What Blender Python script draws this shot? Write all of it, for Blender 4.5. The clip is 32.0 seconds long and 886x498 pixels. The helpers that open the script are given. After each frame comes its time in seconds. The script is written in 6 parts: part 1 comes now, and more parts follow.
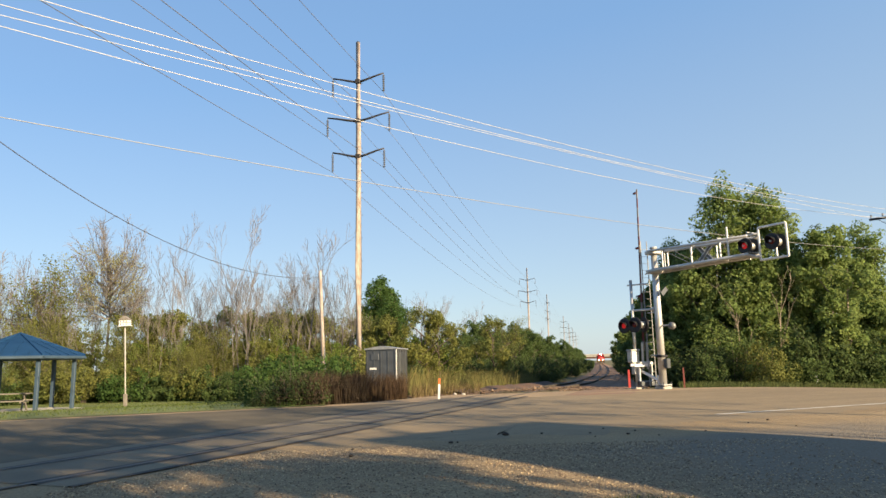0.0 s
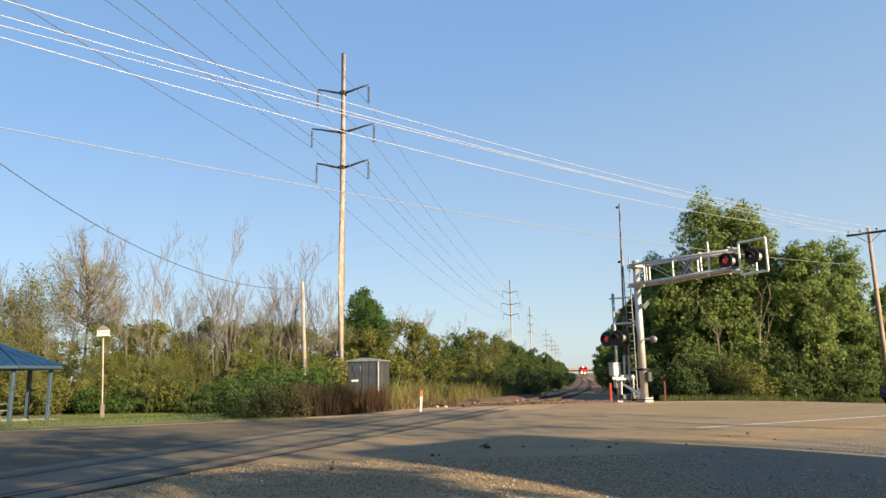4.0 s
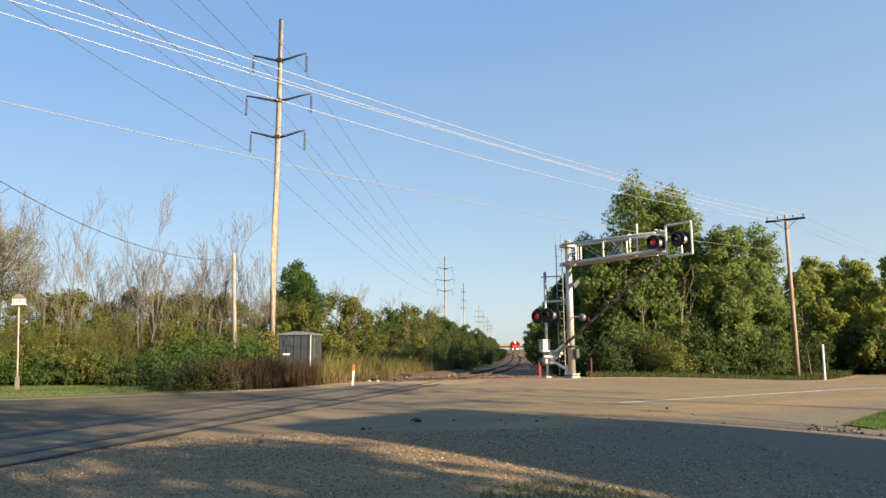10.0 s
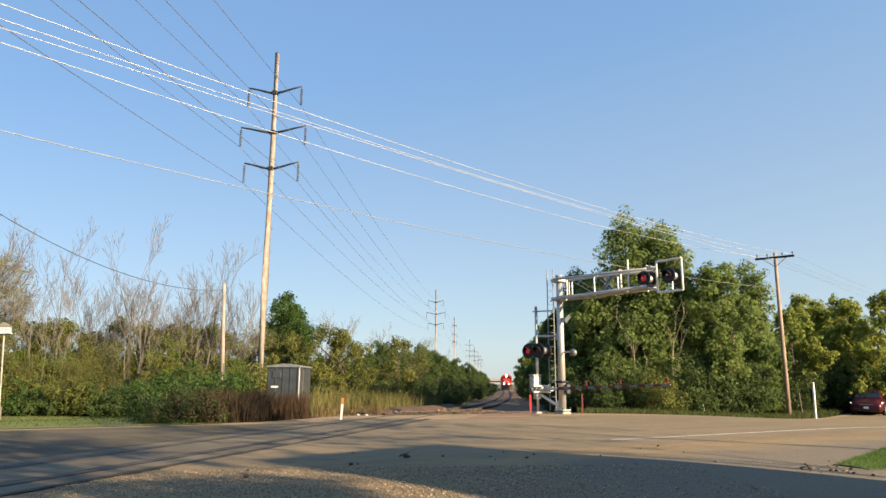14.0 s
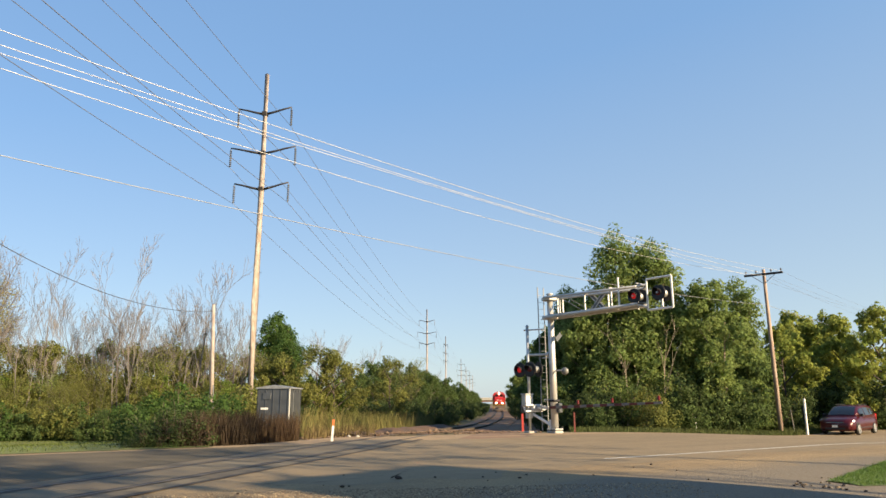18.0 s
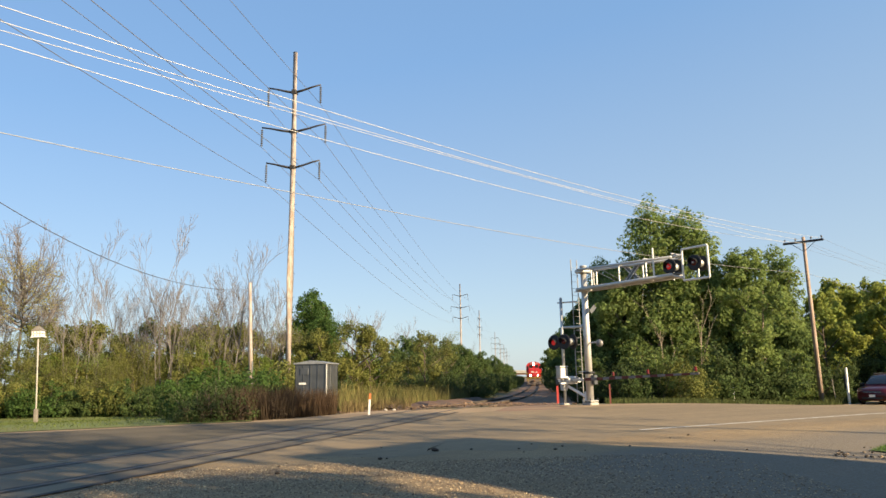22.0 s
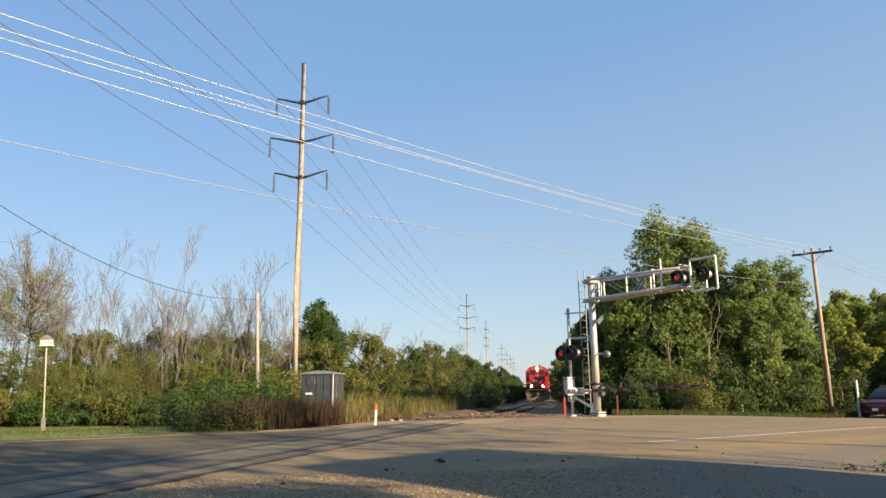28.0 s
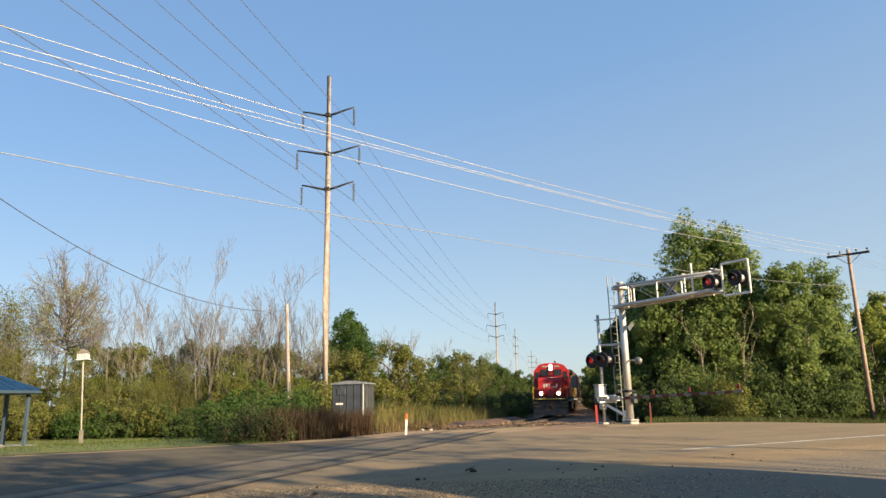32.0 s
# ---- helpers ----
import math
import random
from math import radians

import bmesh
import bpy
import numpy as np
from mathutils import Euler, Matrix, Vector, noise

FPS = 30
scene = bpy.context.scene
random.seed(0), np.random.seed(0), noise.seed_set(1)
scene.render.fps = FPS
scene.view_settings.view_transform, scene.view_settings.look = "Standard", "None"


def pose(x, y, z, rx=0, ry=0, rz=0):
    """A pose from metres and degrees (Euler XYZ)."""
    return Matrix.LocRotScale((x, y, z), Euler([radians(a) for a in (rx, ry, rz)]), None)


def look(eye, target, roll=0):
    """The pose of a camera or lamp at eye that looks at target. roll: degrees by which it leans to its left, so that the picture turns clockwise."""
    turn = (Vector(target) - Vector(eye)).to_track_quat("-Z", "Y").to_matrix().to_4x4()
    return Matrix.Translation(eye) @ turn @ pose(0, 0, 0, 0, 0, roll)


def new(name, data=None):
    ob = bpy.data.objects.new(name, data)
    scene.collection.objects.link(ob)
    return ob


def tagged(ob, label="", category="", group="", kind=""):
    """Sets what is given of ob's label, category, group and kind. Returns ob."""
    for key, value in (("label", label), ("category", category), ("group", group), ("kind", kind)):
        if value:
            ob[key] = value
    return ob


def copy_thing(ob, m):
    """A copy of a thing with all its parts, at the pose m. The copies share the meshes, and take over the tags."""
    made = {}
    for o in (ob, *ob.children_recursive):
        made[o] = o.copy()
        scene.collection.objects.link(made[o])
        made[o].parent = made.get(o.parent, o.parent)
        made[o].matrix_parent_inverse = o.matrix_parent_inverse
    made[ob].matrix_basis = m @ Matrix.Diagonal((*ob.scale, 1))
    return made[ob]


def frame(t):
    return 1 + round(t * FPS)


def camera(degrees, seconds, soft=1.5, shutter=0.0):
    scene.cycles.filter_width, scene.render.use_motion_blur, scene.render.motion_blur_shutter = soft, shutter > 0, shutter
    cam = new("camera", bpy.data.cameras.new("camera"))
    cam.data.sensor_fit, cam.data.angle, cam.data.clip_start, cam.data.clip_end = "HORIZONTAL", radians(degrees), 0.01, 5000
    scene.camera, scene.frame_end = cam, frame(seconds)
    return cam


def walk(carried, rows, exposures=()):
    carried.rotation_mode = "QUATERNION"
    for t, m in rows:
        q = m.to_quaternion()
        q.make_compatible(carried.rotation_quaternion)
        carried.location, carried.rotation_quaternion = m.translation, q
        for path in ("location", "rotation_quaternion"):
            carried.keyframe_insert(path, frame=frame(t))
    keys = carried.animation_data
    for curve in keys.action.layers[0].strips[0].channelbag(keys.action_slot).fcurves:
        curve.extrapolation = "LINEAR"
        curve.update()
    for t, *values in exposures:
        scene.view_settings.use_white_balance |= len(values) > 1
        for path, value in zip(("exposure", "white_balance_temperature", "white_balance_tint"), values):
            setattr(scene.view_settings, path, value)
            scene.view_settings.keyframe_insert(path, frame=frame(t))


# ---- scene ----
EYE = (0.0, 0.0, 1.25)
TURNS = [  # seconds, yaw, pitch, roll of the hand-held camera, which stays on its spot
    (0, 0.00, 9.45, 1.30), (0.5, -0.32, 9.66, 1.23), (1, -0.80, 9.80, 1.35), (1.5, -1.12, 9.93, 1.46), (2, -1.19, 10.25, 1.46),
    (2.5, -0.67, 10.30, 1.17), (3, -0.94, 10.28, 1.17), (3.5, -1.43, 10.46, 1.09), (5.5, -1.32, 9.55, 0.78), (6, -1.38, 9.08, 0.87),
    (6.5, -1.46, 8.97, 0.74), (7, -1.85, 8.82, 0.54), (7.5, -2.36, 8.25, -0.05), (8, -3.93, 7.95, -0.14), (8.5, -5.27, 7.82, -0.23),
    (9, -5.98, 8.02, -0.10), (9.5, -6.57, 8.25, 0.24), (10, -6.96, 8.31, 0.38), (10.5, -6.77, 8.38, 0.06), (11, -7.40, 9.30, -0.28),
    (11.5, -7.83, 10.12, -0.25), (12, -7.93, 10.48, -0.16), (12.5, -7.62, 10.83, -0.14), (13, -7.56, 11.08, -0.07), (13.5, -7.75, 11.08, -0.26),
    (15.5, -7.76, 11.05, 0.11), (16, -7.46, 11.23, 0.13), (16.5, -7.39, 11.56, 0.15), (17, -7.44, 12.04, 0.14), (17.5, -7.69, 12.37, -0.02),
    (18, -8.46, 12.67, 0.35), (18.5, -7.96, 12.97, 1.68), (19, -7.20, 11.97, 1.77), (19.5, -7.17, 11.69, 1.34), (20, -7.45, 11.71, 0.99),
    (20.5, -7.63, 11.93, 0.73), (21, -8.22, 11.75, 1.32), (21.5, -7.45, 10.83, 1.16), (22, -5.62, 10.58, 0.98), (22.5, -6.22, 10.41, 1.36),
    (23, -8.02, 10.99, 2.07), (23.5, -8.19, 11.01, 1.97), (24, -8.44, 11.64, 1.81), (24.5, -8.38, 11.92, 1.90), (25, -7.75, 12.09, 1.59),
    (25.5, -7.69, 12.10, 0.95), (27.5, -6.22, 11.29, 0.78), (28, -5.08, 11.44, 0.71), (28.5, -4.55, 11.77, 0.75), (29, -4.09, 12.04, 0.79),
    (29.5, -3.70, 12.22, 0.96), (30, -3.34, 12.18, 0.78), (30.5, -3.24, 11.95, 0.69), (31, -3.07, 12.01, 0.46), (31.5, -2.89, 12.09, 0.35),
    (32, -2.64, 12.20, 1.31),
]
cam = camera(65.5, 32.0)
walk(cam, [(t, pose(*EYE, 90 + p, r, y)) for t, y, p, r in TURNS], [(0, 1.37), (25.5, 1.37), (28, 1.31), (32, 1.30)])

# ---- light: a low sun behind the camera, to its right ----
SUN_AZ, SUN_EL = 132.0, 20.0            # degrees clockwise from +y, and above the horizon
sun_way = Vector((math.sin(radians(SUN_AZ)) * math.cos(radians(SUN_EL)), math.cos(radians(SUN_AZ)) * math.cos(radians(SUN_EL)), math.sin(radians(SUN_EL))))
world = bpy.data.worlds.new("evening_sky")
scene.world = world
world.use_nodes = True
wn = world.node_tree.nodes
wn.clear()
sky = wn.new("ShaderNodeTexSky")
sky.sky_type, sky.sun_disc = "NISHITA", False
sky.sun_elevation, sky.sun_rotation = radians(SUN_EL), radians(SUN_AZ)
sky.air_density, sky.dust_density, sky.ozone_density = 1.0, 0.6, 2.0
geo = wn.new("ShaderNodeTexCoord")
sep = wn.new("ShaderNodeSeparateXYZ")
haze = wn.new("ShaderNodeValToRGB")                # evening haze: pale at the horizon, blue above
haze.color_ramp.elements[0].position, haze.color_ramp.elements[0].color = 0.0, (2.85, 3.52, 4.08, 1)
haze.color_ramp.elements[1].position, haze.color_ramp.elements[1].color = 1.0, (0.95, 1.85, 3.6, 1)
mid = haze.color_ramp.elements.new(0.42)
mid.color = (1.38, 2.55, 4.36, 1)
blend = wn.new("ShaderNodeMix")
blend.data_type = "RGBA"
blend.inputs["Factor"].default_value = 0.7
bg = wn.new("ShaderNodeBackground")
bg.inputs["Strength"].default_value = 0.074
wo = wn.new("ShaderNodeOutputWorld")
wl = world.node_tree.links
wl.new(geo.outputs["Generated"], sep.inputs[0])
tilt = wn.new("ShaderNodeMath")                    # the haze stands thicker towards the sun's side
tilt.operation = "MULTIPLY_ADD"
tilt.inputs[1].default_value = -0.16
wl.new(sep.outputs["X"], tilt.inputs[0])
wl.new(sep.outputs["Z"], tilt.inputs[2])
wl.new(tilt.outputs[0], haze.inputs[0])
wl.new(sky.outputs[0], blend.inputs["A"])
wl.new(haze.outputs[0], blend.inputs["B"])
wl.new(blend.outputs["Result"], bg.inputs[0])
wl.new(bg.outputs[0], wo.inputs[0])
sun = new("sun", bpy.data.lights.new("sun", "SUN"))
sun.data.energy, sun.data.angle, sun.data.color = 5.0, radians(0.55), (1.0, 0.78, 0.49)
sun.matrix_world = look(sun_way * 80, (0, 0, 0))


# ---- materials ----
def mat(name, base, rough=0.7, metal=0.0, var=0.25, scale=4.0, grain=60.0, bump=0.0, second=None, emit=None, spec=0.4, rnd=0.0, island=0.0, sub=0.0, stretch=None):
    """A surface with colour variation at two scales, fine relief and, for repeats, a shade of its own."""
    m = bpy.data.materials.new(name)
    m.use_nodes = True
    nt = m.node_tree
    n, l = nt.nodes, nt.links
    p = n["Principled BSDF"]
    p.inputs["Roughness"].default_value, p.inputs["Metallic"].default_value = rough, metal
    p.inputs["Specular IOR Level"].default_value = spec
    tc = n.new("ShaderNodeTexCoord")
    src = tc.outputs["Object"]
    if stretch:
        mp = n.new("ShaderNodeMapping")
        mp.inputs["Scale"].default_value = stretch
        l.new(src, mp.inputs[0])
        src = mp.outputs[0]
    big, small = n.new("ShaderNodeTexNoise"), n.new("ShaderNodeTexNoise")
    for tex, s, d in ((big, scale, 4), (small, grain, 3)):
        tex.inputs["Scale"].default_value, tex.inputs["Detail"].default_value = s, d
        l.new(src, tex.inputs["Vector"])
    mix = n.new("ShaderNodeMix")
    mix.data_type = "RGBA"
    ramp = n.new("ShaderNodeValToRGB")
    ramp.color_ramp.elements[0].position, ramp.color_ramp.elements[1].position = 0.35, 0.68
    l.new(big.outputs["Fac"], ramp.inputs[0])
    l.new(ramp.outputs[0], mix.inputs["Factor"])
    dark = tuple(c * (1 - var) for c in base)
    mix.inputs["A"].default_value = (*base, 1)
    mix.inputs["B"].default_value = (*(second or dark), 1)
    hsv = n.new("ShaderNodeHueSaturation")
    l.new(mix.outputs["Result"], hsv.inputs["Color"])
    add = n.new("ShaderNodeMath")
    add.operation = "MULTIPLY_ADD"
    add.inputs[1].default_value, add.inputs[2].default_value = var * 1.2, 1.0 - var * 0.6
    l.new(small.outputs["Fac"], add.inputs[0])
    value = add.outputs[0]
    if rnd or island:
        info = n.new("ShaderNodeObjectInfo") if rnd else n.new("ShaderNodeNewGeometry")
        pick = info.outputs["Random"] if rnd else info.outputs["Random Per Island"]
        k = rnd or island
        mul = n.new("ShaderNodeMath")
        mul.operation = "MULTIPLY_ADD"
        mul.inputs[1].default_value, mul.inputs[2].default_value = 2 * k, 1 - k
        l.new(pick, mul.inputs[0])
        both = n.new("ShaderNodeMath")
        both.operation = "MULTIPLY"
        l.new(value, both.inputs[0])
        l.new(mul.outputs[0], both.inputs[1])
        value = both.outputs[0]
        hue = n.new("ShaderNodeMath")
        hue.operation = "MULTIPLY_ADD"
        hue.inputs[1].default_value, hue.inputs[2].default_value = 0.05 * k, 0.5 - 0.025 * k
        l.new(pick, hue.inputs[0])
        l.new(hue.outputs[0], hsv.inputs["Hue"])
    l.new(value, hsv.inputs["Value"])
    l.new(hsv.outputs[0], p.inputs["Base Color"])
    if bump:
        b = n.new("ShaderNodeBump")
        b.inputs["Strength"].default_value, b.inputs["Distance"].default_value = min(1.0, bump), 0.02
        l.new(small.outputs["Fac"], b.inputs["Height"])
        l.new(b.outputs[0], p.inputs["Normal"])
    if emit:
        p.inputs["Emission Color"].default_value = (*emit[:3], 1)
        p.inputs["Emission Strength"].default_value = emit[3]
    if sub:
        t = n.new("ShaderNodeBsdfTranslucent")
        l.new(hsv.outputs[0], t.inputs["Color"])
        s = n.new("ShaderNodeMixShader")
        s.inputs[0].default_value = sub
        l.new(p.outputs[0], s.inputs[1])
        l.new(t.outputs[0], s.inputs[2])
        l.new(s.outputs[0], n["Material Output"].inputs["Surface"])
    return m


def earth(name, base, second, stain, bump=0.5, grain=40.0, speck=0.35, corner_tone=None):
    """Trodden ground or old road surface: broad patches drawn out along the road, stains, and fine grit."""
    m = bpy.data.materials.new(name)
    m.use_nodes = True
    n, l = m.node_tree.nodes, m.node_tree.links
    p = n["Principled BSDF"]
    p.inputs["Roughness"].default_value, p.inputs["Specular IOR Level"].default_value = 0.95, 0.2
    tc = n.new("ShaderNodeTexCoord")

    def field(scale, detail, lo, hi, stretch=None):
        tex, ramp = n.new("ShaderNodeTexNoise"), n.new("ShaderNodeValToRGB")
        tex.inputs["Scale"].default_value, tex.inputs["Detail"].default_value = scale, detail
        src = tc.outputs["Object"]
        if stretch:
            mp = n.new("ShaderNodeMapping")
            mp.vector_type = "TEXTURE"
            mp.inputs["Rotation"].default_value = (0, 0, radians(23.3))
            mp.inputs["Scale"].default_value = stretch
            l.new(src, mp.inputs[0])
            src = mp.outputs[0]
        l.new(src, tex.inputs["Vector"])
        ramp.color_ramp.elements[0].position, ramp.color_ramp.elements[1].position = lo, hi
        l.new(tex.outputs["Fac"], ramp.inputs[0])
        return tex.outputs["Fac"], ramp.outputs[0]

    def blend(a, b, factor, share):
        mix, mul = n.new("ShaderNodeMix"), n.new("ShaderNodeMath")
        mix.data_type, mul.operation = "RGBA", "MULTIPLY"
        mul.inputs[1].default_value = share
        l.new(factor, mul.inputs[0])
        l.new(mul.outputs[0], mix.inputs["Factor"])
        if isinstance(a, tuple):
            mix.inputs["A"].default_value = (*a, 1)
        else:
            l.new(a, mix.inputs["A"])
        mix.inputs["B"].default_value = (*b, 1)
        return mix.outputs["Result"]

    streak = field(0.8, 4, 0.40, 0.66, (7.0, 1.0, 1.0))[1]
    patch = field(0.55, 5, 0.42, 0.66)[1]
    spots = field(2.6, 5, 0.60, 0.74)[1]
    pale = field(1.7, 4, 0.58, 0.75)[1]
    fine, grit = field(grain, 3, 0.30, 0.62)
    col = blend(base, second, streak, 0.85)
    col = blend(col, second, patch, 0.6)
    col = blend(col, tuple(min(0.6, c * 1.3) for c in base), pale, 0.45)
    col = blend(col, stain, spots, 0.6)
    if corner_tone:                                         # a greyer, darker tone with torn edges in one corner of the lot
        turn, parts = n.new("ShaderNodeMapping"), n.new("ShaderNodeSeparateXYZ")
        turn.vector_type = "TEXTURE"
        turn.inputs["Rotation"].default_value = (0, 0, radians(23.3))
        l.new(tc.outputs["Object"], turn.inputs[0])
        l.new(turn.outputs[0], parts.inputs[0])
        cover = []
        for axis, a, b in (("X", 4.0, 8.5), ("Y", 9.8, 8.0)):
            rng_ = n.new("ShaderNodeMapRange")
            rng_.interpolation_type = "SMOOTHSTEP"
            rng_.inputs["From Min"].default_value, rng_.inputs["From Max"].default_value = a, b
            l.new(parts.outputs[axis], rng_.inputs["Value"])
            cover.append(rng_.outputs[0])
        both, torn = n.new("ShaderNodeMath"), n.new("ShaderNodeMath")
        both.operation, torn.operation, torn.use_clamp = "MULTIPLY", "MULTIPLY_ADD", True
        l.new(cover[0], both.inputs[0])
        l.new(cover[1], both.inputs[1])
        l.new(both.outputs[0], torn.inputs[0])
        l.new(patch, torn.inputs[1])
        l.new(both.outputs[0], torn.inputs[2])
        col = blend(col, corner_tone, torn.outputs[0], 0.85)
    inv = n.new("ShaderNodeMath")
    inv.operation, inv.inputs[0].default_value = "SUBTRACT", 1.0
    l.new(grit, inv.inputs[1])
    col = blend(col, stain, inv.outputs[0], speck)
    l.new(col, p.inputs["Base Color"])
    b = n.new("ShaderNodeBump")
    b.inputs["Strength"].default_value, b.inputs["Distance"].default_value = bump, 0.02
    l.new(fine, b.inputs["Height"])
    l.new(b.outputs[0], p.inputs["Normal"])
    return m


M_SOIL = mat("meadow soil", (0.10, 0.10, 0.035), 0.95, var=0.45, scale=0.25, grain=9, bump=0.6, second=(0.13, 0.10, 0.05))
M_TURF = mat("green turf", (0.085, 0.13, 0.032), 0.95, var=0.35, scale=1.5, grain=60, bump=0.8, second=(0.105, 0.14, 0.04))
M_LAWN = mat("mown lawn", (0.120, 0.155, 0.036), 0.9, var=0.35, scale=0.4, grain=40, bump=0.8, second=(0.145, 0.150, 0.042))
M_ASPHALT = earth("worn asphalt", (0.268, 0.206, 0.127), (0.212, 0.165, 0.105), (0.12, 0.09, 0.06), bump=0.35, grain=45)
# darker asphalt: tree shade before the railway is put into its colour
M_ASPHALT_SHADE = earth("shade-darkened grey asphalt", (0.142, 0.118, 0.080), (0.100, 0.084, 0.058), (0.060, 0.051, 0.037), bump=0.35, grain=45)
M_DUST = earth("dusty shoulder", (0.36, 0.265, 0.16), (0.28, 0.205, 0.13), (0.16, 0.115, 0.075), bump=0.6, grain=30)
M_GRAVELBED = earth("gravel bed", (0.36, 0.263, 0.145), (0.25, 0.183, 0.106), (0.14, 0.102, 0.064), bump=1.0, grain=30, speck=0.75, corner_tone=(0.185, 0.168, 0.138))
M_STONE = mat("crushed stone", (0.32, 0.24, 0.155), 0.9, var=0.25, scale=8, grain=90, island=0.6)
M_BALLAST = mat("dirty ballast", (0.225, 0.122, 0.07), 0.95, var=0.5, scale=0.6, grain=14, bump=1.0, second=(0.20, 0.14, 0.095))
M_RUSTDIRT = mat("rusty spoil", (0.125, 0.070, 0.042), 0.95, var=0.5, scale=0.9, grain=12, bump=1.0, second=(0.085, 0.058, 0.042))
M_PAINT = mat("worn white road paint", (0.62, 0.60, 0.54), 0.8, var=0.35, scale=3, grain=50)
M_RUBBER = mat("dirt-caked flangeway rubber", (0.026, 0.023, 0.02), 0.85, var=0.4, scale=3, second=(0.07, 0.055, 0.04))
M_RAIL = mat("worn rail steel", (0.10, 0.085, 0.07), 0.6, 0.3, var=0.35, scale=2)
M_RUST = mat("rusty steel", (0.16, 0.075, 0.04), 0.85, var=0.4, scale=5)
M_TIE = mat("creosoted tie", (0.075, 0.055, 0.04), 0.95, var=0.4, scale=6, grain=30, rnd=0.25)
M_PANEL = mat("concrete crossing panel", (0.165, 0.134, 0.088), 0.9, var=0.25, scale=1.0, grain=40, bump=0.3, rnd=0.12)
M_ALU = mat("weathered aluminium", (0.55, 0.54, 0.51), 0.45, 0.55, var=0.18, scale=3, grain=40)
M_GALV = mat("galvanised sheet", (0.115, 0.123, 0.132), 0.42, 0.6, var=0.25, scale=2.5, grain=50, rnd=0.1)
M_BLACK = mat("matt black paint", (0.018, 0.018, 0.02), 0.6, var=0.3)
M_WOODPOLE = mat("sunbleached pole wood", (0.36, 0.315, 0.285), 0.9, var=0.6, scale=1.6, grain=9, bump=0.5, second=(0.225, 0.175, 0.14), stretch=(4, 4, 1.3))
M_WOODRED = mat("brown pole wood", (0.43, 0.34, 0.28), 0.9, var=0.45, scale=1.3, grain=30, bump=0.5, second=(0.22, 0.15, 0.105), stretch=(6, 6, 0.5))
M_ARM = mat("weathered steel arm", (0.045, 0.04, 0.038), 0.6, 0.3, var=0.3)
M_INS = mat("grey insulator polymer", (0.10, 0.10, 0.105), 0.5, var=0.2)
M_WIRE = mat("bare aluminium wire", (0.50, 0.485, 0.47), 0.5, 0.35, var=0.1)
M_MIDWIRE = mat("grey cable sheath", (0.27, 0.27, 0.265), 0.5, 0.2, var=0.1)
M_CABLE = mat("black cable sheath", (0.06, 0.06, 0.065), 0.5, var=0.15)
M_COND = mat("weathered conductor", (0.16, 0.16, 0.17), 0.55, 0.3, var=0.15)
M_WHITE = mat("white paint", (0.74, 0.73, 0.70), 0.55, var=0.15, scale=4)
M_ORANGE = mat("faded orange", (0.62, 0.16, 0.05), 0.6, var=0.2)
M_DULLRED = mat("sooty red marker", (0.12, 0.022, 0.018), 0.7, var=0.3)
M_RED = mat("red marker", (0.30, 0.022, 0.02), 0.55, var=0.2)
M_BLUEROOF = mat("blue metal roof", (0.012, 0.046, 0.115), 0.85, 0.0, var=0.18, scale=1.5, rnd=0.06, spec=0.1)
M_BLUE = mat("blue grey post paint", (0.045, 0.075, 0.11), 0.5, var=0.2)
M_TABLE = mat("weathered table wood", (0.22, 0.20, 0.17), 0.85, var=0.3, rnd=0.15)
M_CONCRETE = mat("concrete", (0.40, 0.375, 0.33), 0.9, var=0.25, scale=1.2, grain=40, bump=0.3)
M_BARK = mat("bark", (0.12, 0.095, 0.075), 0.95, var=0.45, scale=3, grain=25, bump=0.7, stretch=(5, 5, 0.8))
M_PALEBARK = mat("pale bark", (0.30, 0.25, 0.19), 0.95, var=0.45, scale=3, grain=25, bump=0.5, stretch=(5, 5, 0.8))
M_TWIG = mat("bare twigs", (0.13, 0.108, 0.085), 0.95, var=0.4, scale=2)
M_BARE = mat("grey bare branches", (0.175, 0.158, 0.148), 0.95, var=0.4, scale=1.2, second=(0.11, 0.098, 0.092))


def leafmat(name, a, b, sub=0.45):
    return mat(name, a, 0.8, var=0.3, scale=0.45, grain=3, second=b, island=0.28, sub=sub, spec=0.12)


L_GREEN = leafmat("poplar leaves", (0.225, 0.280, 0.088), (0.160, 0.225, 0.072), 0.58)
# understorey green with the shade under the wood put into its colour
L_UNDER = leafmat("shade-darkened understorey leaves", (0.062, 0.088, 0.030), (0.045, 0.066, 0.026), 0.35)
L_ROUND = leafmat("deep green leaves", (0.082, 0.140, 0.036), (0.06, 0.108, 0.03), 0.5)
L_DARK = leafmat("dark leaves", (0.100, 0.142, 0.046), (0.07, 0.108, 0.036), 0.5)
L_OLIVE = leafmat("olive leaves", (0.185, 0.188, 0.052), (0.125, 0.145, 0.042))
L_BRIGHT = leafmat("bright green leaves", (0.150, 0.20, 0.042), (0.10, 0.155, 0.035))
L_YELLOW = leafmat("yellowing leaves", (0.31, 0.32, 0.075), (0.18, 0.25, 0.062), 0.55)
L_PALEYEL = leafmat("pale yellow leaves", (0.30, 0.27, 0.10), (0.20, 0.20, 0.075), 0.4)
L_DRY = leafmat("dry brown leaves", (0.17, 0.125, 0.06), (0.11, 0.085, 0.04), 0.2)
L_WEED = leafmat("dry weeds", (0.075, 0.047, 0.028), (0.045, 0.032, 0.02), 0.15)
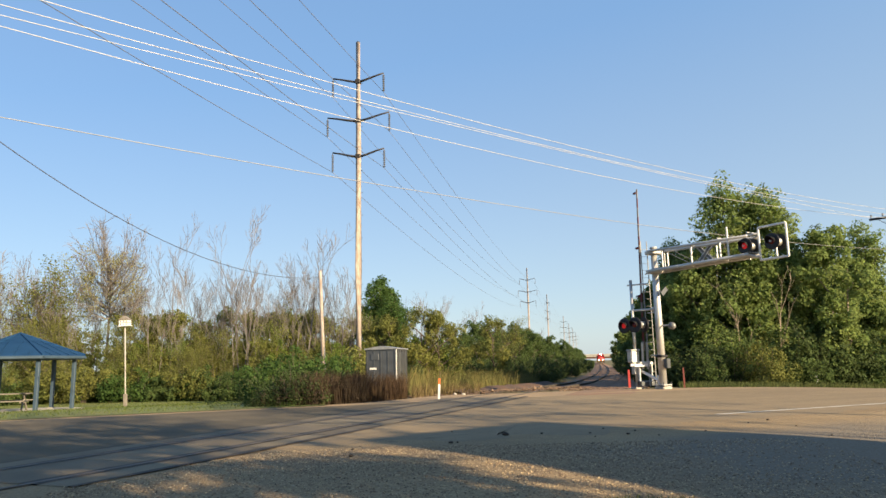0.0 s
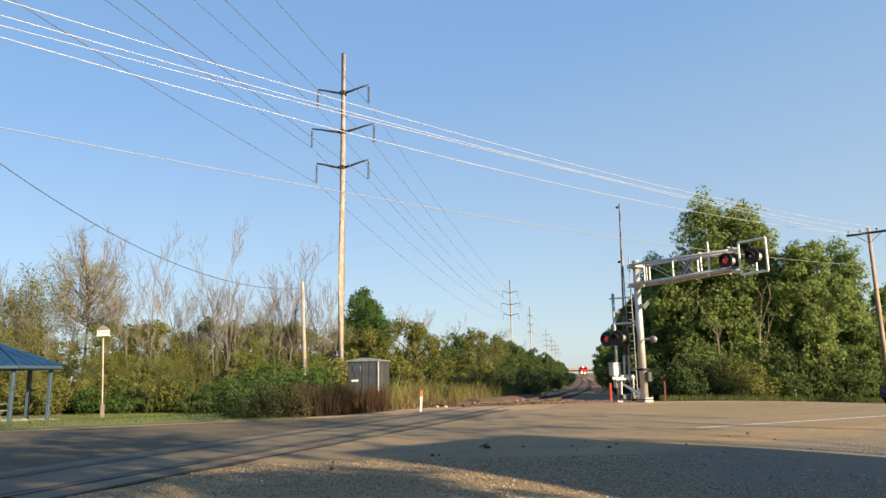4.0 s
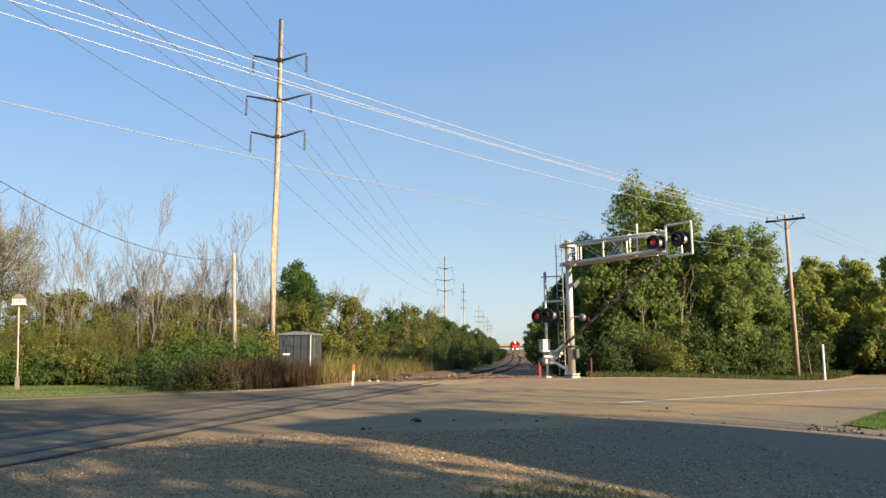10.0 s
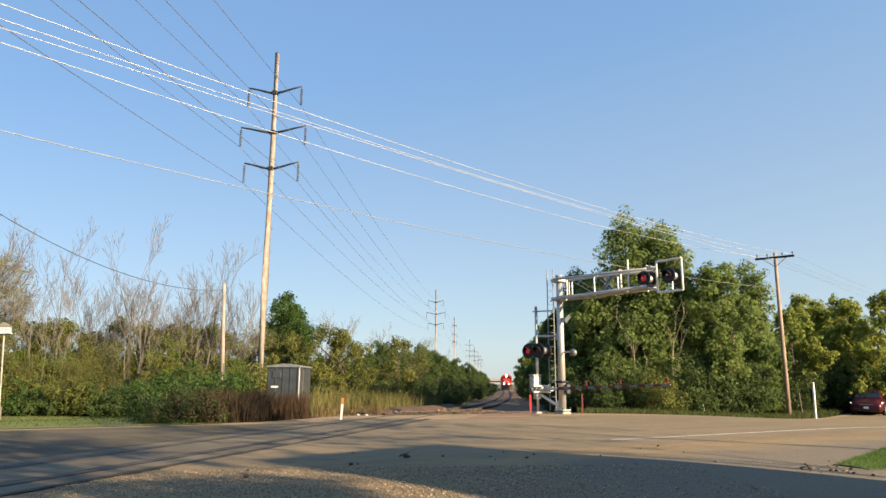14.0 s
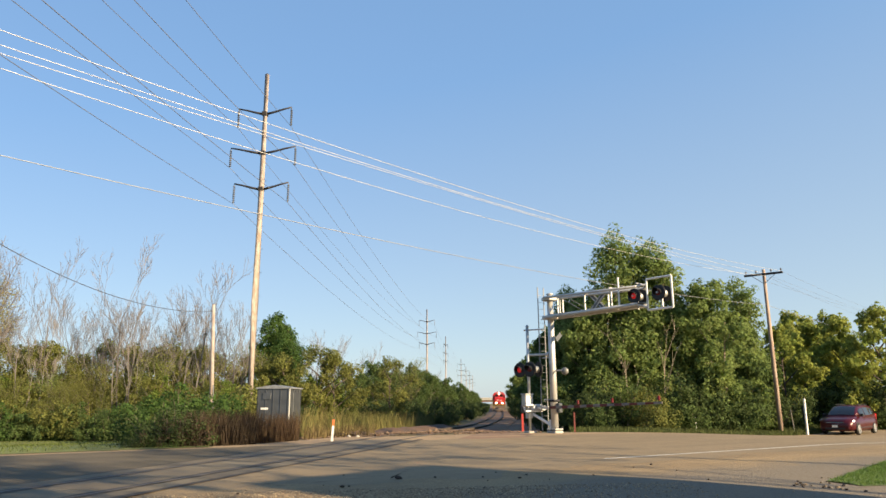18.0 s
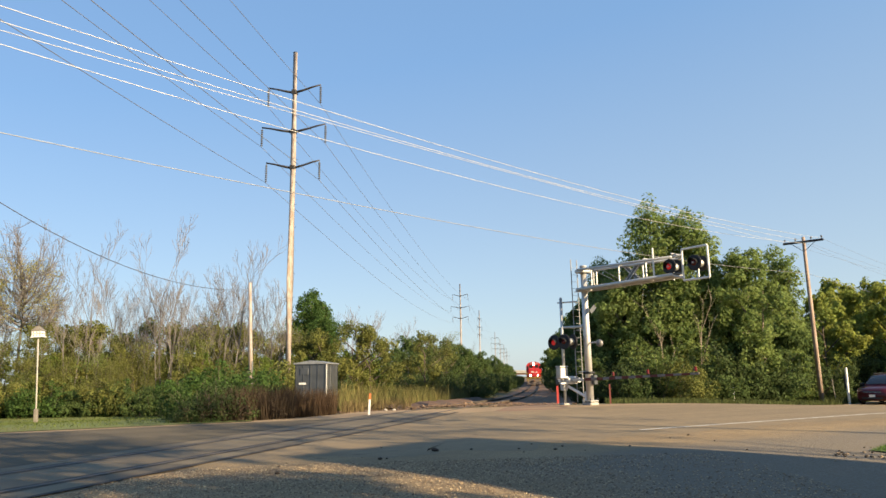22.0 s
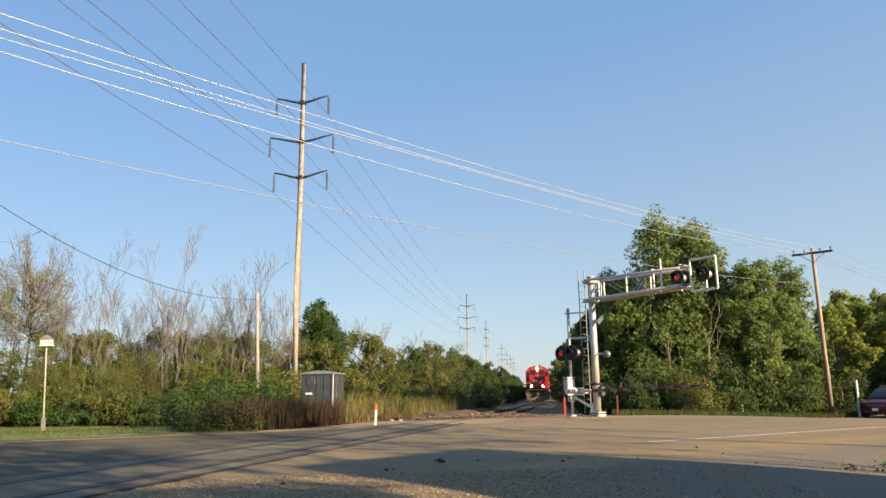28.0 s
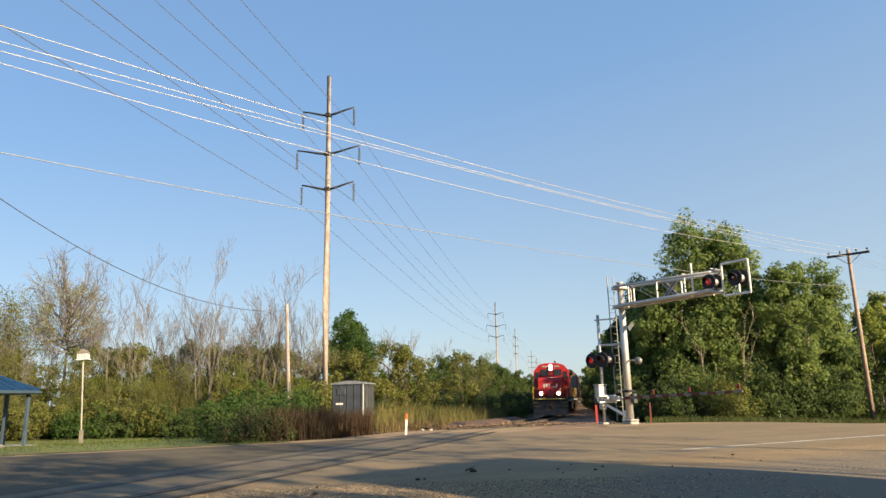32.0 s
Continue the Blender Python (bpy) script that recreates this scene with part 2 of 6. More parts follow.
L_STALK = leafmat("dead brown stalks", (0.060, 0.042, 0.027), (0.036, 0.028, 0.019), 0.1)
L_REED = leafmat("tawny grass", (0.175, 0.145, 0.055), (0.11, 0.12, 0.04), 0.3)
L_VERGE = leafmat("dull verge grass", (0.088, 0.102, 0.034), (0.060, 0.078, 0.028), 0.3)
L_GRASS = leafmat("green grass", (0.10, 0.127, 0.034), (0.075, 0.10, 0.029), 0.3)


# ---- building helpers ----
def mesh_of(name, bm, material, smooth=False):
    me = bpy.data.meshes.new(name)
    bm.normal_update()
    bm.to_mesh(me)
    bm.free()
    for f in me.polygons:
        f.use_smooth = smooth
    for m in (material if isinstance(material, (list, tuple)) else (material,)):
        me.materials.append(m)
    return me


def part(name, bm, material, parent=None, label="", at=None, smooth=False):
    """One mesh object, under its thing if one is given."""
    ob = new(name, bm if isinstance(bm, bpy.types.Mesh) else mesh_of(name, bm, material, smooth))
    if parent:
        ob.parent = parent
    if at is not None:
        ob.matrix_basis = at
    if label:
        tagged(ob, label)
    return ob


def thing(name, m, label, category, group="", kind=""):
    ob = new(name)
    ob.empty_display_size = 0.2
    ob.matrix_basis = m
    return tagged(ob, label, category, group, kind)


def raw_mesh(name, verts, faces, material, smooth=False):
    me = bpy.data.meshes.new(name)
    me.from_pydata([tuple(v) for v in verts], [], [tuple(f) for f in faces])
    me.materials.append(material)
    if smooth:
        for f in me.polygons:
            f.use_smooth = True
    return me


def quads(name, corners, material):
    """A mesh of loose quads from an array (n, 4, 3)."""
    c = np.asarray(corners, dtype=np.float32)
    n = len(c)
    me = bpy.data.meshes.new(name)
    me.vertices.add(4 * n)
    me.vertices.foreach_set("co", c.reshape(-1))
    me.loops.add(4 * n)
    me.loops.foreach_set("vertex_index", np.arange(4 * n, dtype=np.int32))
    me.polygons.add(n)
    me.polygons.foreach_set("loop_start", np.arange(0, 4 * n, 4, dtype=np.int32))
    me.update(calc_edges=True)
    me.materials.append(material)
    return me


def box(bm, sx, sy, sz, m=None, bevel=0.0):
    """A box of that size about its centre, set at m."""
    r = bmesh.ops.create_cube(bm, size=1.0)
    vs = r["verts"]
    bmesh.ops.scale(bm, vec=(sx, sy, sz), verts=vs)
    if bevel:
        es = list({e for v in vs for e in v.link_edges})
        out = bmesh.ops.bevel(bm, geom=es, offset=bevel, segments=1, affect="EDGES")
        vs = list({v for f in out["faces"] for v in f.verts} | {v for v in vs if v.is_valid})
    if m is not None:
        bmesh.ops.transform(bm, matrix=m, verts=vs)
    return vs


def bx(sx, sy, sz, m=None, bevel=0.0):
    bm = bmesh.new()
    box(bm, sx, sy, sz, m, bevel)
    return bm


def rod(bm, a, b, r0, r1=None, sides=10, caps=True):
    """A straight tapered rod from a to b."""
    a, b = Vector(a), Vector(b)
    d = b - a
    m = Matrix.Translation((a + b) / 2) @ d.to_track_quat("Z", "Y").to_matrix().to_4x4()
    bmesh.ops.create_cone(bm, cap_ends=caps, segments=sides, radius1=r0, radius2=r0 if r1 is None else r1, depth=d.length, matrix=m)


def rd(a, b, r0, r1=None, sides=10):
    bm = bmesh.new()
    rod(bm, a, b, r0, r1, sides)
    return bm


def tube(bm, pts, radii, sides=8):
    """A bent tube through points, with a radius at each."""
    rings = []
    for i, p in enumerate(pts):
        p = Vector(p)
        d = Vector(pts[min(i + 1, len(pts) - 1)]) - Vector(pts[max(i - 1, 0)])
        q = d.to_track_quat("Z", "Y")
        r = radii[i] if isinstance(radii, (list, tuple)) else radii
        rings.append([bm.verts.new(p + q @ Vector((r * math.cos(k * 2 * math.pi / sides), r * math.sin(k * 2 * math.pi / sides), 0))) for k in range(sides)])
    for a, b in zip(rings, rings[1:]):
        for k in range(sides):
            bm.faces.new((a[k], a[(k + 1) % sides], b[(k + 1) % sides], b[k]))
    bm.faces.new(rings[0][::-1])
    bm.faces.new(rings[-1])


def tb(pts, radii, sides=8):
    bm = bmesh.new()
    tube(bm, pts, radii, sides)
    return bm


def lathe(bm, profile, m=None, sides=16):
    """A turned form: profile of (radius, z)."""
    vs = []
    rings = []
    for r, z in profile:
        ring = [bm.verts.new((r * math.cos(k * 2 * math.pi / sides), r * math.sin(k * 2 * math.pi / sides), z)) for k in range(sides)]
        rings.append(ring)
        vs += ring
    for a, b in zip(rings, rings[1:]):
        for k in range(sides):
            bm.faces.new((a[k], a[(k + 1) % sides], b[(k + 1) % sides], b[k]))
    bm.faces.new(rings[0][::-1])
    bm.faces.new(rings[-1])
    if m is not None:
        bmesh.ops.transform(bm, matrix=m, verts=vs)


def extrude_outline(outline, y0, y1):
    """A solid from an outline of (x, z), reaching from y0 to y1."""
    bm = bmesh.new()
    a = [bm.verts.new((x, y0, z)) for x, z in outline]
    b = [bm.verts.new((x, y1, z)) for x, z in outline]
    n = len(outline)
    for k in range(n):
        bm.faces.new((a[k], a[(k + 1) % n], b[(k + 1) % n], b[k]))
    bm.faces.new(a[::-1])
    bm.faces.new(b)
    bmesh.ops.recalc_face_normals(bm, faces=bm.faces)
    return bm


def polar(az, d, z=0.0):
    """A place by its bearing from the camera's spot, in degrees clockwise from +y, and its distance."""
    return Vector((d * math.sin(radians(az)), d * math.cos(radians(az)), z))


# ---- the lie of the land ----
ROAD_A = 23.3
RE = Vector((math.cos(radians(ROAD_A)), math.sin(radians(ROAD_A)), 0))     # along the road
RN = Vector((-RE.y, RE.x, 0))                                              # across it, away from the camera


def bend(u):
    """The road curves away beyond the crossing."""
    w = max(0.0, u - 23.0)
    return 0.0077 * w * w if w < 30 else 0.0077 * 900 + 0.462 * (w - 30)


def uv(x, y):
    u = x * RE.x + y * RE.y
    return u, x * RN.x + y * RN.y - bend(u)


def xy(u, v):
    v += bend(u)
    return u * RE.x + v * RN.x, u * RE.y + v * RN.y


def step01(t):
    t = min(1.0, max(0.0, t))
    return t * t * (3 - 2 * t)


def gz(x, y):
    """The ground's height: the road humps over the crossing and the land falls away on all sides."""
    u, v = uv(x, y)
    z = -0.6 * step01((v - 23) / 20) - 0.75 * step01((u - 20) / 24) - 0.2 * step01((-2 - u) / 16) - 0.25 * step01((9 - v) / 8)
    return max(z, -0.85 if u > 25 else -0.65)


TRACK = [(-34, -62), (-20, -28), (-8.9, 0.0), (-4.3, 11.1), (0.55, 23.0), (4.9, 35.0), (12.3, 60.8), (18.8, 84.0), (26.5, 115.0), (36.1, 156.0), (68.4, 302.0), (134, 602.0), (220, 990.0)]


def track_curve(step=1.0):
    pts = [Vector((x, y, 0)) for x, y in TRACK]
    out = []
    for i in range(1, len(pts) - 2):
        p0, p1, p2, p3 = pts[i - 1], pts[i], pts[i + 1], pts[i + 2]
        n = max(2, int((p2 - p1).length / step))
        t0, t1, t2, t3 = 0, math.sqrt((p1 - p0).length), 0, 0
        t2 = t1 + math.sqrt((p2 - p1).length)
        t3 = t2 + math.sqrt((p3 - p2).length)
        for k in range(n):
            t = t1 + (t2 - t1) * k / n
            a1 = p0 * ((t1 - t) / (t1 - t0)) + p1 * ((t - t0) / (t1 - t0))
            a2 = p1 * ((t2 - t) / (t2 - t1)) + p2 * ((t - t1) / (t2 - t1))
            a3 = p2 * ((t3 - t) / (t3 - t2)) + p3 * ((t - t2) / (t3 - t2))
            b1 = a1 * ((t2 - t) / (t2 - t0)) + a2 * ((t - t0) / (t2 - t0))
            b2 = a2 * ((t3 - t) / (t3 - t1)) + a3 * ((t - t1) / (t3 - t1))
            out.append(b1 * ((t2 - t) / (t2 - t1)) + b2 * ((t - t1) / (t2 - t1)))
    return out


def rail_z(y):
    """Height of the rail heads along the line."""
    return 0.02 - 0.55 * step01((y - 27) / 38)


TR = track_curve(1.0)
for p_ in TR:
    p_.z = rail_z(p_.y)
TS = [0.0]
for a_, b_ in zip(TR, TR[1:]):
    TS.append(TS[-1] + (b_ - a_).length)


def on_track(s):
    """Place and heading on the line, s metres along it."""
    i = int(np.searchsorted(TS, s)) - 1
    i = min(max(i, 0), len(TR) - 2)
    f = (s - TS[i]) / (TS[i + 1] - TS[i])
    return TR[i].lerp(TR[i + 1], f), (TR[i + 1] - TR[i]).normalized()


def s_at_distance(d):
    """Along-track place whose distance from the camera's spot is d, on the far side."""
    for i in range(len(TR)):
        if TR[i].y > 20 and math.hypot(TR[i].x, TR[i].y) >= d:
            return TS[i]
    return TS[-1]


def track_off(x, y):
    """Distance from the line's middle."""
    return min(math.hypot(x - p.x, y - p.y) for p in TR[::2])


def sheet(name, fn, us, vs, material, thick=0.0):
    """A ground-following sheet over a grid, fn gives (x, y, z)."""
    verts, faces = [], []
    for u in us:
        for v in vs:
            verts.append(fn(u, v))
    nv = len(vs)
    for i in range(len(us) - 1):
        for j in range(nv - 1):
            a = i * nv + j
            faces.append((a, a + nv, a + nv + 1, a + 1))
    return raw_mesh(name, verts, faces, material, True)


def span(a, b, n):
    return [a + (b - a) * i / n for i in range(n + 1)]


def graded(a, b, fine, growth=1.25):
    """Steps that grow away from zero."""
    out, x, s = [0.0], 0.0, fine
    while x < b:
        x += s
        s *= growth if x > 60 else 1.0
        out.append(min(x, b))
    neg, x, s = [], 0.0, fine
    while x > a:
        x -= s
        s *= growth if x < -60 else 1.0
        neg.append(max(x, a))
    return neg[::-1] + out


ground = tagged(new("ground", sheet("ground", lambda x, y: (x, y, gz(x, y) - 0.03), graded(-4000, 4000, 2.0), graded(-4000, 4000, 2.0), M_SOIL)), "rough meadow ground with dry soil and low grass", "ground", kind="structure")

FAR_EDGE, NEAR_EDGE = 21.8, 11.4


def dust_shade_edge(v):
    """Where the dusty tan road takes over from the shade-darkened part: along the far side of the rails."""
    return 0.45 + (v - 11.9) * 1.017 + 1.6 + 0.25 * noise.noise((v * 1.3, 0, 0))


def road_point(f, k, u0, u1):
    v = NEAR_EDGE + (FAR_EDGE - NEAR_EDGE) * k
    ragged = 1.1 * (1 - k) ** 6
    a, b = u0 if u0 is not None else dust_shade_edge(v), u1 if u1 is not None else dust_shade_edge(v)
    u = a + (b - a) * f
    v -= ragged * (0.5 + noise.noise((u * 0.22, 1, 7)) + 0.6 * noise.noise((u * 0.9, 1, 2)) + 0.3 * noise.noise((u * 3.1, 2, 2)))
    return (*xy(u, v), gz(*xy(u, v)) + (0.006 if k > 0 else 0.001))


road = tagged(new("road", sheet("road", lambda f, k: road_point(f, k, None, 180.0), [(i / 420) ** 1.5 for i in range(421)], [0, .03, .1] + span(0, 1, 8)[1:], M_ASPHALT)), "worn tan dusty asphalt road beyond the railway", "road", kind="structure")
tagged(new("road", sheet("road", lambda f, k: road_point(f, k, -120.0, None), [1 - (1 - i / 300) ** 1.5 for i in range(301)], [0, .03, .1] + span(0, 1, 8)[1:], M_ASPHALT_SHADE)), "worn grey asphalt road before the railway, tree shade put into its colour", "road", kind="structure")


def shoulder_outer(u):
    """Far rim of the dusty shoulder, wider where the railway's service track joins."""
    return FAR_EDGE + 0.7 + max(3.0 * math.exp(-((u - 15.0) / 6.0) ** 2), 4.3 * math.exp(-((u - 12.0) / 3.4) ** 2)) + 0.25 * noise.noise((u * 0.4, 3, 0))


shoulder = tagged(new("road_shoulder", sheet("shoulder", lambda u, k: (*xy(u, FAR_EDGE - 0.15 + (shoulder_outer(u) - FAR_EDGE + 0.15) * k), gz(*xy(u, FAR_EDGE - 0.15 + (shoulder_outer(u) - FAR_EDGE + 0.15) * k)) + 0.004), span(-60, 120, 180), span(0, 1, 5), M_DUST)), "pale dusty gravel shoulder along the far road edge", "road shoulder", kind="structure")


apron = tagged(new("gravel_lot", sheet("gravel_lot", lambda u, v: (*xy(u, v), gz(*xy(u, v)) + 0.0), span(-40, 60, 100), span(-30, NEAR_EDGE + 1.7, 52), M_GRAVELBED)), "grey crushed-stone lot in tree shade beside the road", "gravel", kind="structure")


# edge line of the near lane
line = tagged(new("road_line", sheet("road_line", lambda u, k: (*xy(u, 11.9 + 0.12 * k), gz(*xy(u, 11.9)) + 0.011), span(11.7, 120, 110), [0, 1], M_PAINT)), "worn white edge line painted on the asphalt", "road marking", kind="structure")

# ---- railway ----
railway = thing("railway_track", pose(0, 0, 0), "curving single railway track with rusty-sided rails on dirty ballast", "railway track", kind="structure")


def track_frame(s):
    p, d = on_track(s)
    return p, d, Vector((d.y, -d.x, 0)).normalized()


S_CROSS0, S_CROSS1 = 71.0, 96.5        # stretch of line in the road
for i_, p_ in enumerate(TR):
    if abs(p_.y - 8.0) < 0.6:
        S_CROSS0 = TS[i_]
    if abs(p_.y - 26.0) < 0.6:
        S_CROSS1 = TS[i_]
GAUGE = 0.7525


def sweep(profile, s0, s1, step, off=0.0, closed=True):
    """Carry a cross-section of (side, height) along the line."""
    verts, faces = [], []
    n = max(2, int((s1 - s0) / step))
    k = len(profile)
    for i in range(n + 1):
        p, d, r = track_frame(s0 + (s1 - s0) * i / n)
        for a, h in profile:
            q = p + r * (a + off)
            verts.append((q.x, q.y, p.z + h))
    for i in range(n):
        for j in range(k if closed else k - 1):
            a, b = i * k + j, i * k + (j + 1) % k
            faces.append((a, b, b + k, a + k))
    return verts, faces


RAIL = [(-0.037, 0.0), (0.037, 0.0), (0.037, -0.04), (0.010, -0.055), (0.010, -0.14), (0.07, -0.165), (-0.07, -0.165), (-0.010, -0.14), (-0.010, -0.055), (-0.037, -0.04)]
for side in (-1, 1):
    v_, f_ = sweep(RAIL, 5, TS[-1] - 5, 2.0, side * GAUGE)
    part("rail", raw_mesh("rail", v_, f_, M_RAIL), None, railway)
BED = [(-4.2, -0.75), (-2.3, -0.25), (-1.5, -0.15), (1.5, -0.15), (2.3, -0.25), (4.2, -0.75)]
for s0_, s1_ in ((5, S_CROSS0), (S_CROSS1 + 0.3, TS[-1] - 5)):
    v_, f_ = sweep(BED, s0_, s1_, 0.8, 0, False)
    v_ = [(x, y, z + 0.05 * noise.noise((x * 1.7, y * 1.7, 0)) + 0.03 * noise.noise((x * 6, y * 6, 1))) for x, y, z in v_]
    part("ballast_bed", raw_mesh("ballast_bed", v_, f_, M_BALLAST, True), None, railway, "brown and grey dirty ballast bed")

# crossing surface: concrete panels between and beside the rails, with dark flangeways
for side in (-1, 1):
    for off, w in ((side * (GAUGE - 0.09), 0.10), (side * (GAUGE + 0.08), 0.08), (side * (GAUGE + 0.66), 0.12 if side > 0 else 0.03)):
        v_, f_ = sweep([(-w / 2, 0.0), (w / 2, 0.0)], S_CROSS0, S_CROSS1, 0.2, off, False)
        wide = [max(0.15, 1.1 + 1.3 * noise.noise((v_[i - i % 2][0] * 1.1, v_[i - i % 2][1] * 1.1, off))) for i in range(len(v_))]
        mids = [((v_[i - i % 2][0] + v_[i - i % 2 + 1][0]) / 2, (v_[i - i % 2][1] + v_[i - i % 2 + 1][1]) / 2) for i in range(len(v_))]
        v_ = [(mx + (x - mx) * k, my + (y - my) * k, gz(x, y) + 0.017 + 0.002 * noise.noise((x * 5, y * 5, 0))) for (x, y, z), (mx, my), k in zip(v_, mids, wide)]
        part("flangeway", raw_mesh("flangeway", v_, f_, M_RUBBER), None, railway, "dark rubber flangeway strip")
panel_me = mesh_of("crossing_panel", bx(1.30, 1.80, 0.05, bevel=0.008), M_PANEL)
side_me = mesh_of("side_panel", bx(0.48, 1.80, 0.05, bevel=0.008), M_PANEL)
s_ = S_CROSS0 + 0.9
while s_ < S_CROSS1 - 0.5:
    p, d, r = track_frame(s_)
    rz = math.degrees(math.atan2(d.y, d.x)) - 90
    part("crossing_panel", panel_me, None, railway, at=pose(p.x, p.y, gz(p.x, p.y) - 0.012, 0, 0, rz))
    for side in (-1, 1):
        q = p + r * side * (GAUGE + 0.37)
        part("side_panel", side_me, None, railway, at=pose(q.x, q.y, gz(q.x, q.y) - 0.012, 0, 0, rz))
    s_ += 1.82
tie_me = mesh_of("tie", bx(2.6, 0.23, 0.18, bevel=0.015), M_TIE)
s_ = S_CROSS1 + 0.4
for i in range(150):
    p, d, r = track_frame(s_)
    part("tie", tie_me, None, railway, at=pose(p.x + random.uniform(-.03, .03), p.y, p.z - 0.165 - 0.085, 0, 0, math.degrees(math.atan2(d.y, d.x)) - 90 + random.uniform(-1.5, 1.5)))
    s_ += 0.54

# ridge of rusty spoil left beside the rails
v_, f_ = sweep([(-4.4, -0.5), (-3.9, -0.2), (-3.3, -0.02), (-2.7, 0.02), (-2.1, -0.06), (-1.55, -0.16)], S_CROSS1 + 4.0, S_CROSS1 + 34, 0.4, 0, False)
tagged(new("spoil_ridge", raw_mesh("spoil_ridge", [(x, y, z + 0.16 * noise.noise((x * 0.9, y * 0.9, 5)) + 0.08 * noise.noise((x * 3.1, y * 3.1, 2))) for x, y, z in v_], f_, M_RUSTDIRT, True)), "low ridge of rust-brown spoil beside the rails", "dirt", kind="structure")

# service track of packed gravel beside the rails
v_, f_ = sweep([(2.6, -0.22), (3.4, -0.18), (5.0, -0.2)], S_CROSS1 + 0.5, S_CROSS1 + 160, 1.0, 0, False)
tagged(new("service_track", raw_mesh("service_track", [(x, y, max(z, gz(x, y)) + 0.01 + 0.03 * noise.noise((x, y, 0))) for x, y, z in v_], f_, M_BALLAST, True)), "brown gravel service track beside the rails", "track", kind="structure")


# ---- far overpass ----
def overpass():
    t = thing("road_overpass", pose(*polar(12.4, 620, -0.6), 0, 0, -12), "far concrete road overpass with pale parapet across the railway", "bridge")
    part("deck", bx(240, 9, 1.3, pose(0, 0, 5.3)), M_CONCRETE, t)
    part("girder", bx(240, 7.5, 1.4, pose(0, 0, 3.95)), M_RUST, t, "brown steel girders")
    for y in (-4.6, 4.6):
        part("parapet", bx(240, 0.3, 1.0, pose(0, y, 6.42)), M_CONCRETE, t)
    for x in (-42, -14, 14, 42):
        part("pier", bx(1.4, 7, 3.3, pose(x, 0, 1.6)), M_CONCRETE, t)
    for x in (-95, 95):
        part("abutment", extrude_outline([(x - 40, 0), (x + 40, 0), (x + (5 if x < 0 else 40), 3.2), (x - (40 if x < 0 else 5), 3.2)], -9, 9), M_SOIL, t)


overpass()


# ---- power line along the railway ----
def insulator(bm, x, z, n=9, length=1.15):
    rod(bm, (x, 0, z), (x, 0, z - length - 0.12), 0.022, sides=6)
    for k in range(n):
        zz = z - 0.12 - length * k / n
        lathe(bm, [(0.03, zz - 0.07), (0.085, zz - 0.06), (0.075, zz - 0.02), (0.03, zz)], Matrix.Translation((x, 0, 0)), 8)


ARMS = [(20.6, 1.78), (17.85, 2.15), (15.4, 1.78)]
LINE_HEADING = -12.4


def transmission_pole(place, label):
    t = thing("transmission_pole", place, label, "utility pole", "poles of the power line along the railway")
    part("pole", tb([(0, 0, -0.5), (0, 0, 8), (0.02, 0, 16), (0.0, 0, 23.4)], [0.25, 0.22, 0.18, 0.14], 12), M_WOODPOLE, t, smooth=True)
    part("pole_cap", rd((0, 0, 23.4), (0, 0, 23.46), 0.15, 0.12, 12), M_GALV, t)
    for z, w in ARMS:
        for s in (-1, 1):
            arm = part("crossarm", tb([(s * 0.12, 0, z), (s * w * 0.35, 0, z + 0.12), (s * w * 0.7, 0, z + 0.30), (s * w, 0, z + 0.42)], [0.085, 0.075, 0.06, 0.05], 8), M_ARM, t, smooth=True)
            bm = bmesh.new()
            insulator(bm, s * w, z + 0.38)
            part("insulator_string", bm, M_INS, arm)
        part("arm_bracket", bx(0.34, 0.36, 0.3, pose(0, 0, z), 0.03), M_ARM, t)
    for k in range(24):
        part("pole_step", rd((0.17, 0, 3.2 + k * 0.75), (0.32, 0, 3.2 + k * 0.75), 0.012, sides=5), M_GALV, t) if k % 2 else None
    return t


POLES = [(-5.27, 43.7), (19.8, 157.6), (34.0, 222.0), (58.8, 335.0), (73.5, 402.0), (88, 468.0), (103, 536.0)]
BACK = (-5.27 - 0.22 * 105, 43.7 - 105)
first = transmission_pole(pose(*POLES[0], gz(*POLES[0]), 0, 0, LINE_HEADING), "tall sun-bleached wooden power pole with six curved dark arms")
for x, y in POLES[1:]:
    q = copy_thing(first, pose(x, y, gz(x, y), 0, 0, LINE_HEADING + (72 if y == 222.0 else 0)))
    tagged(q, "distant wooden power pole with six curved arms")
copy_thing(first, pose(*BACK, gz(*BACK), 0, 0, LINE_HEADING))


def wire(name, a, b, sag, r, material, label, group, n=28):
    a, b = Vector(a), Vector(b)
    pts = [a.lerp(b, i / n) - Vector((0, 0, 4 * sag * (i / n) * (1 - i / n))) for i in range(n + 1)]
    ob = part(name, tb(pts, r, 5), material, smooth=True)
    tagged(ob, label, "wire", group)
    return ob


ax = Vector((math.cos(radians(LINE_HEADING)), math.sin(radians(LINE_HEADING)), 0))
chain = [BACK] + POLES
for z, w in ARMS:
    for s in (-1, 1):
        for a, b in zip(chain, chain[1:]):
            pa = Vector((*a, gz(*a) + z - 0.92)) + ax * s * w
            pb = Vector((*b, gz(*b) + z - 0.92)) + ax * s * w
            wire("power_conductor", pa, pb, 0.9 + 0.012 * (pb - pa).length * 0.6, 0.015, M_COND, "dark power conductor strung between tall wooden poles", "conductors of the power line")

# ---- distribution line across the road, to the pole at the far side ----
UP = polar(33.85, 51)


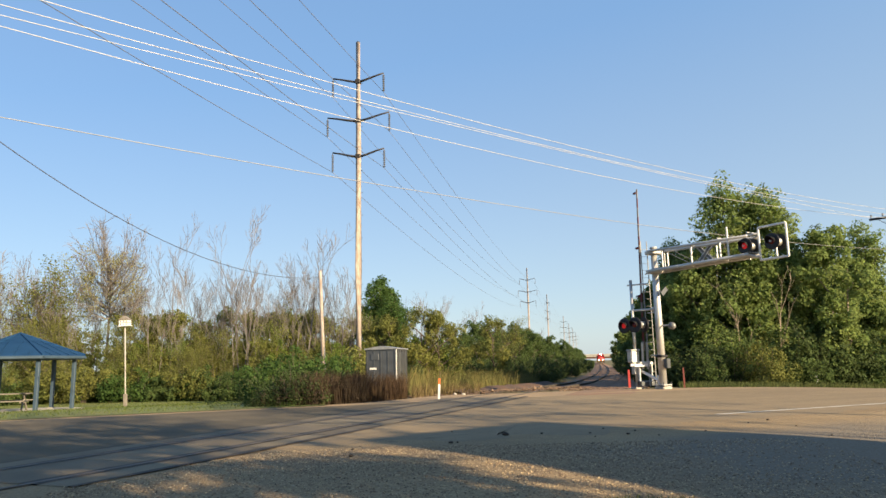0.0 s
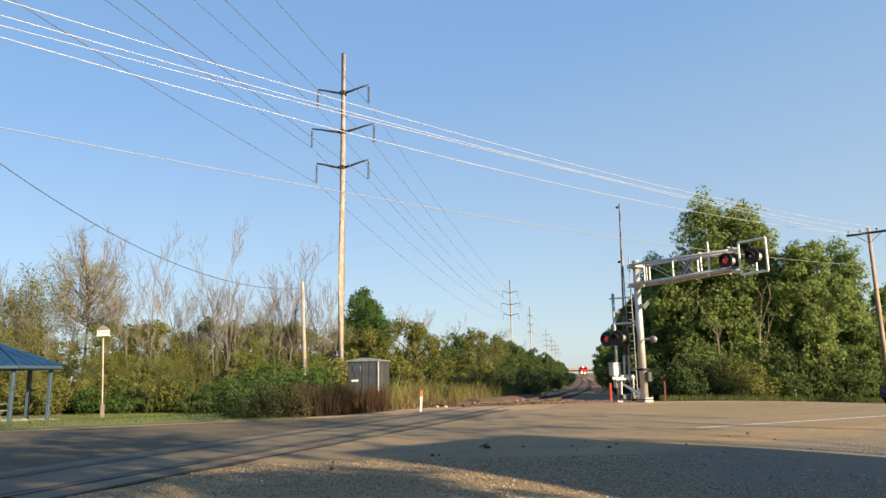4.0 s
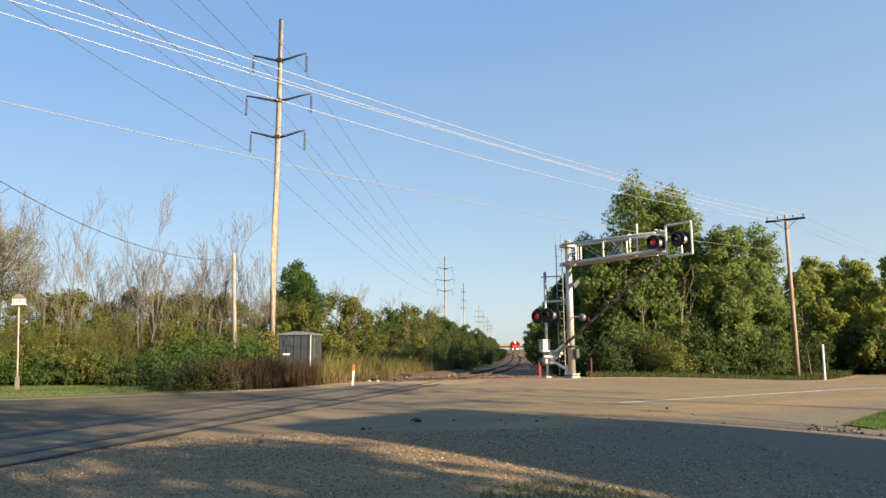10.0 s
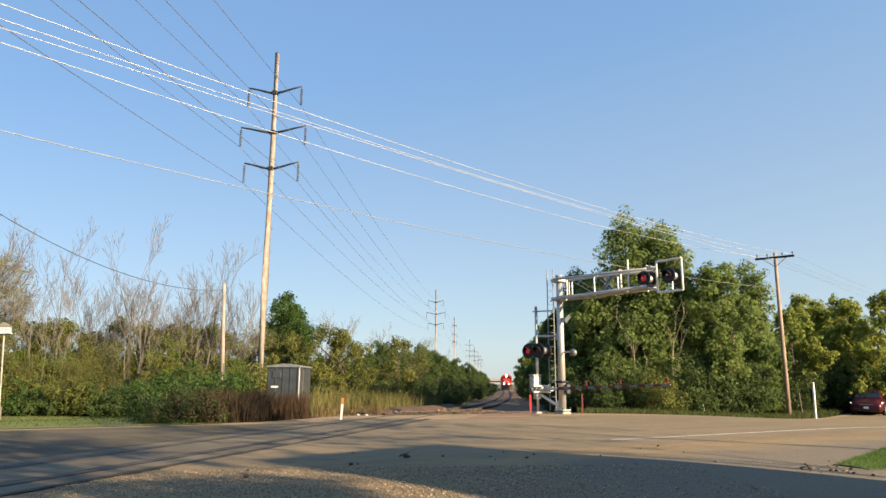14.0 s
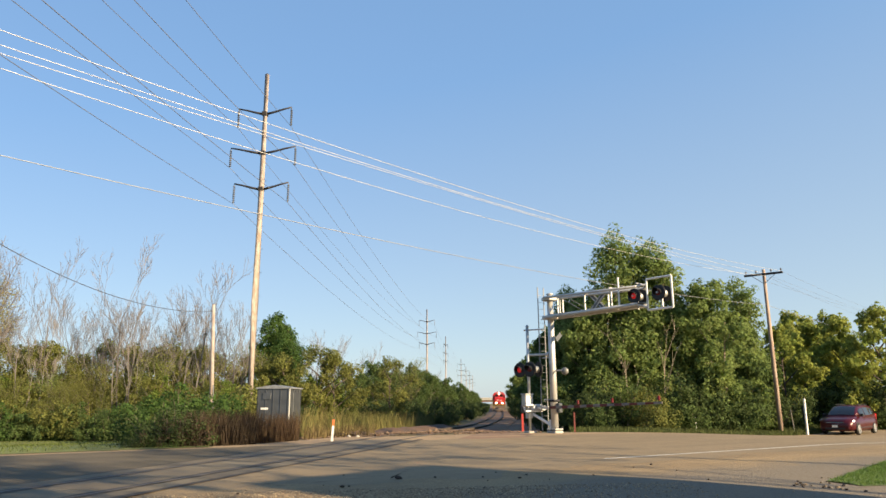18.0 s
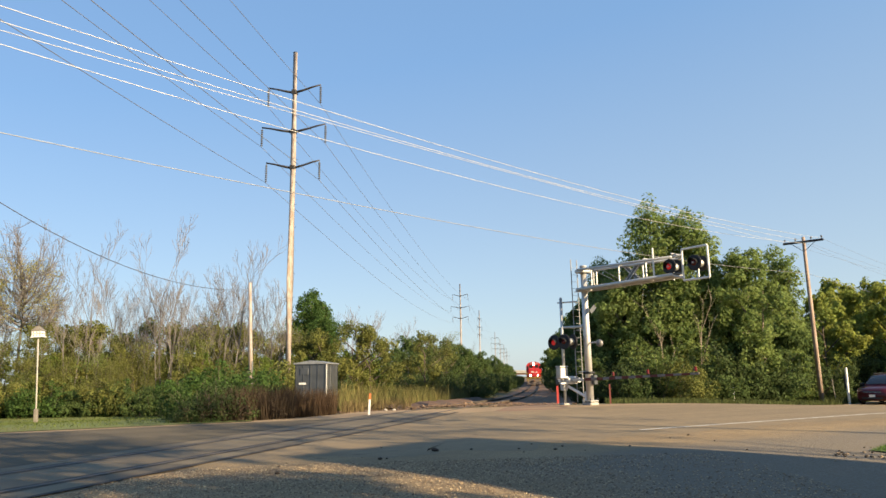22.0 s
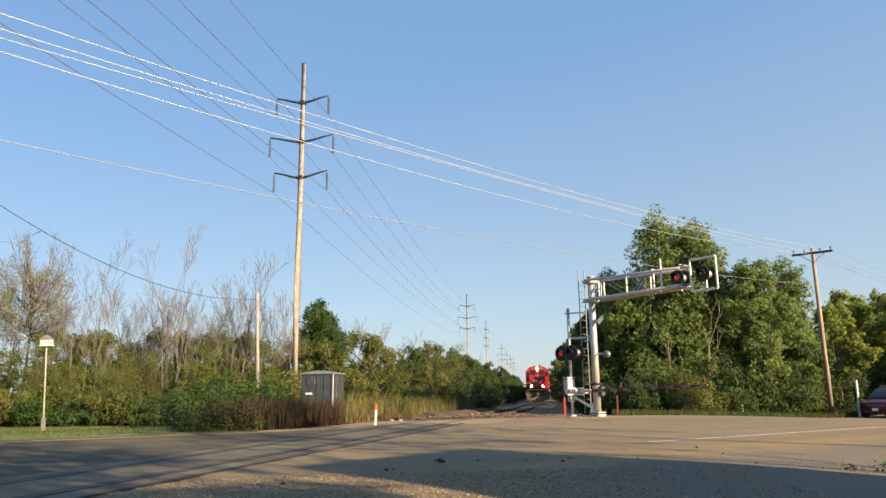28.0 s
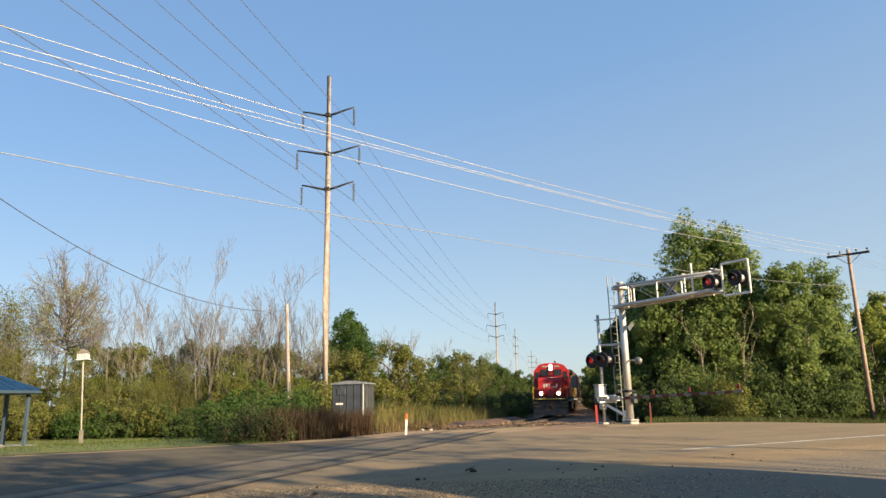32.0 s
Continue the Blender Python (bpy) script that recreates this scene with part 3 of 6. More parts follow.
def distribution_pole(place, top, wood, label, arm_turn, h=None):
    h = h or top
    t = thing("distribution_pole", place, label, "utility pole", "poles of the roadside line")
    part("pole", tb([(0, 0, -0.5), (0, 0, top * 0.5), (0, 0, top)], [0.16, 0.135, 0.10], 12), wood, t, smooth=True)
    turn = pose(0, 0, 0, 0, 0, arm_turn)
    part("crossarm", bx(2.45, 0.11, 0.14, turn @ pose(0, -0.16, h - 0.35), 0.01), M_ARM, t, "dark weathered crossarm")
    for s in (-1, 1):
        part("arm_brace", rd(turn @ Vector((s * 0.75, -0.17, h - 0.4)), turn @ Vector((0, -0.15, h - 1.0)), 0.018, sides=6), M_GALV, t)
    for x in (-1.1, -0.45, 0.5, 1.12):
        bm = bmesh.new()
        lathe(bm, [(0.02, 0), (0.02, 0.08), (0.06, 0.1), (0.065, 0.15), (0.045, 0.17), (0.05, 0.2), (0.025, 0.23)], turn @ pose(x, -0.16, h - 0.28), 8)
        part("pin_insulator", bm, M_INS, t)
    return t


ground_up = gz(UP.x, UP.y)
DIST_H = 10.8
along = Vector((38.5, 27.4, 0)).normalized()
dist_rz = math.degrees(math.atan2(along.y, along.x)) - 90
distribution_pole(pose(UP.x, UP.y, ground_up, 0, 0, 0), DIST_H, M_WOODRED, "brown wooden roadside pole with a single crossarm and insulators", dist_rz + 8)
LP = UP - along * 54
distribution_pole(pose(LP.x, LP.y, gz(LP.x, LP.y), 0, 0, 0), 12.5, M_WOODRED, "brown wooden roadside pole with a single crossarm and insulators", dist_rz, 10.45)
side_w = Vector((along.y, -along.x, 0))
RP = UP + along * 60
distribution_pole(pose(RP.x, RP.y, gz(RP.x, RP.y), 0, 0, 0), 10.6, M_WOODRED, "brown wooden roadside pole with a single crossarm and insulators", dist_rz)
for off, za, zb, sg, r, m in ((1.1, 10.05, 9.8, 0.94, 0.0098, M_WIRE), (0.0, 10.08, 9.8, 0.68, 0.0098, M_WIRE), (-1.1, 10.17, 9.8, 0.29, 0.0098, M_WIRE), (0.1, 9.69, 9.6, 1.15, 0.0098, M_WIRE), (0.0, 7.32, 7.6, 0.72, 0.0115, M_MIDWIRE)):
    a = Vector((LP.x, LP.y, za)) + side_w * off
    b = Vector((UP.x, UP.y, zb)) + side_w * off
    wire("overhead_wire", a, b, sg, r, m, "thin overhead wire lit by the sun, across the road", "wires of the roadside line", 40)
    a2 = b + along * 60
    # past the pole the upper wires are thinned and darkened, fading their sunlit gleam
    wire("overhead_wire", b, a2, sg, r if za < 8 else r * 0.6, m if za < 8 else M_COND, "thin overhead wire lit by the sun, across the road", "wires of the roadside line", 20)

# service pole in the bushes and its drop wire
SP = polar(-9.6, 36)
stub = thing("service_pole", pose(SP.x, SP.y, gz(SP.x, SP.y), 0, -2.4, 0), "thin bleached wooden service pole leaning in the bushes", "utility pole")
part("pole", tb([(0, 0, -0.4), (0, 0, 3.5), (0, 0, 6.55)], [0.11, 0.095, 0.078], 10), M_WOODPOLE, stub, smooth=True)
part("conduit", rd((0.10, -0.08, 0), (0.09, -0.07, 2.6), 0.03, sides=8), M_GALV, stub)
part("eye_bolt", rd((-0.16, 0, 6.1), (0.16, 0, 6.1), 0.015, sides=6), M_GALV, stub)
wire("drop_wire", (LP.x, LP.y, 12.15), (SP.x - 0.26, SP.y, gz(SP.x, SP.y) + 6.2), 2.6, 0.014, M_CABLE, "slack dark drop wire to the service pole", "", 40)


# ---- crossing signals ----
MB = polar(17.4, 30.7)
MZ = gz(MB.x, MB.y)
M_REDGLOW = mat("lit red lens", (0.5, 0.02, 0.02), 0.3, emit=(1.0, 0.03, 0.03, 0.10))
M_REDLENS = mat("dark red lens", (0.10, 0.008, 0.008), 0.2, var=0.1)
M_SIGN = mat("dull sign back", (0.20, 0.20, 0.195), 0.5, 0.5, var=0.2)


def flasher(parent, m, lit, back=0.30):
    """A warning light: round backing plate, hood and lens, facing local -y."""
    bm = bmesh.new()
    lathe(bm, [(back, -0.012), (back, 0.012), (back * 0.9, 0.03)], m @ pose(0, 0, 0, 90, 0, 0), 20)
    plate = part("backing_disc", bm, M_BLACK, parent, "black round backing disc")
    bm = bmesh.new()
    lathe(bm, [(0.14, 0.0), (0.15, 0.12), (0.11, 0.2)], m @ pose(0, 0.0, 0, -90, 0, 0), 16)
    part("lamp_housing", bm, M_ALU, plate)
    bm = bmesh.new()
    lathe(bm, [(0.115, 0.0), (0.11, 0.02), (0.07, 0.04), (0.01, 0.05)], m @ pose(0, -0.02, 0, 90, 0, 0), 16)
    part("lens", bm, M_REDGLOW if lit else M_REDLENS, plate, "glowing red lens" if lit else "")
    bm = bmesh.new()
    n = 12
    near, far = [], []
    for k in range(n + 1):
        a = math.radians(-20 + 220 * k / n)
        reach = -0.12 - 0.18 * max(0.0, math.sin(a))
        near.append(bm.verts.new(m @ Vector((0.165 * math.cos(a), -0.01, 0.165 * math.sin(a)))))
        far.append(bm.verts.new(m @ Vector((0.165 * math.cos(a), reach, 0.165 * math.sin(a)))))
    for k in range(n):
        bm.faces.new((near[k], near[k + 1], far[k + 1], far[k]))
    bmesh.ops.solidify(bm, geom=bm.faces[:], thickness=0.006)
    part("hood", bm, M_BLACK, plate)


M_LADDER = mat("dull ladder aluminium", (0.30, 0.30, 0.29), 0.6, 0.4, var=0.25)


def cantilever():
    arm_az = 150.0
    t = thing("cantilever_signal", pose(MB.x, MB.y, MZ, 0, 0, 90 - arm_az), "weathered aluminium cantilever signal mast with truss arm over the road", "crossing signal")
    # local x runs along the arm, y to its left
    part("mast", tb([(0, 0, 0.15), (0, 0, 3), (0, 0, 5.95)], [0.158, 0.148, 0.130], 18), M_ALU, t, smooth=True)
    part("mast_cap", rd((0, 0, 5.95), (0, 0, 6.0), 0.17, 0.15, 16), M_ALU, t)
    part("foundation", bx(0.52, 0.52, 0.20, pose(0, 0, 0.01), 0.04), M_CONCRETE, t, "pale concrete foundation block")
    part("base_flange", bx(0.50, 0.50, 0.05, pose(0, 0, 0.17), 0.01), M_ALU, t)
    for x in (-0.22, 0.22):
        for y in (-0.22, 0.22):
            part("anchor_bolt", rd((x, y, 0.1), (x, y, 0.28), 0.02, sides=6), M_GALV, t)
    L, zb, zt0, zt1 = 4.80, 4.93, 5.80, 5.64
    for y in (-0.32, 0.32):
        part("bottom_chord", rd((-0.05, y, zb), (L, y, zb + 0.02), 0.075, sides=10), M_ALU, t, smooth=True)
        part("top_chord", rd((-0.05, y, zt0), (L, y, zt1), 0.055, sides=10), M_ALU, t, smooth=True)
        for x in ((0.74, 2.24, 3.60) if y < 0 else (0.28, 0.46, 2.95)):
            part("web_post", rd((x, y, zb), (x, y, zt0 + (zt1 - zt0) * x / L), 0.036, sides=8), M_ALU, t)
        for x0, x1, up in ((0.74, 2.24, 1), (2.24, 3.6, 0)):
            part("web_brace", rd((x0, y, zt0 - 0.04 if up else zb), (x1, y, zb if up else zt1), 0.013, sides=6), M_LADDER, t)
    for x in (0.1, 1.9, 3.5, L):
        part("cross_tie", rd((x, -0.32, zb), (x, 0.32, zb), 0.03, sides=8), M_ALU, t)
        part("cross_tie", rd((x, -0.32, zt0 - 0.03), (x, 0.32, zt0 - 0.03), 0.028, sides=8), M_ALU, t)
    for z in (zb, zt0 - 0.05):
        part("mast_clamp", bx(0.5, 0.62, 0.16, pose(0, 0, z), 0.03), M_ALU, t)
    # walkway grating and railing towards the arm's end
    part("walkway", bx(L, 0.46, 0.045, pose(L / 2 + 0.1, 0, zb + 0.09), 0.005), M_GALV, t)
    part("rail_post", rd((3.98, -0.34, zb), (3.98, -0.34, 6.08), 0.036, sides=8), M_WHITE, t)
    part("end_cap", rd((3.98, -0.34, 6.08), (3.98, -0.34, 6.12), 0.05, 0.03, 8), M_WHITE, t)
    # end frame round the outer light
    x0, x1, z0, z1 = L + 0.26, L + 1.36, 4.72, 5.92
    for a, b in (((x0, z0), (x0, z1)), ((x1, z0), (x1, z1)), ((x0, z0), (x1, z0)), ((x0, z1), (x1, z1))):
        part("cage_bar", rd((a[0], 0.0, a[1]), (b[0], 0.0, b[1]), 0.04, sides=8), M_WHITE, t, "white-painted frame bar")
    for y in (-0.32, 0.32):
        part("frame_link", rd((L - 0.1, y, zb + 0.02), (x0, 0.0, z0 + 0.1), 0.05, sides=8), M_ALU, t)
        part("frame_link", rd((L - 0.1, y, zt1), (x0, 0.0, z1 - 0.2), 0.04, sides=8), M_ALU, t)
    # lights on both sides of the arm, facing along the road
    for x, lit in ((4.62, True), (5.72, False)):
        part("light_bracket", rd((x, -0.34, 5.30), (x, 0.34, 5.30), 0.035, sides=8), M_ALU, t)
        part("light_hanger", rd((x, 0, 4.78), (x, 0, 5.32), 0.03, sides=8), M_ALU, t)
        flasher(t, pose(x, -0.22, 5.30, 0, 0, 0), lit, 0.30)
        flasher(t, pose(x, 0.22, 5.30, 0, 0, 180), not lit, 0.30)
    # crossbuck seen across the arm
    for a in (45, -45):
        blade = part("crossbuck_blade", bx(1.25, 0.02, 0.22, pose(2.35, 0.40 + a * 0.0004, 5.38) @ pose(0, 0, 0, 0, a, 0)), M_SIGN, t, "dull metal crossbuck blade")
        for z in (-0.10, 0.10):
            part("edge_rib", bx(1.25, 0.03, 0.025, pose(2.35, 0.375 + a * 0.0004, 5.38) @ pose(0, 0, z, 0, a, 0)), M_ALU, blade)
    # ladder
    for y in (0.19, -0.19):
        part("ladder_rail", rd((-0.55, y, 0.1), (-0.55, y, 6.35), 0.022, sides=8), M_LADDER, t)
    for k in range(19):
        part("ladder_rung", rd((-0.55, -0.19, 0.4 + 0.31 * k), (-0.55, 0.19, 0.4 + 0.31 * k), 0.007, sides=6), M_LADDER, t)
    for z in (1.4, 3.2, 4.9):
        part("ladder_bracket", rd((-0.58, 0, z), (-0.1, 0, z), 0.022, sides=6), M_ALU, t)
    # fittings on the mast
    part("junction_box", bx(0.18, 0.22, 0.40, pose(0.25, 0.05, 1.05), 0.02), M_GALV, t)
    part("strap", bx(0.40, 0.40, 0.10, pose(0, 0, 1.35), 0.03), M_BLACK, t)
    part("sign_plate", bx(0.03, 0.42, 0.20, pose(0.42, 0.0, 4.05) @ pose(0, 0, 0, 40, 0, 0), 0.005), M_GALV, t, "tilted grey sign plate")
    part("sign_bracket", rd((0.1, 0, 4.05), (0.42, 0, 4.05), 0.02, sides=6), M_ALU, t)
    part("bell_arm", rd((0.1, 0.0, 2.62), (0.62, 0, 2.62), 0.03, sides=8), M_ALU, t)
    bm = bmesh.new()
    lathe(bm, [(0.03, -0.08), (0.15, -0.075), (0.16, -0.02), (0.11, 0.05), (0.03, 0.075)], pose(0.70, -0.02, 2.58, 90, 0, 20), 18)
    part("bell", bm, M_SIGN, t, "round grey crossing bell", smooth=True)


cantilever()

GB = polar(15.55, 31.0)
GZ = gz(GB.x, GB.y)
GATE_AZ = 162.5


def gate_signal():
    """The post with its lights and the gate machine; the arm is a part that swings."""
    t = thing("crossing_gate", pose(GB.x, GB.y, GZ, 0, 0, 90 - GATE_AZ), "railway crossing gate with red-and-white arm and twin flashing lights", "crossing gate")
    part("post", rd((-0.1, 0, 0.1), (-0.1, 0, 4.6), 0.065, sides=12), M_ALU, t, smooth=True)
    part("foundation", bx(0.42, 0.42, 0.16, pose(-0.1, 0, 0), 0.03), M_CONCRETE, t)
    part("finial", rd((-0.1, 0, 4.6), (-0.1, 0, 4.68), 0.08, 0.04), M_ALU, t)
    rel = pose(GB.x, GB.y, GZ, 0, 0, 90 - GATE_AZ).inverted() @ Vector((MB.x, MB.y, GZ))
    to = Vector((rel.x + 0.1, rel.y, 0)).normalized()
    part("top_bar", rd(Vector((-0.1, 0, 4.45)) - to * 0.16, Vector((-0.1, 0, 4.45)) + to * 0.72, 0.032, sides=8), M_ALU, t)
    part("light_crossarm", rd((-0.55, 0.0, 2.70), (0.42, 0.0, 2.70), 0.035, sides=8), M_ALU, t)
    part("stay_bar", rd((-0.1, 0, 3.34), (rel.x - to.x * 0.16, rel.y - to.y * 0.16, 3.34), 0.05, sides=10), M_ALU, t)
    part("stay_flange", rd((rel.x - to.x * 0.22, rel.y - to.y * 0.22, 3.34), (rel.x - to.x * 0.14, rel.y - to.y * 0.14, 3.34), 0.11, sides=12), M_ALU, t)
    flasher(t, pose(-0.46, -0.22, 2.70, 0, 0, 20), True, 0.33)
    flasher(t, pose(0.36, -0.22, 2.70, 0, 0, 20), False, 0.33)
    flasher(t, pose(-0.46, 0.22, 2.70, 0, 0, 180), False, 0.33)
    flasher(t, pose(0.36, 0.22, 2.70, 0, 0, 180), True, 0.33)
    machine = part("gate_machine", bx(0.36, 0.40, 0.52, pose(-0.2, -0.05, 1.36), 0.04), M_ALU, t, "weathered gate machine housing")
    part("machine_lid", bx(0.40, 0.44, 0.05, pose(-0.2, -0.05, 1.645), 0.015), M_ALU, machine)
    part("machine_base", bx(0.24, 0.24, 0.5, pose(-0.16, 0, 0.86), 0.02), M_ALU, t)
    part("stay_pipe", rd((-0.05, 0.12, 0.80), (rel.x - to.x * 0.2, rel.y - to.y * 0.2, 0.36), 0.06, sides=10), M_WHITE, t, "white diagonal stay pipe")
    part("pipe_flange", bx(0.10, 0.10, 0.42, pose(rel.x - to.x * 0.18, rel.y - to.y * 0.18, 0.36), 0.02), M_WHITE, t)
    # swinging arm: its own space has the pivot at the origin and the arm along +x
    arm = part("gate_arm", bx(0.20, 0.64, 0.20, None, 0.02), M_ALU, t, "red-and-white striped gate arm")
    arm.matrix_basis = pose(0.10, 0.33, 1.05)
    for z in (-0.13, 0.13):
        part("yoke_plate", bx(0.12, 0.86, 0.07, pose(-0.05, -0.22, z), 0.015), M_WHITE, arm)
    n = 17
    for k in range(n):
        x0 = 0.55 + k * 7.05 / n
        w = 0.13 - 0.06 * k / n
        part("arm_stripe", bx(7.05 / n - 0.003, 0.035, w, pose(x0 + 3.525 / n, -0.05, 0.0), 0.006), M_ARMRED if k % 2 else M_ARMWHITE, arm, "red stripe" if k % 2 else "white stripe")
    for y in (-0.30, 0.30):
        part("arm_bracket", bx(1.15, 0.05, 0.12, pose(0.35, y * 0.4, 0), 0.01), M_ALU, arm)
        part("counterweight_bar", bx(0.95, 0.045, 0.10, pose(-0.40, y, 0), 0.01), M_WHITE, arm)
    part("counterweight", bx(0.20, 0.70, 0.34, pose(-0.82, 0, 0), 0.02), M_GALV, arm)
    for x in (2.9, 5.0, 7.45):
        part("arm_light", rd((x, -0.05, 0.08), (x, -0.05, 0.24), 0.055, 0.05, 10), M_REDLENS, arm, "small red arm light")
    return arm


M_ARMRED = mat("dull red reflective film", (0.12, 0.022, 0.016), 0.6, var=0.3)
M_ARMWHITE = mat("greyed white arm paint", (0.20, 0.18, 0.16), 0.7, var=0.3)
gate_arm = gate_signal()


def marker(az, d, h, body, top, label, lean=0, w=1.0):
    p = polar(az, d)
    t = thing("marker_post", pose(p.x, p.y, gz(p.x, p.y), 0, lean, 0) @ Matrix.Diagonal((w, 1, 1, 1)), label, "marker post", "posts by the track")
    part("post", extrude_outline([(-0.055, -0.1), (0.055, -0.1), (0.05, h * 0.72), (-0.05, h * 0.72)], -0.012, 0.012), body, t)
    part("top_panel", extrude_outline([(-0.052, h * 0.72), (0.052, h * 0.72), (0.045, h), (-0.045, h)], -0.014, 0.014), top, t, "orange warning panel")


marker(-0.4, 25.0, 0.74, M_WHITE, M_ORANGE, "white utility marker post with an orange top", 3, 0.75)
marker(14.85, 33.5, 0.82, M_RED, M_RED, "flat red utility marker post")
marker(18.95, 33.0, 0.86, M_DULLRED, M_DULLRED, "narrow dull red utility marker post", 0, 0.7)


# ---- equipment shed ----
M_ROOF = mat("pale metal roof", (0.28, 0.29, 0.30), 0.5, 0.4, var=0.2)

def shed():
    p = polar(-4.6, 34)
    t = thing("equipment_shed", pose(p.x, p.y, gz(p.x, p.y), 0, 0, -14), "grey galvanised railway equipment shed with ribbed sides", "shed")
    w, d, h = 1.52, 1.75, 2.27
    part("body", bx(w, d, h, pose(0, 0, h / 2), 0.01), M_GALV, t)
    part("roof", extrude_outline([(-w / 2 - 0.06, h - 0.03), (-w / 2 - 0.06, h + 0.02), (0, h + 0.14), (w / 2 + 0.06, h + 0.02), (w / 2 + 0.06, h - 0.03)], -d / 2 - 0.07, d / 2 + 0.07), M_ROOF, t, "pale shallow metal roof")
    for k in range(5):
        part("seam_rib", bx(0.035, 0.03, h - 0.08, pose(-w / 2 + 0.06 + k * (w - 0.12) / 4, -d / 2 - 0.012, h / 2)), M_GALV, t)
        part("seam_rib", bx(0.03, 0.035, h - 0.08, pose(w / 2 + 0.012, -d / 2 + 0.06 + k * (d - 0.12) / 4, h / 2)), M_GALV, t)
    door = part("door", bx(0.03, 0.85, 2.0, pose(w / 2 + 0.02, 0.05, 1.08), 0.01), M_GALV, t)
    part("door_handle", bx(0.05, 0.04, 0.2, pose(w / 2 + 0.05, -0.3, 1.1), 0.008), M_BLACK, door)
    part("corner_trim", bx(0.06, 0.06, h - 0.02, pose(w / 2, -d / 2, h / 2), 0.01), M_ALU, t)
    part("notice_plate", bx(0.34, 0.012, 0.09, pose(-0.38, -d / 2 - 0.032, 1.35)), M_WHITE, t, "small white notice plate")
    part("vent", bx(0.4, 0.03, 0.3, pose(-0.3, -d / 2 - 0.02, 1.9), 0.008), M_GALV, t)


shed()


# ---- picnic shelter and birdhouse ----
def shelter():
    c = polar(-31.3, 36)
    z = gz(c.x, c.y)
    t = thing("picnic_shelter", pose(c.x, c.y, z, 0, 0, 0), "open six-sided picnic shelter with a blue metal roof", "pavilion")
    base = 180 - 31.3
    dirs = [radians(90 - (base - 19 - 60 * k)) for k in range(6)]
    R, eave, apex = 2.62, 2.42, 3.42
    for k in range(6):
        a, b = dirs[k], dirs[(k + 1) % 6]
        bm = bmesh.new()
        pts = [Vector((R * math.cos(a), R * math.sin(a), eave)), Vector((R * math.cos(b), R * math.sin(b), eave)), Vector((0, 0, apex))]
        up = [bm.verts.new(p) for p in pts]
        lo = [bm.verts.new(p - Vector((0, 0, 0.05))) for p in pts]
        bm.faces.new(up)
        bm.faces.new(lo[::-1])
        for i in range(3):
            bm.faces.new((up[i], lo[i], lo[(i + 1) % 3], up[(i + 1) % 3]))
        bmesh.ops.recalc_face_normals(bm, faces=bm.faces)
        seg = part("roof_panel", bm, M_BLUEROOF, t)
        for q in (0.2, 0.4, 0.6, 0.8):
            e = pts[0].lerp(pts[1], q)
            lim = 1 - abs(q - 0.5) * 2
            part("standing_seam", rd(e + Vector((0, 0, 0.02)), e.lerp(pts[2].lerp(pts[0] if q < 0.5 else pts[1], 1 - lim), lim if lim > 0.25 else 0.25) + Vector((0, 0, 0.02)), 0.018, sides=5), M_BLUEROOF, seg)
        part("hip_cap", rd(pts[0] + Vector((0, 0, 0.02)), pts[2] + Vector((0, 0, 0.02)), 0.045, sides=6), M_BLUEROOF, t)
        part("fascia", rd(pts[0] - Vector((0, 0, 0.09)), pts[1] - Vector((0, 0, 0.09)), 0.075, sides=6), M_BLUE, t)
        part("post", bx(0.15, 0.15, 2.4, pose(2.2 * math.cos(a), 2.2 * math.sin(a), 1.2), 0.015), M_BLUE, t)
        part("post_foot", bx(0.25, 0.25, 0.06, pose(2.2 * math.cos(a), 2.2 * math.sin(a), 0.06), 0.01), M_CONCRETE, t)
        part("tie_beam", rd((2.2 * math.cos(a), 2.2 * math.sin(a), 2.3), (2.2 * math.cos(b), 2.2 * math.sin(b), 2.3), 0.05, sides=6), M_BLUE, t)
    slab = bmesh.new()
    lathe(slab, [(2.75, -0.1), (2.75, 0.05), (2.7, 0.06)], None, 24)
    part("slab", slab, M_CONCRETE, t)
    tb_ = thing("picnic_table", pose(c.x - 0.3, c.y - 0.2, z + 0.06, 0, 0, 20), "weathered wooden picnic table with benches under the shelter", "table")
    for k in range(4):
        part("top_board", bx(1.9, 0.17, 0.04, pose(0, -0.27 + 0.18 * k, 0.75), 0.004), M_TABLE, tb_)
    for s in (-1, 1):
        part("bench_board", bx(1.9, 0.25, 0.04, pose(0, s * 0.72, 0.45), 0.004), M_TABLE, tb_)
        part("leg", rd((s * 0.7, -0.62, 0), (s * 0.7, 0.25, 0.73), 0.04, sides=6), M_TABLE, tb_)
        part("leg", rd((s * 0.7, 0.62, 0), (s * 0.7, -0.25, 0.73), 0.04, sides=6), M_TABLE, tb_)
        part("cross_beam", bx(0.05, 1.6, 0.08, pose(s * 0.7, 0, 0.41)), M_TABLE, tb_)


shelter()


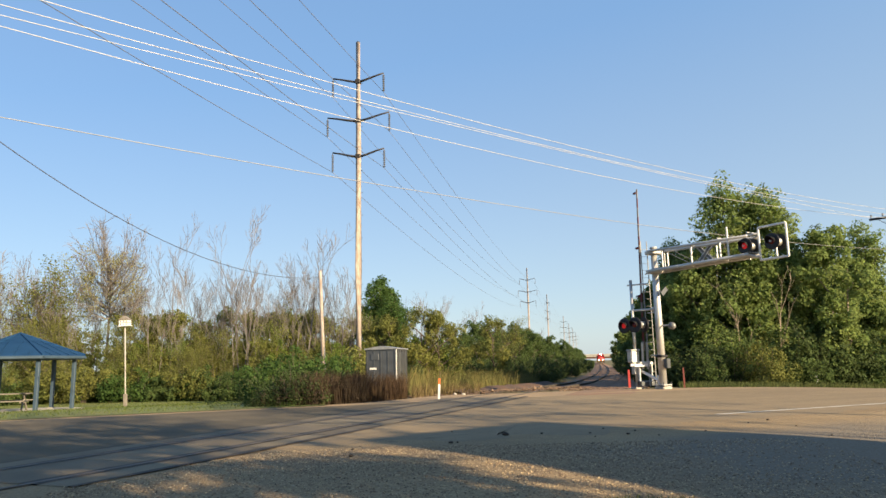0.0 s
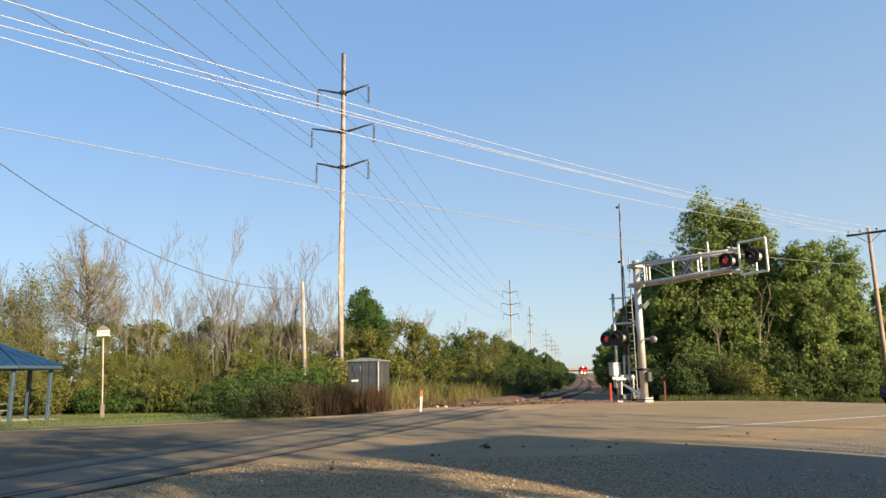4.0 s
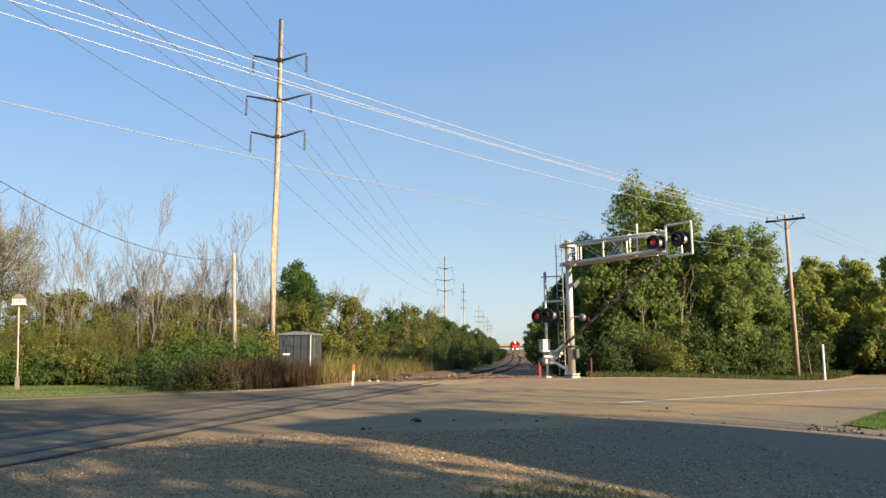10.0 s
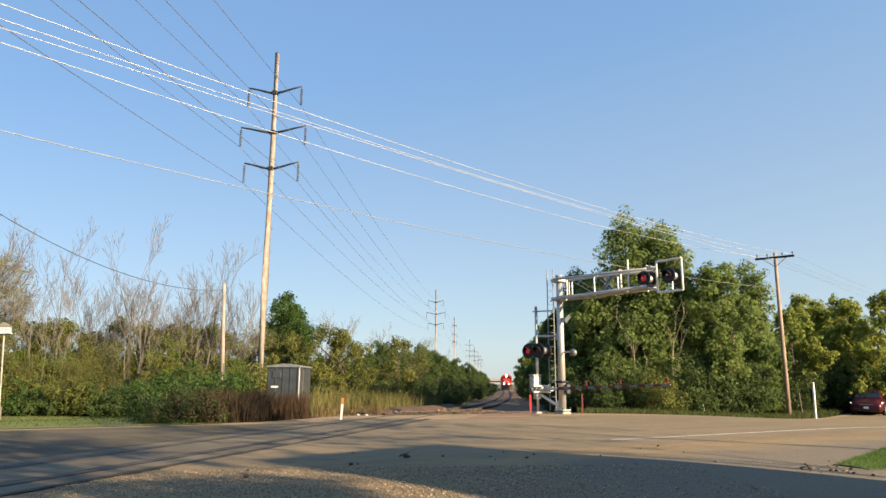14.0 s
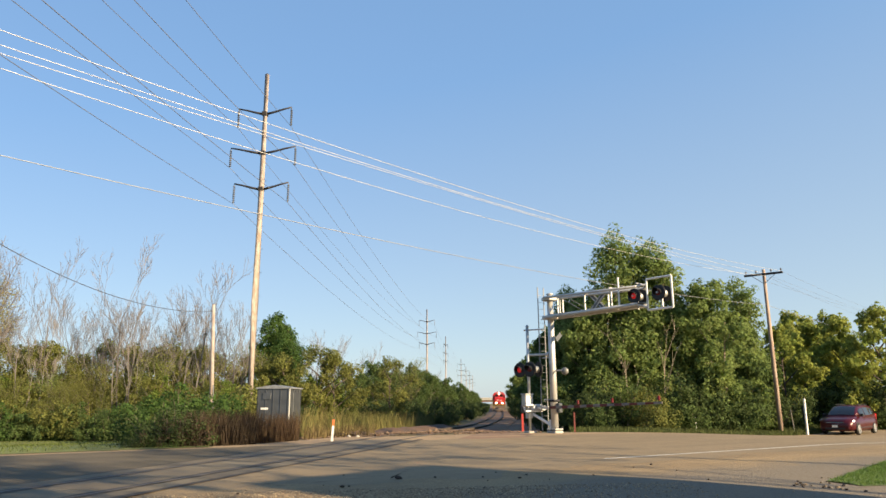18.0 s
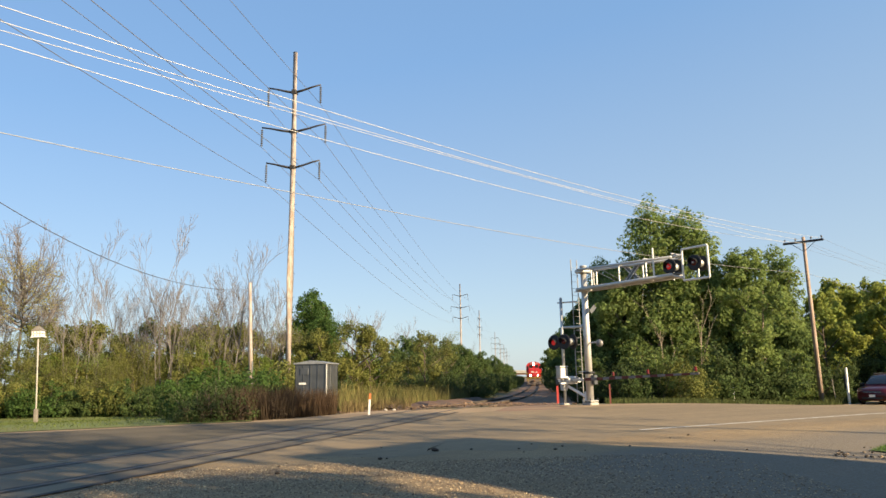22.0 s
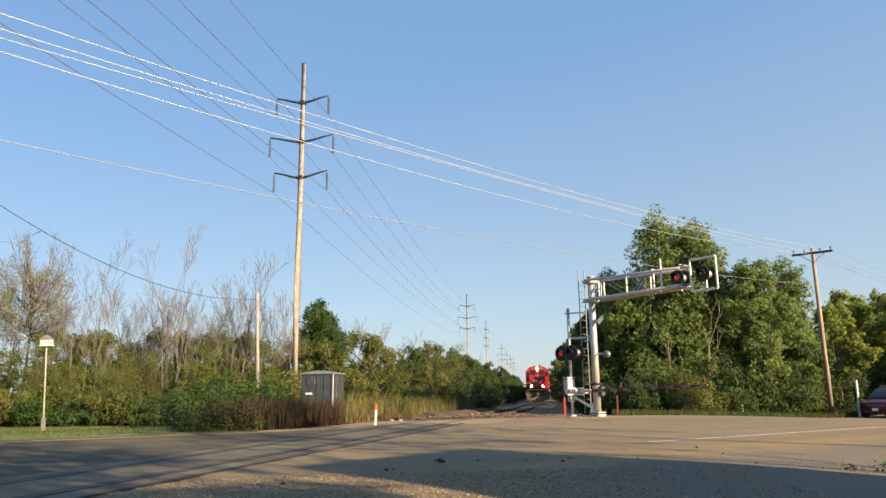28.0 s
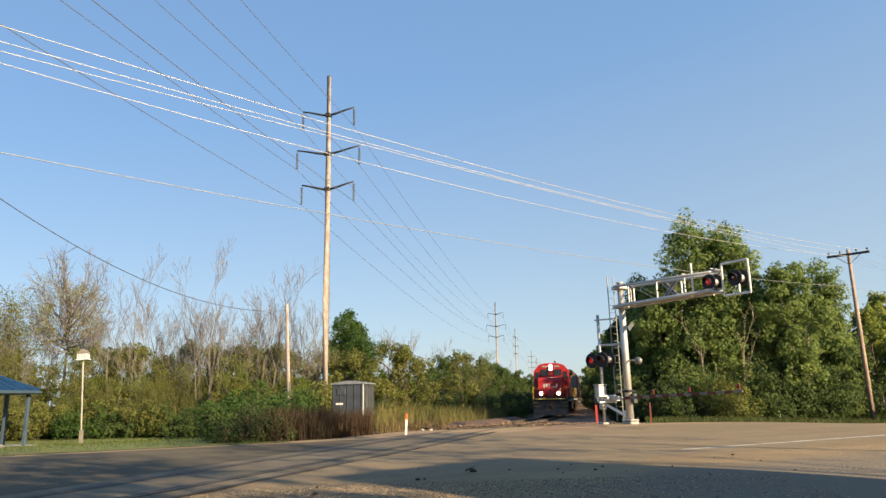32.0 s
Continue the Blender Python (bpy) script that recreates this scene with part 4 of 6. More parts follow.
def birdhouse():
    p = polar(-24.31, 38.5)
    t = thing("birdhouse", pose(p.x, p.y, gz(p.x, p.y), 0, -3.2, 0) @ Matrix.Diagonal((0.72, 0.72, 1, 1)), "white martin birdhouse on a tall pale pole in the lawn", "birdhouse")
    part("pole", rd((0, 0, -0.2), (0, 0, 4.0), 0.05, sides=10), M_CONCRETE, t, smooth=True)
    part("pole_sleeve", bx(0.22, 0.22, 0.7, pose(0, 0, 0.3), 0.02), M_TABLE, t, "wooden sleeve at the pole's foot")
    house = part("house", bx(0.66, 0.46, 0.30, pose(0, 0, 4.17), 0.008), M_WHITE, t)
    part("floor_ledge", bx(0.78, 0.56, 0.03, pose(0, 0, 4.03)), M_WHITE, house)
    part("floor_ledge", bx(0.74, 0.52, 0.025, pose(0, 0, 4.18)), M_TABLE, house)
    part("roof", extrude_outline([(-0.40, 4.31), (0.40, 4.31), (0.0, 4.55)], -0.28, 0.28), M_TABLE, house, "grey gabled roof")
    for x in (-0.2, 0.0, 0.2):
        for z in (4.10, 4.25):
            part("entrance_hole", rd((x, -0.232, z), (x, -0.236, z), 0.03, sides=10), M_BLACK, house)


birdhouse()

# lawn round the shelter

def roadside_sign(az, d, h, label):
    """A square post with a narrow plate, seen from its edge."""
    p = polar(az, d)
    t = thing("sign_post", pose(p.x, p.y, gz(p.x, p.y), 0, 1.5, 30), label, "sign post")
    part("post", bx(0.13, 0.10, h + 0.3, pose(0, 0, h / 2 - 0.15), 0.01), M_WHITE, t)
    part("plate", bx(0.02, 0.30, 0.85, pose(0.10, 0.08, h * 0.62), 0.004), M_BLACK, t, "dark back of the plate")


roadside_sign(35.55, 48.5, 2.15, "white roadside sign post in the verge grass")
q_ = polar(34.75, 49.5)
stake = thing("survey_stake", pose(q_.x, q_.y, gz(q_.x, q_.y), 0, -5, 0), "thin leaning grey stake in the verge", "stake")
part("stick", rd((0, 0, -0.2), (0, 0, 1.5), 0.03, 0.025, 8), M_TABLE, stake)
marker(28.05, 42.5, 0.9, M_WHITE, M_WHITE, "thin white utility marker in the verge", 0, 0.7)


# dirt and debris beside the rails where they leave the road
def debris():
    r = random.Random(21)
    for k in range(16):
        p, d, side = track_frame(S_CROSS1 + r.uniform(1.0, 16))
        q = p + side * r.uniform(-4.2, -1.8)
        s = r.uniform(0.06, 0.10) if k % 5 == 0 else r.uniform(0.07, 0.2)
        bm = bmesh.new()
        bmesh.ops.create_icosphere(bm, subdivisions=2, radius=s)
        for v in bm.verts:
            v.co *= 1 + 0.35 * noise.noise(v.co * 9 + Vector((k, 0, 0)))
            v.co.z *= 0.7
        pale = k % 5 == 0
        tagged(part("rubble_lump", bm, M_CONCRETE if pale else M_TIE, at=pose(q.x, q.y, max(p.z - 0.22, gz(q.x, q.y)) + s * 0.2, 0, 0, k * 50)), "pale broken concrete lump by the rails" if pale else "dark brown lump of dirt and old timber", "debris", "lumps beside the rails")


debris()


def road_clods():
    """Dark clods of earth dropped along the worn near edge of the road."""
    r = random.Random(33)
    spots = [(1.05, 12.3, 0.065), (0.1, 11.3, 0.04), (-1.3, 9.9, 0.036), (3.1, 12.0, 0.03), (1.7, 12.4, 0.025), (6.4, 14.0, 0.03)]
    spots += [(r.uniform(-2.5, 7), r.uniform(10.5, 14.5), r.uniform(0.010, 0.022)) for _ in range(18)]
    for k, (x, y, size) in enumerate(spots):
        bm = bmesh.new()
        bmesh.ops.create_icosphere(bm, subdivisions=2, radius=size)
        for v in bm.verts:
            v.co *= 1 + 0.4 * noise.noise(v.co * (0.9 / size) + Vector((k, 0, 0)))
            v.co.z *= 0.55
        tagged(part("dirt_clod", bm, M_TIE, at=pose(x, y, gz(x, y) + 0.006 + size * 0.3, 0, 0, k * 70)), "dark clod of earth on the dusty road edge", "debris", "clods on the road")


road_clods()


def tip_litter():
    """Crumbs of earth and dry leaves at the tip of the grass strip."""
    r = random.Random(55)
    for k in range(34):
        x, y = xy(11.2 + r.gauss(0, 0.45), 6.6 + r.gauss(0, 0.35))
        size = r.uniform(0.012, 0.035)
        bm = bmesh.new()
        bmesh.ops.create_icosphere(bm, subdivisions=1, radius=size)
        for v in bm.verts:
            v.co *= 1 + 0.5 * noise.noise(v.co * (0.8 / size) + Vector((k, 3, 0)))
            v.co.z *= 0.5
        tagged(part("earth_crumb", bm, M_TIE if k % 3 else M_DUST, at=pose(x, y, gz(x, y) + 0.006 + size * 0.25, 0, 0, k * 40)), "dark crumb of earth by the grass strip" if k % 3 else "pale crumb of dry earth by the grass strip", "debris", "crumbs by the grass strip")


tip_litter()
lawn = tagged(new("lawn", sheet("lawn", lambda u, v: (*xy(u, v), gz(*xy(u, v)) + 0.02), span(-60, 5.5, 66), span(FAR_EDGE + 0.5, 60, 39), M_LAWN)), "mown park lawn around the picnic shelter", "lawn", kind="structure")


# ---- plants ----
def leaf_quads(rng, pts, out, size, up=0.35):
    """One leaf a point: a quad that mostly faces outwards, with random tilt."""
    n = len(pts)
    nrm = out + rng.normal(0, 0.5, (n, 3)) + np.array([0, 0, up])
    nrm /= np.linalg.norm(nrm, axis=1)[:, None] + 1e-9
    t = np.cross(nrm, rng.normal(0, 1, (n, 3)))
    t /= np.linalg.norm(t, axis=1)[:, None] + 1e-9
    b = np.cross(nrm, t)
    s = size * rng.uniform(0.6, 1.35, (n, 1))
    w = s * rng.uniform(0.55, 0.85, (n, 1))
    drop = np.array([0, 0, -1.0]) * s * 0.25
    return np.stack([pts - t * s, pts - b * w, pts + t * s + drop, pts + b * w], axis=1) * 1.0


def crown_points(rng, blobs, n, shell=0.55):
    """Points in a set of leafy clumps, denser to their outside."""
    c = np.array([b[0] for b in blobs], float)
    r = np.array([b[1] for b in blobs], float)
    w = (r[:, 0] * r[:, 1] * r[:, 2]) ** 0.72
    pick = rng.choice(len(blobs), n, p=w / w.sum())
    lobes = rng.normal(0, 1, (len(blobs), 9, 3))
    lobes /= np.linalg.norm(lobes, axis=2)[:, :, None]
    hub = lobes[pick, rng.integers(0, 9, n)]
    d = rng.normal(0, 1, (n, 3)) + 0.5 * hub
    d /= np.linalg.norm(d, axis=1)[:, None]
    rad = rng.uniform(shell ** 3, 1.0, n) ** (1 / 3) * (1 + rng.normal(0, 0.08, n))
    out = 0.6 * hub + 0.8 * d
    return c[pick] + r[pick] * (hub * 0.66 + d * 0.44 * rad[:, None]), out


def seg_quads(segs, sides=4):
    """Tapered prisms for a list of (start, end, radius, radius)."""
    a = np.array([s[0] for s in segs], float)
    b = np.array([s[1] for s in segs], float)
    ra = np.array([s[2] for s in segs], float)[:, None]
    rb = np.array([s[3] for s in segs], float)[:, None]
    d = b - a
    d /= np.linalg.norm(d, axis=1)[:, None] + 1e-9
    ref = np.where(np.abs(d[:, 2:3]) > 0.9, np.array([[1.0, 0, 0]]), np.array([[0, 0, 1.0]]))
    x = np.cross(d, ref)
    x /= np.linalg.norm(x, axis=1)[:, None]
    y = np.cross(d, x)
    out = []
    for k in range(sides):
        a0, a1 = 2 * math.pi * k / sides, 2 * math.pi * (k + 1) / sides
        c0, c1 = x * math.cos(a0) + y * math.sin(a0), x * math.cos(a1) + y * math.sin(a1)
        out.append(np.stack([a + c0 * ra, a + c1 * ra, b + c1 * rb, b + c0 * rb], axis=1))
    return np.concatenate(out)


def grow(rng, segs, tips, p, d, length, r, depth, spread, kids, curl=0.18, lift=0.25, reach=(0.45, 0.65)):
    """A limb that wanders, thins and branches."""
    n = 5 if depth > 1 else 3
    for i in range(n):
        d = d + rng.normal(0, curl, 3) + np.array([0, 0, lift * 0.25])
        d /= np.linalg.norm(d)
        q = p + d * length / n
        r2 = r * (0.86 if depth else 0.7)
        segs.append((p, q, r, r2))
        if depth and i >= (1 if depth < 3 else 2):
            for _ in range(kids if i < n - 1 else kids + 1):
                side = np.cross(d, rng.normal(0, 1, 3))
                side /= np.linalg.norm(side) + 1e-9
                nd = d * math.cos(spread) + side * math.sin(spread)
                grow(rng, segs, tips, q, nd, length * rng.uniform(*reach), max(r2 * 0.62, 0.0115), depth - 1, spread, kids, curl, lift, reach)
        p, r = q, r2
    tips.append(p)


def bare_tree(name, seed, h, place, label, leaf=None, leaves=0, spread=0.55, kids=1, lean=0.1, group="", bark=None, stems=1, depth=3):
    """A thin, mostly leafless tree."""
    rng = np.random.default_rng(seed)
    segs, tips = [], []
    for k in range(stems):
        a = rng.uniform(0, 6.28)
        o = np.array([math.cos(a), math.sin(a), 0]) * (0.25 if stems > 1 else 0)
        d = np.array([o[0] * 0.5 + rng.normal(0, lean), o[1] * 0.5 + rng.normal(0, lean), 1.0])
        grow(rng, segs, tips, o + np.array([0, 0, -0.3]), d / np.linalg.norm(d), h * rng.uniform(0.72, 0.8) * (1 if k == 0 else rng.uniform(0.7, 0.95)), 0.0065 * h + 0.012, depth, spread, kids, 0.035, 0.34, (0.34, 0.54))
    t = thing(name, place, label, "tree", group)
    part("trunk", quads("trunk", seg_quads(segs, 3), bark or M_TWIG), None, t)
    if leaves:
        tp = np.array([s[1] for s in segs])
        tp = tp[(tp[:, 2] < 0.72 * h) & (tp[:, 2] > 0.28 * h)]
        tp = np.concatenate([tp, np.stack([rng.normal(0, 0.10 * h, 90), rng.normal(0, 0.10 * h, 90), h * rng.uniform(0.30, 0.66, 90)], 1)])
        tp = tp[rng.choice(len(tp), min(len(tp), max(20, leaves // 9)), replace=False)]
        pts = tp[rng.integers(0, len(tp), leaves)] + rng.normal(0, 0.32, (leaves, 3))
        part("crown", quads("crown", leaf_quads(rng, pts, rng.normal(0, 1, (leaves, 3)), 0.05), leaf), None, t, "sparse leaves")
    return t


def crown_tree(name, seed, h, w, place, label, leaf, leaves, group):
    """A half-bare tree whose many rising limbs end in one rounded crown."""
    rng = np.random.default_rng(seed)
    segs, ends = [], []
    top = np.array([0.1, 0.0, h * 0.78])
    for i in range(6):
        segs.append((top * (i / 6), top * ((i + 1) / 6), 0.15 - 0.018 * i, 0.132 - 0.018 * i))
    for k in range(60):
        a, e = 2.4 * k, rng.uniform(-0.75, 1.0)
        goal = np.array([w * math.cos(a) * math.sqrt(max(0.05, 1 - e * e)), w * math.sin(a) * math.sqrt(max(0.05, 1 - e * e)), h * 0.69 + h * 0.31 * e]) * rng.uniform(0.88, 1.02)
        start = top * (0.48 + 0.22 * (e + 1)) * rng.uniform(0.85, 1.0)
        bow = (start + goal) / 2 + np.array([math.cos(a), math.sin(a), -0.5]) * w * 0.16
        prev = start
        for i in range(1, 8):
            f = i / 7
            q = start * (1 - f) ** 2 + bow * 2 * f * (1 - f) + goal * f * f + rng.normal(0, 0.05, 3)
            segs.append((prev, q, 0.045 * (1 - f) + 0.014, 0.045 * (1 - f - 0.14) + 0.016))
            if i >= 2:
                for _ in range(3):
                    d = (q - prev) / (np.linalg.norm(q - prev) + 1e-9) + rng.normal(0, 0.55, 3) + np.array([0, 0, 0.3])
                    d /= np.linalg.norm(d)
                    tip = q + d * rng.uniform(0.5, 1.1)
                    segs.append((q, tip, 0.014, 0.008))
                    for _ in range(2):
                        d2 = d + rng.normal(0, 0.45, 3)
                        mid = q + (tip - q) * rng.uniform(0.4, 0.9)
                        segs.append((mid, mid + d2 / np.linalg.norm(d2) * rng.uniform(0.3, 0.6), 0.010, 0.006))
                    ends.append(tip)
            prev = q
    t = thing(name, place, label, "tree", group)
    part("trunk", quads("trunk", seg_quads(segs, 3), M_BARE), None, t)
    ends = np.array(ends)
    low = ends[ends[:, 2] < h * 0.80]
    hubs = low[rng.choice(len(low), min(len(low), 45), replace=False)]
    pts = hubs[rng.integers(0, len(hubs), leaves)] + rng.normal(0, 0.30, (leaves, 3))
    part("crown", quads("crown", leaf_quads(rng, pts, rng.normal(0, 1, (leaves, 3)), 0.045), leaf), None, t, "sparse yellowing leaves")
    return t


def leafy_tree(name, seed, h, w, place, label, leaf, n=7000, size=0.115, low=0.12, group="", bark=None, clumps=26, sparse=0.5, top=1.0):
    """A broad-leaved tree: trunk, limbs, and a crown of many clumps with gaps."""
    rng = np.random.default_rng(seed)
    segs, tips = [], []
    grow(rng, segs, tips, np.array([0, 0, -0.3]), np.array([rng.normal(0, .05), rng.normal(0, .05), 1.0]), h * 0.72, 0.008 * h + 0.04, 0, 0.5, 1, 0.05, 0.3)
    blobs = []
    masses = max(6, int(clumps / 2.4))
    for k in range(masses):                            # boughs: lobes of foliage with gaps between them
        f = low + (1 - low) * (k + rng.uniform(0.2, 1)) / masses
        big = h * rng.uniform(0.085, 0.14) * (1.0 if f < 0.85 else 0.9)
        reach = max(0.0, w * (math.sin(math.pi * min(1, (0.18 + 0.82 * f))) ** 0.6) * rng.uniform(0.35, 1.1) * (1.0 if f < 0.8 else top) - big * 0.25)
        a = 2.4 * k + rng.uniform(-0.7, 0.7)
        hub = np.array([reach * math.cos(a), reach * math.sin(a), h * f - big * 0.9])
        segs.append((np.array([0, 0, max(0.3, hub[2] - 0.35 * reach - h * 0.09)]), hub, 0.05, 0.018))
        blobs.append((hub, (big * 0.75, big * 0.75, big * 0.8)))
        for j in range(8):
            d = rng.normal(0, 1, 3)
            d[2] = abs(d[2]) * 1.1 - 0.35
            d /= np.linalg.norm(d)
            s = big * rng.uniform(0.36, 0.60)
            tip = hub + d * big * np.array([0.85, 0.85, 1.15]) * rng.uniform(0.6, 1.0)
            blobs.append((tip, (s * rng.uniform(0.9, 1.3), s * rng.uniform(0.9, 1.3), s * rng.uniform(0.8, 1.1))))
            if j % 3 == 0:
                segs.append((hub, tip, 0.016, 0.006))
    pts, out = crown_points(rng, blobs, n, sparse)
    t = thing(name, place, label, "tree", group)
    part("trunk", quads("trunk", seg_quads(segs, 5), bark or M_BARK), None, t)
    part("crown", quads("crown", leaf_quads(rng, pts, out, size), leaf), None, t)
    return t


def sapling(name, seed, h, w, place, label, leaf, n=2600, size=0.055, group=""):
    """A tall thin tree of the thicket: slim stems with loose tufts of leaves up their height."""
    rng = np.random.default_rng(seed)
    segs, tips = [], []
    for k in range(2):
        a = rng.uniform(0, 6.28)
        d = np.array([math.cos(a) * 0.16, math.sin(a) * 0.16, 1.0])
        grow(rng, segs, tips, np.array([math.cos(a) * 0.2, math.sin(a) * 0.2, -0.3]), d / np.linalg.norm(d), h * rng.uniform(0.7, 0.9), 0.045, 2, 0.6, 2, 0.07, 0.3)
    ends = np.array([s[1] for s in segs])
    ends = ends[ends[:, 2] > h * 0.10]
    pick = ends[rng.integers(0, len(ends), n // 14)]
    low = np.stack([rng.normal(0, w * 0.7, n // 20), rng.normal(0, w * 0.7, n // 20), rng.uniform(0.2, h * 0.45, n // 20)], 1)
    hubs = np.concatenate([pick, low])
    pts = hubs[rng.integers(0, len(hubs), n)] + rng.normal(0, 0.30, (n, 3)) * np.array([1, 1, 0.8])
    pts[:, 2] = np.abs(pts[:, 2])
    t = thing(name, place, label, "tree", group)
    part("trunk", quads("trunk", seg_quads(segs), M_TWIG), None, t)
    part("crown", quads("crown", leaf_quads(rng, pts, rng.normal(0, 1, (n, 3)), size), leaf), None, t)
    return t


def shrub(name, seed, h, w, place, label, leaf, n=2600, size=0.085, group="", category="bush", stems=14):
    rng = np.random.default_rng(seed)
    segs, tips, blobs = [], [], []
    for k in range(stems):
        a, e = rng.uniform(0, 6.28), rng.uniform(0.1, 1.0)
        tip = np.array([math.cos(a) * w * e, math.sin(a) * w * e, h * rng.uniform(0.45, 0.98) * (1 - 0.25 * e)])
        segs.append((np.array([math.cos(a) * 0.15, math.sin(a) * 0.15, -0.2]), tip, 0.022, 0.006))
        s = rng.uniform(0.22, 0.40) * min(w, h)
        blobs.append((tip - np.array([0, 0, s * 0.5]), (s, s, s * rng.uniform(0.7, 1.2))))
        blobs.append((tip * np.array([0.9, 0.9, 0.45]), (s * 1.1, s * 1.1, s)))
    pts, out = crown_points(rng, blobs, n, 0.5)
    pts[:, 2] = np.abs(pts[:, 2])
    t = thing(name, place, label, category, group)
    part("branchwork", quads("branchwork", seg_quads(segs), M_TWIG), None, t)
    part("foliage", quads("foliage", leaf_quads(rng, pts, out, size), leaf), None, t)
    return t


def spot(az, d, rz=0.0, s=1.0, sz=None):
    p = polar(az, d)
    return pose(p.x, p.y, gz(p.x, p.y) - 0.05, 0, 0, rz) @ Matrix.Diagonal((s, s, sz or s, 1))


def wood_spot(az, d, rz=0.0, s=1.0):
    """Like spot(), but pushed back behind the road's far verge, and grown to match."""
    d0 = d
    while uv(*polar(az, d).xy)[1] < 26.0 and d < d0 + 14:
        d += 0.5
    return spot(az, d, rz, s * (1 + 0.8 * (d / d0 - 1)))


rng = random.Random(7)
WOODS_R, WOODS_L = "trees at the far right of the crossing", "trees behind the park lawn"

# -- wood to the right of the railway --
pop = [leafy_tree("poplar", 11, 12.8, 2.4, spot(22.8, 45), "tall green poplar at the edge of the wood", L_GREEN, 22000, 0.09, 0.10, WOODS_R, M_PALEBARK, 48),
       leafy_tree("poplar", 12, 11.9, 2.3, spot(25.8, 45.5), "tall green poplar at the edge of the wood", L_GREEN, 22000, 0.09, 0.10, WOODS_R, M_PALEBARK, 46),
       leafy_tree("poplar", 13, 9.7, 2.2, spot(29.6, 45), "tall green poplar at the edge of the wood", L_GREEN, 20000, 0.09, 0.10, WOODS_R, M_PALEBARK, 42)]
dark = [leafy_tree("broadleaf_tree", 14, 9.0, 2.8, spot(19.6, 48), "dark green broad-leaved tree by the railway", L_DARK, 17000, 0.10, 0.05, WOODS_R, M_BARK, 36),
        leafy_tree("broadleaf_tree", 15, 8.6, 2.6, spot(30.8, 53), "green broad-leaved tree at the wood's edge", L_GREEN, 17000, 0.10, 0.06, WOODS_R, M_BARK, 36)]
yel = [leafy_tree("yellowing_tree", 16, 6.6, 2.2, wood_spot(36.9, 52, 0, 1.05), "small tree with yellowing leaves", L_YELLOW, 17000, 0.08, 0.04, WOODS_R, M_BARK, 40),
       leafy_tree("yellowing_tree", 17, 6.8, 2.3, wood_spot(38.3, 49, 0, 1.05), "small tree with yellowing leaves", L_YELLOW, 17000, 0.08, 0.04, WOODS_R, M_BARK, 40)]
for k, (src, az, d, s) in enumerate(((dark[1], 18.3, 55, 1.02), (dark[0], 17.1, 66, 1.0), (dark[0], 16.2, 80, 1.0), (dark[1], 15.7, 96, 1.05), (dark[0], 15.3, 120, 1.1), (dark[1], 14.9, 150, 1.1), (dark[0], 14.65, 185, 1.2),
                                    (dark[0], 20.6, 48, 1.0), (pop[2], 20.4, 45, 0.92), (dark[0], 23.8, 49, 1.08), (pop[0], 24.5, 46, 0.95), (pop[1], 31.9, 54, 0.90), (pop[2], 27.6, 46, 0.84), (dark[0], 29.6, 51, 0.9), (pop[1], 18.9, 47, 0.80), (dark[0], 18.3, 51, 1.02),
                                    (pop[2], 33.4, 66, 0.66), (yel[0], 36.2, 66, 1.1), (dark[0], 41.2, 75, 0.72), (yel[1], 37.6, 60, 1.0), (yel[0], 35.2, 58, 1.05), (yel[1], 40.6, 47, 0.85), (yel[1], 34.4, 58, 0.9),
                                    (dark[0], 18.6, 62, 1.0), (dark[1], 16.9, 85, 1.05), (dark[0], 27.5, 52, 1.0), (dark[0], 31.5, 54, 0.9))):
    copy_thing(src, wood_spot(az, d, rng.uniform(0, 360), s))
shr = [shrub("wild_shrub", 31, 3.0, 1.9, spot(20.3, 41.5), "shade-darkened green shrub at the wood's edge", L_UNDER, 5500, 0.055, WOODS_R),
       shrub("wild_shrub", 32, 3.4, 2.0, spot(22.6, 41), "dense green shrub at the wood's edge", L_DARK, 5500, 0.055, WOODS_R),
       shrub("wild_shrub", 33, 2.6, 1.7, spot(25.0, 40.5), "low olive shrub at the wood's edge", L_OLIVE, 4500, 0.055, WOODS_R)]
for az in np.arange(18.4, 41, 0.95):
    k = rng.choice((0, 0, 1, 1, 2))
    copy_thing(shr[k], wood_spot(az + rng.uniform(-.4, .4), rng.uniform(41.0, 45.5) + (0 if az < 30 else (14 if az < 36 else 8)), rng.uniform(0, 360), rng.uniform(0.75, 1.15)))
for az in np.arange(19.4, 29.4, 0.9):
    copy_thing(shr[rng.choice((0, 0, 1, 1, 2))], wood_spot(az + rng.uniform(-.3, .3), rng.uniform(44.0, 46.5), rng.uniform(0, 360), rng.uniform(1.25, 1.75)))
for az, d in ((19.2, 46), (18.4, 50), (17.8, 56), (17.0, 64), (16.2, 74), (15.6, 86), (15.2, 100), (14.95, 115), (14.7, 135), (14.5, 160)):
    copy_thing(shr[0], spot(az, d, rng.uniform(0, 360), 1.25))

for k, d in enumerate(list(np.arange(47, 90, 4.5)) + list(np.arange(96, 220, 11))):
    p, h, r = track_frame(s_at_distance(d))
    q = p + r * (8.2 + rng.uniform(-0.6, 1.6))
    copy_thing(dark[k % 2], pose(q.x, q.y, gz(q.x, q.y) - 0.05, 0, 0, rng.uniform(0, 360)) @ Matrix.Diagonal((0.9, 0.9, rng.uniform(0.85, 1.0), 1)))

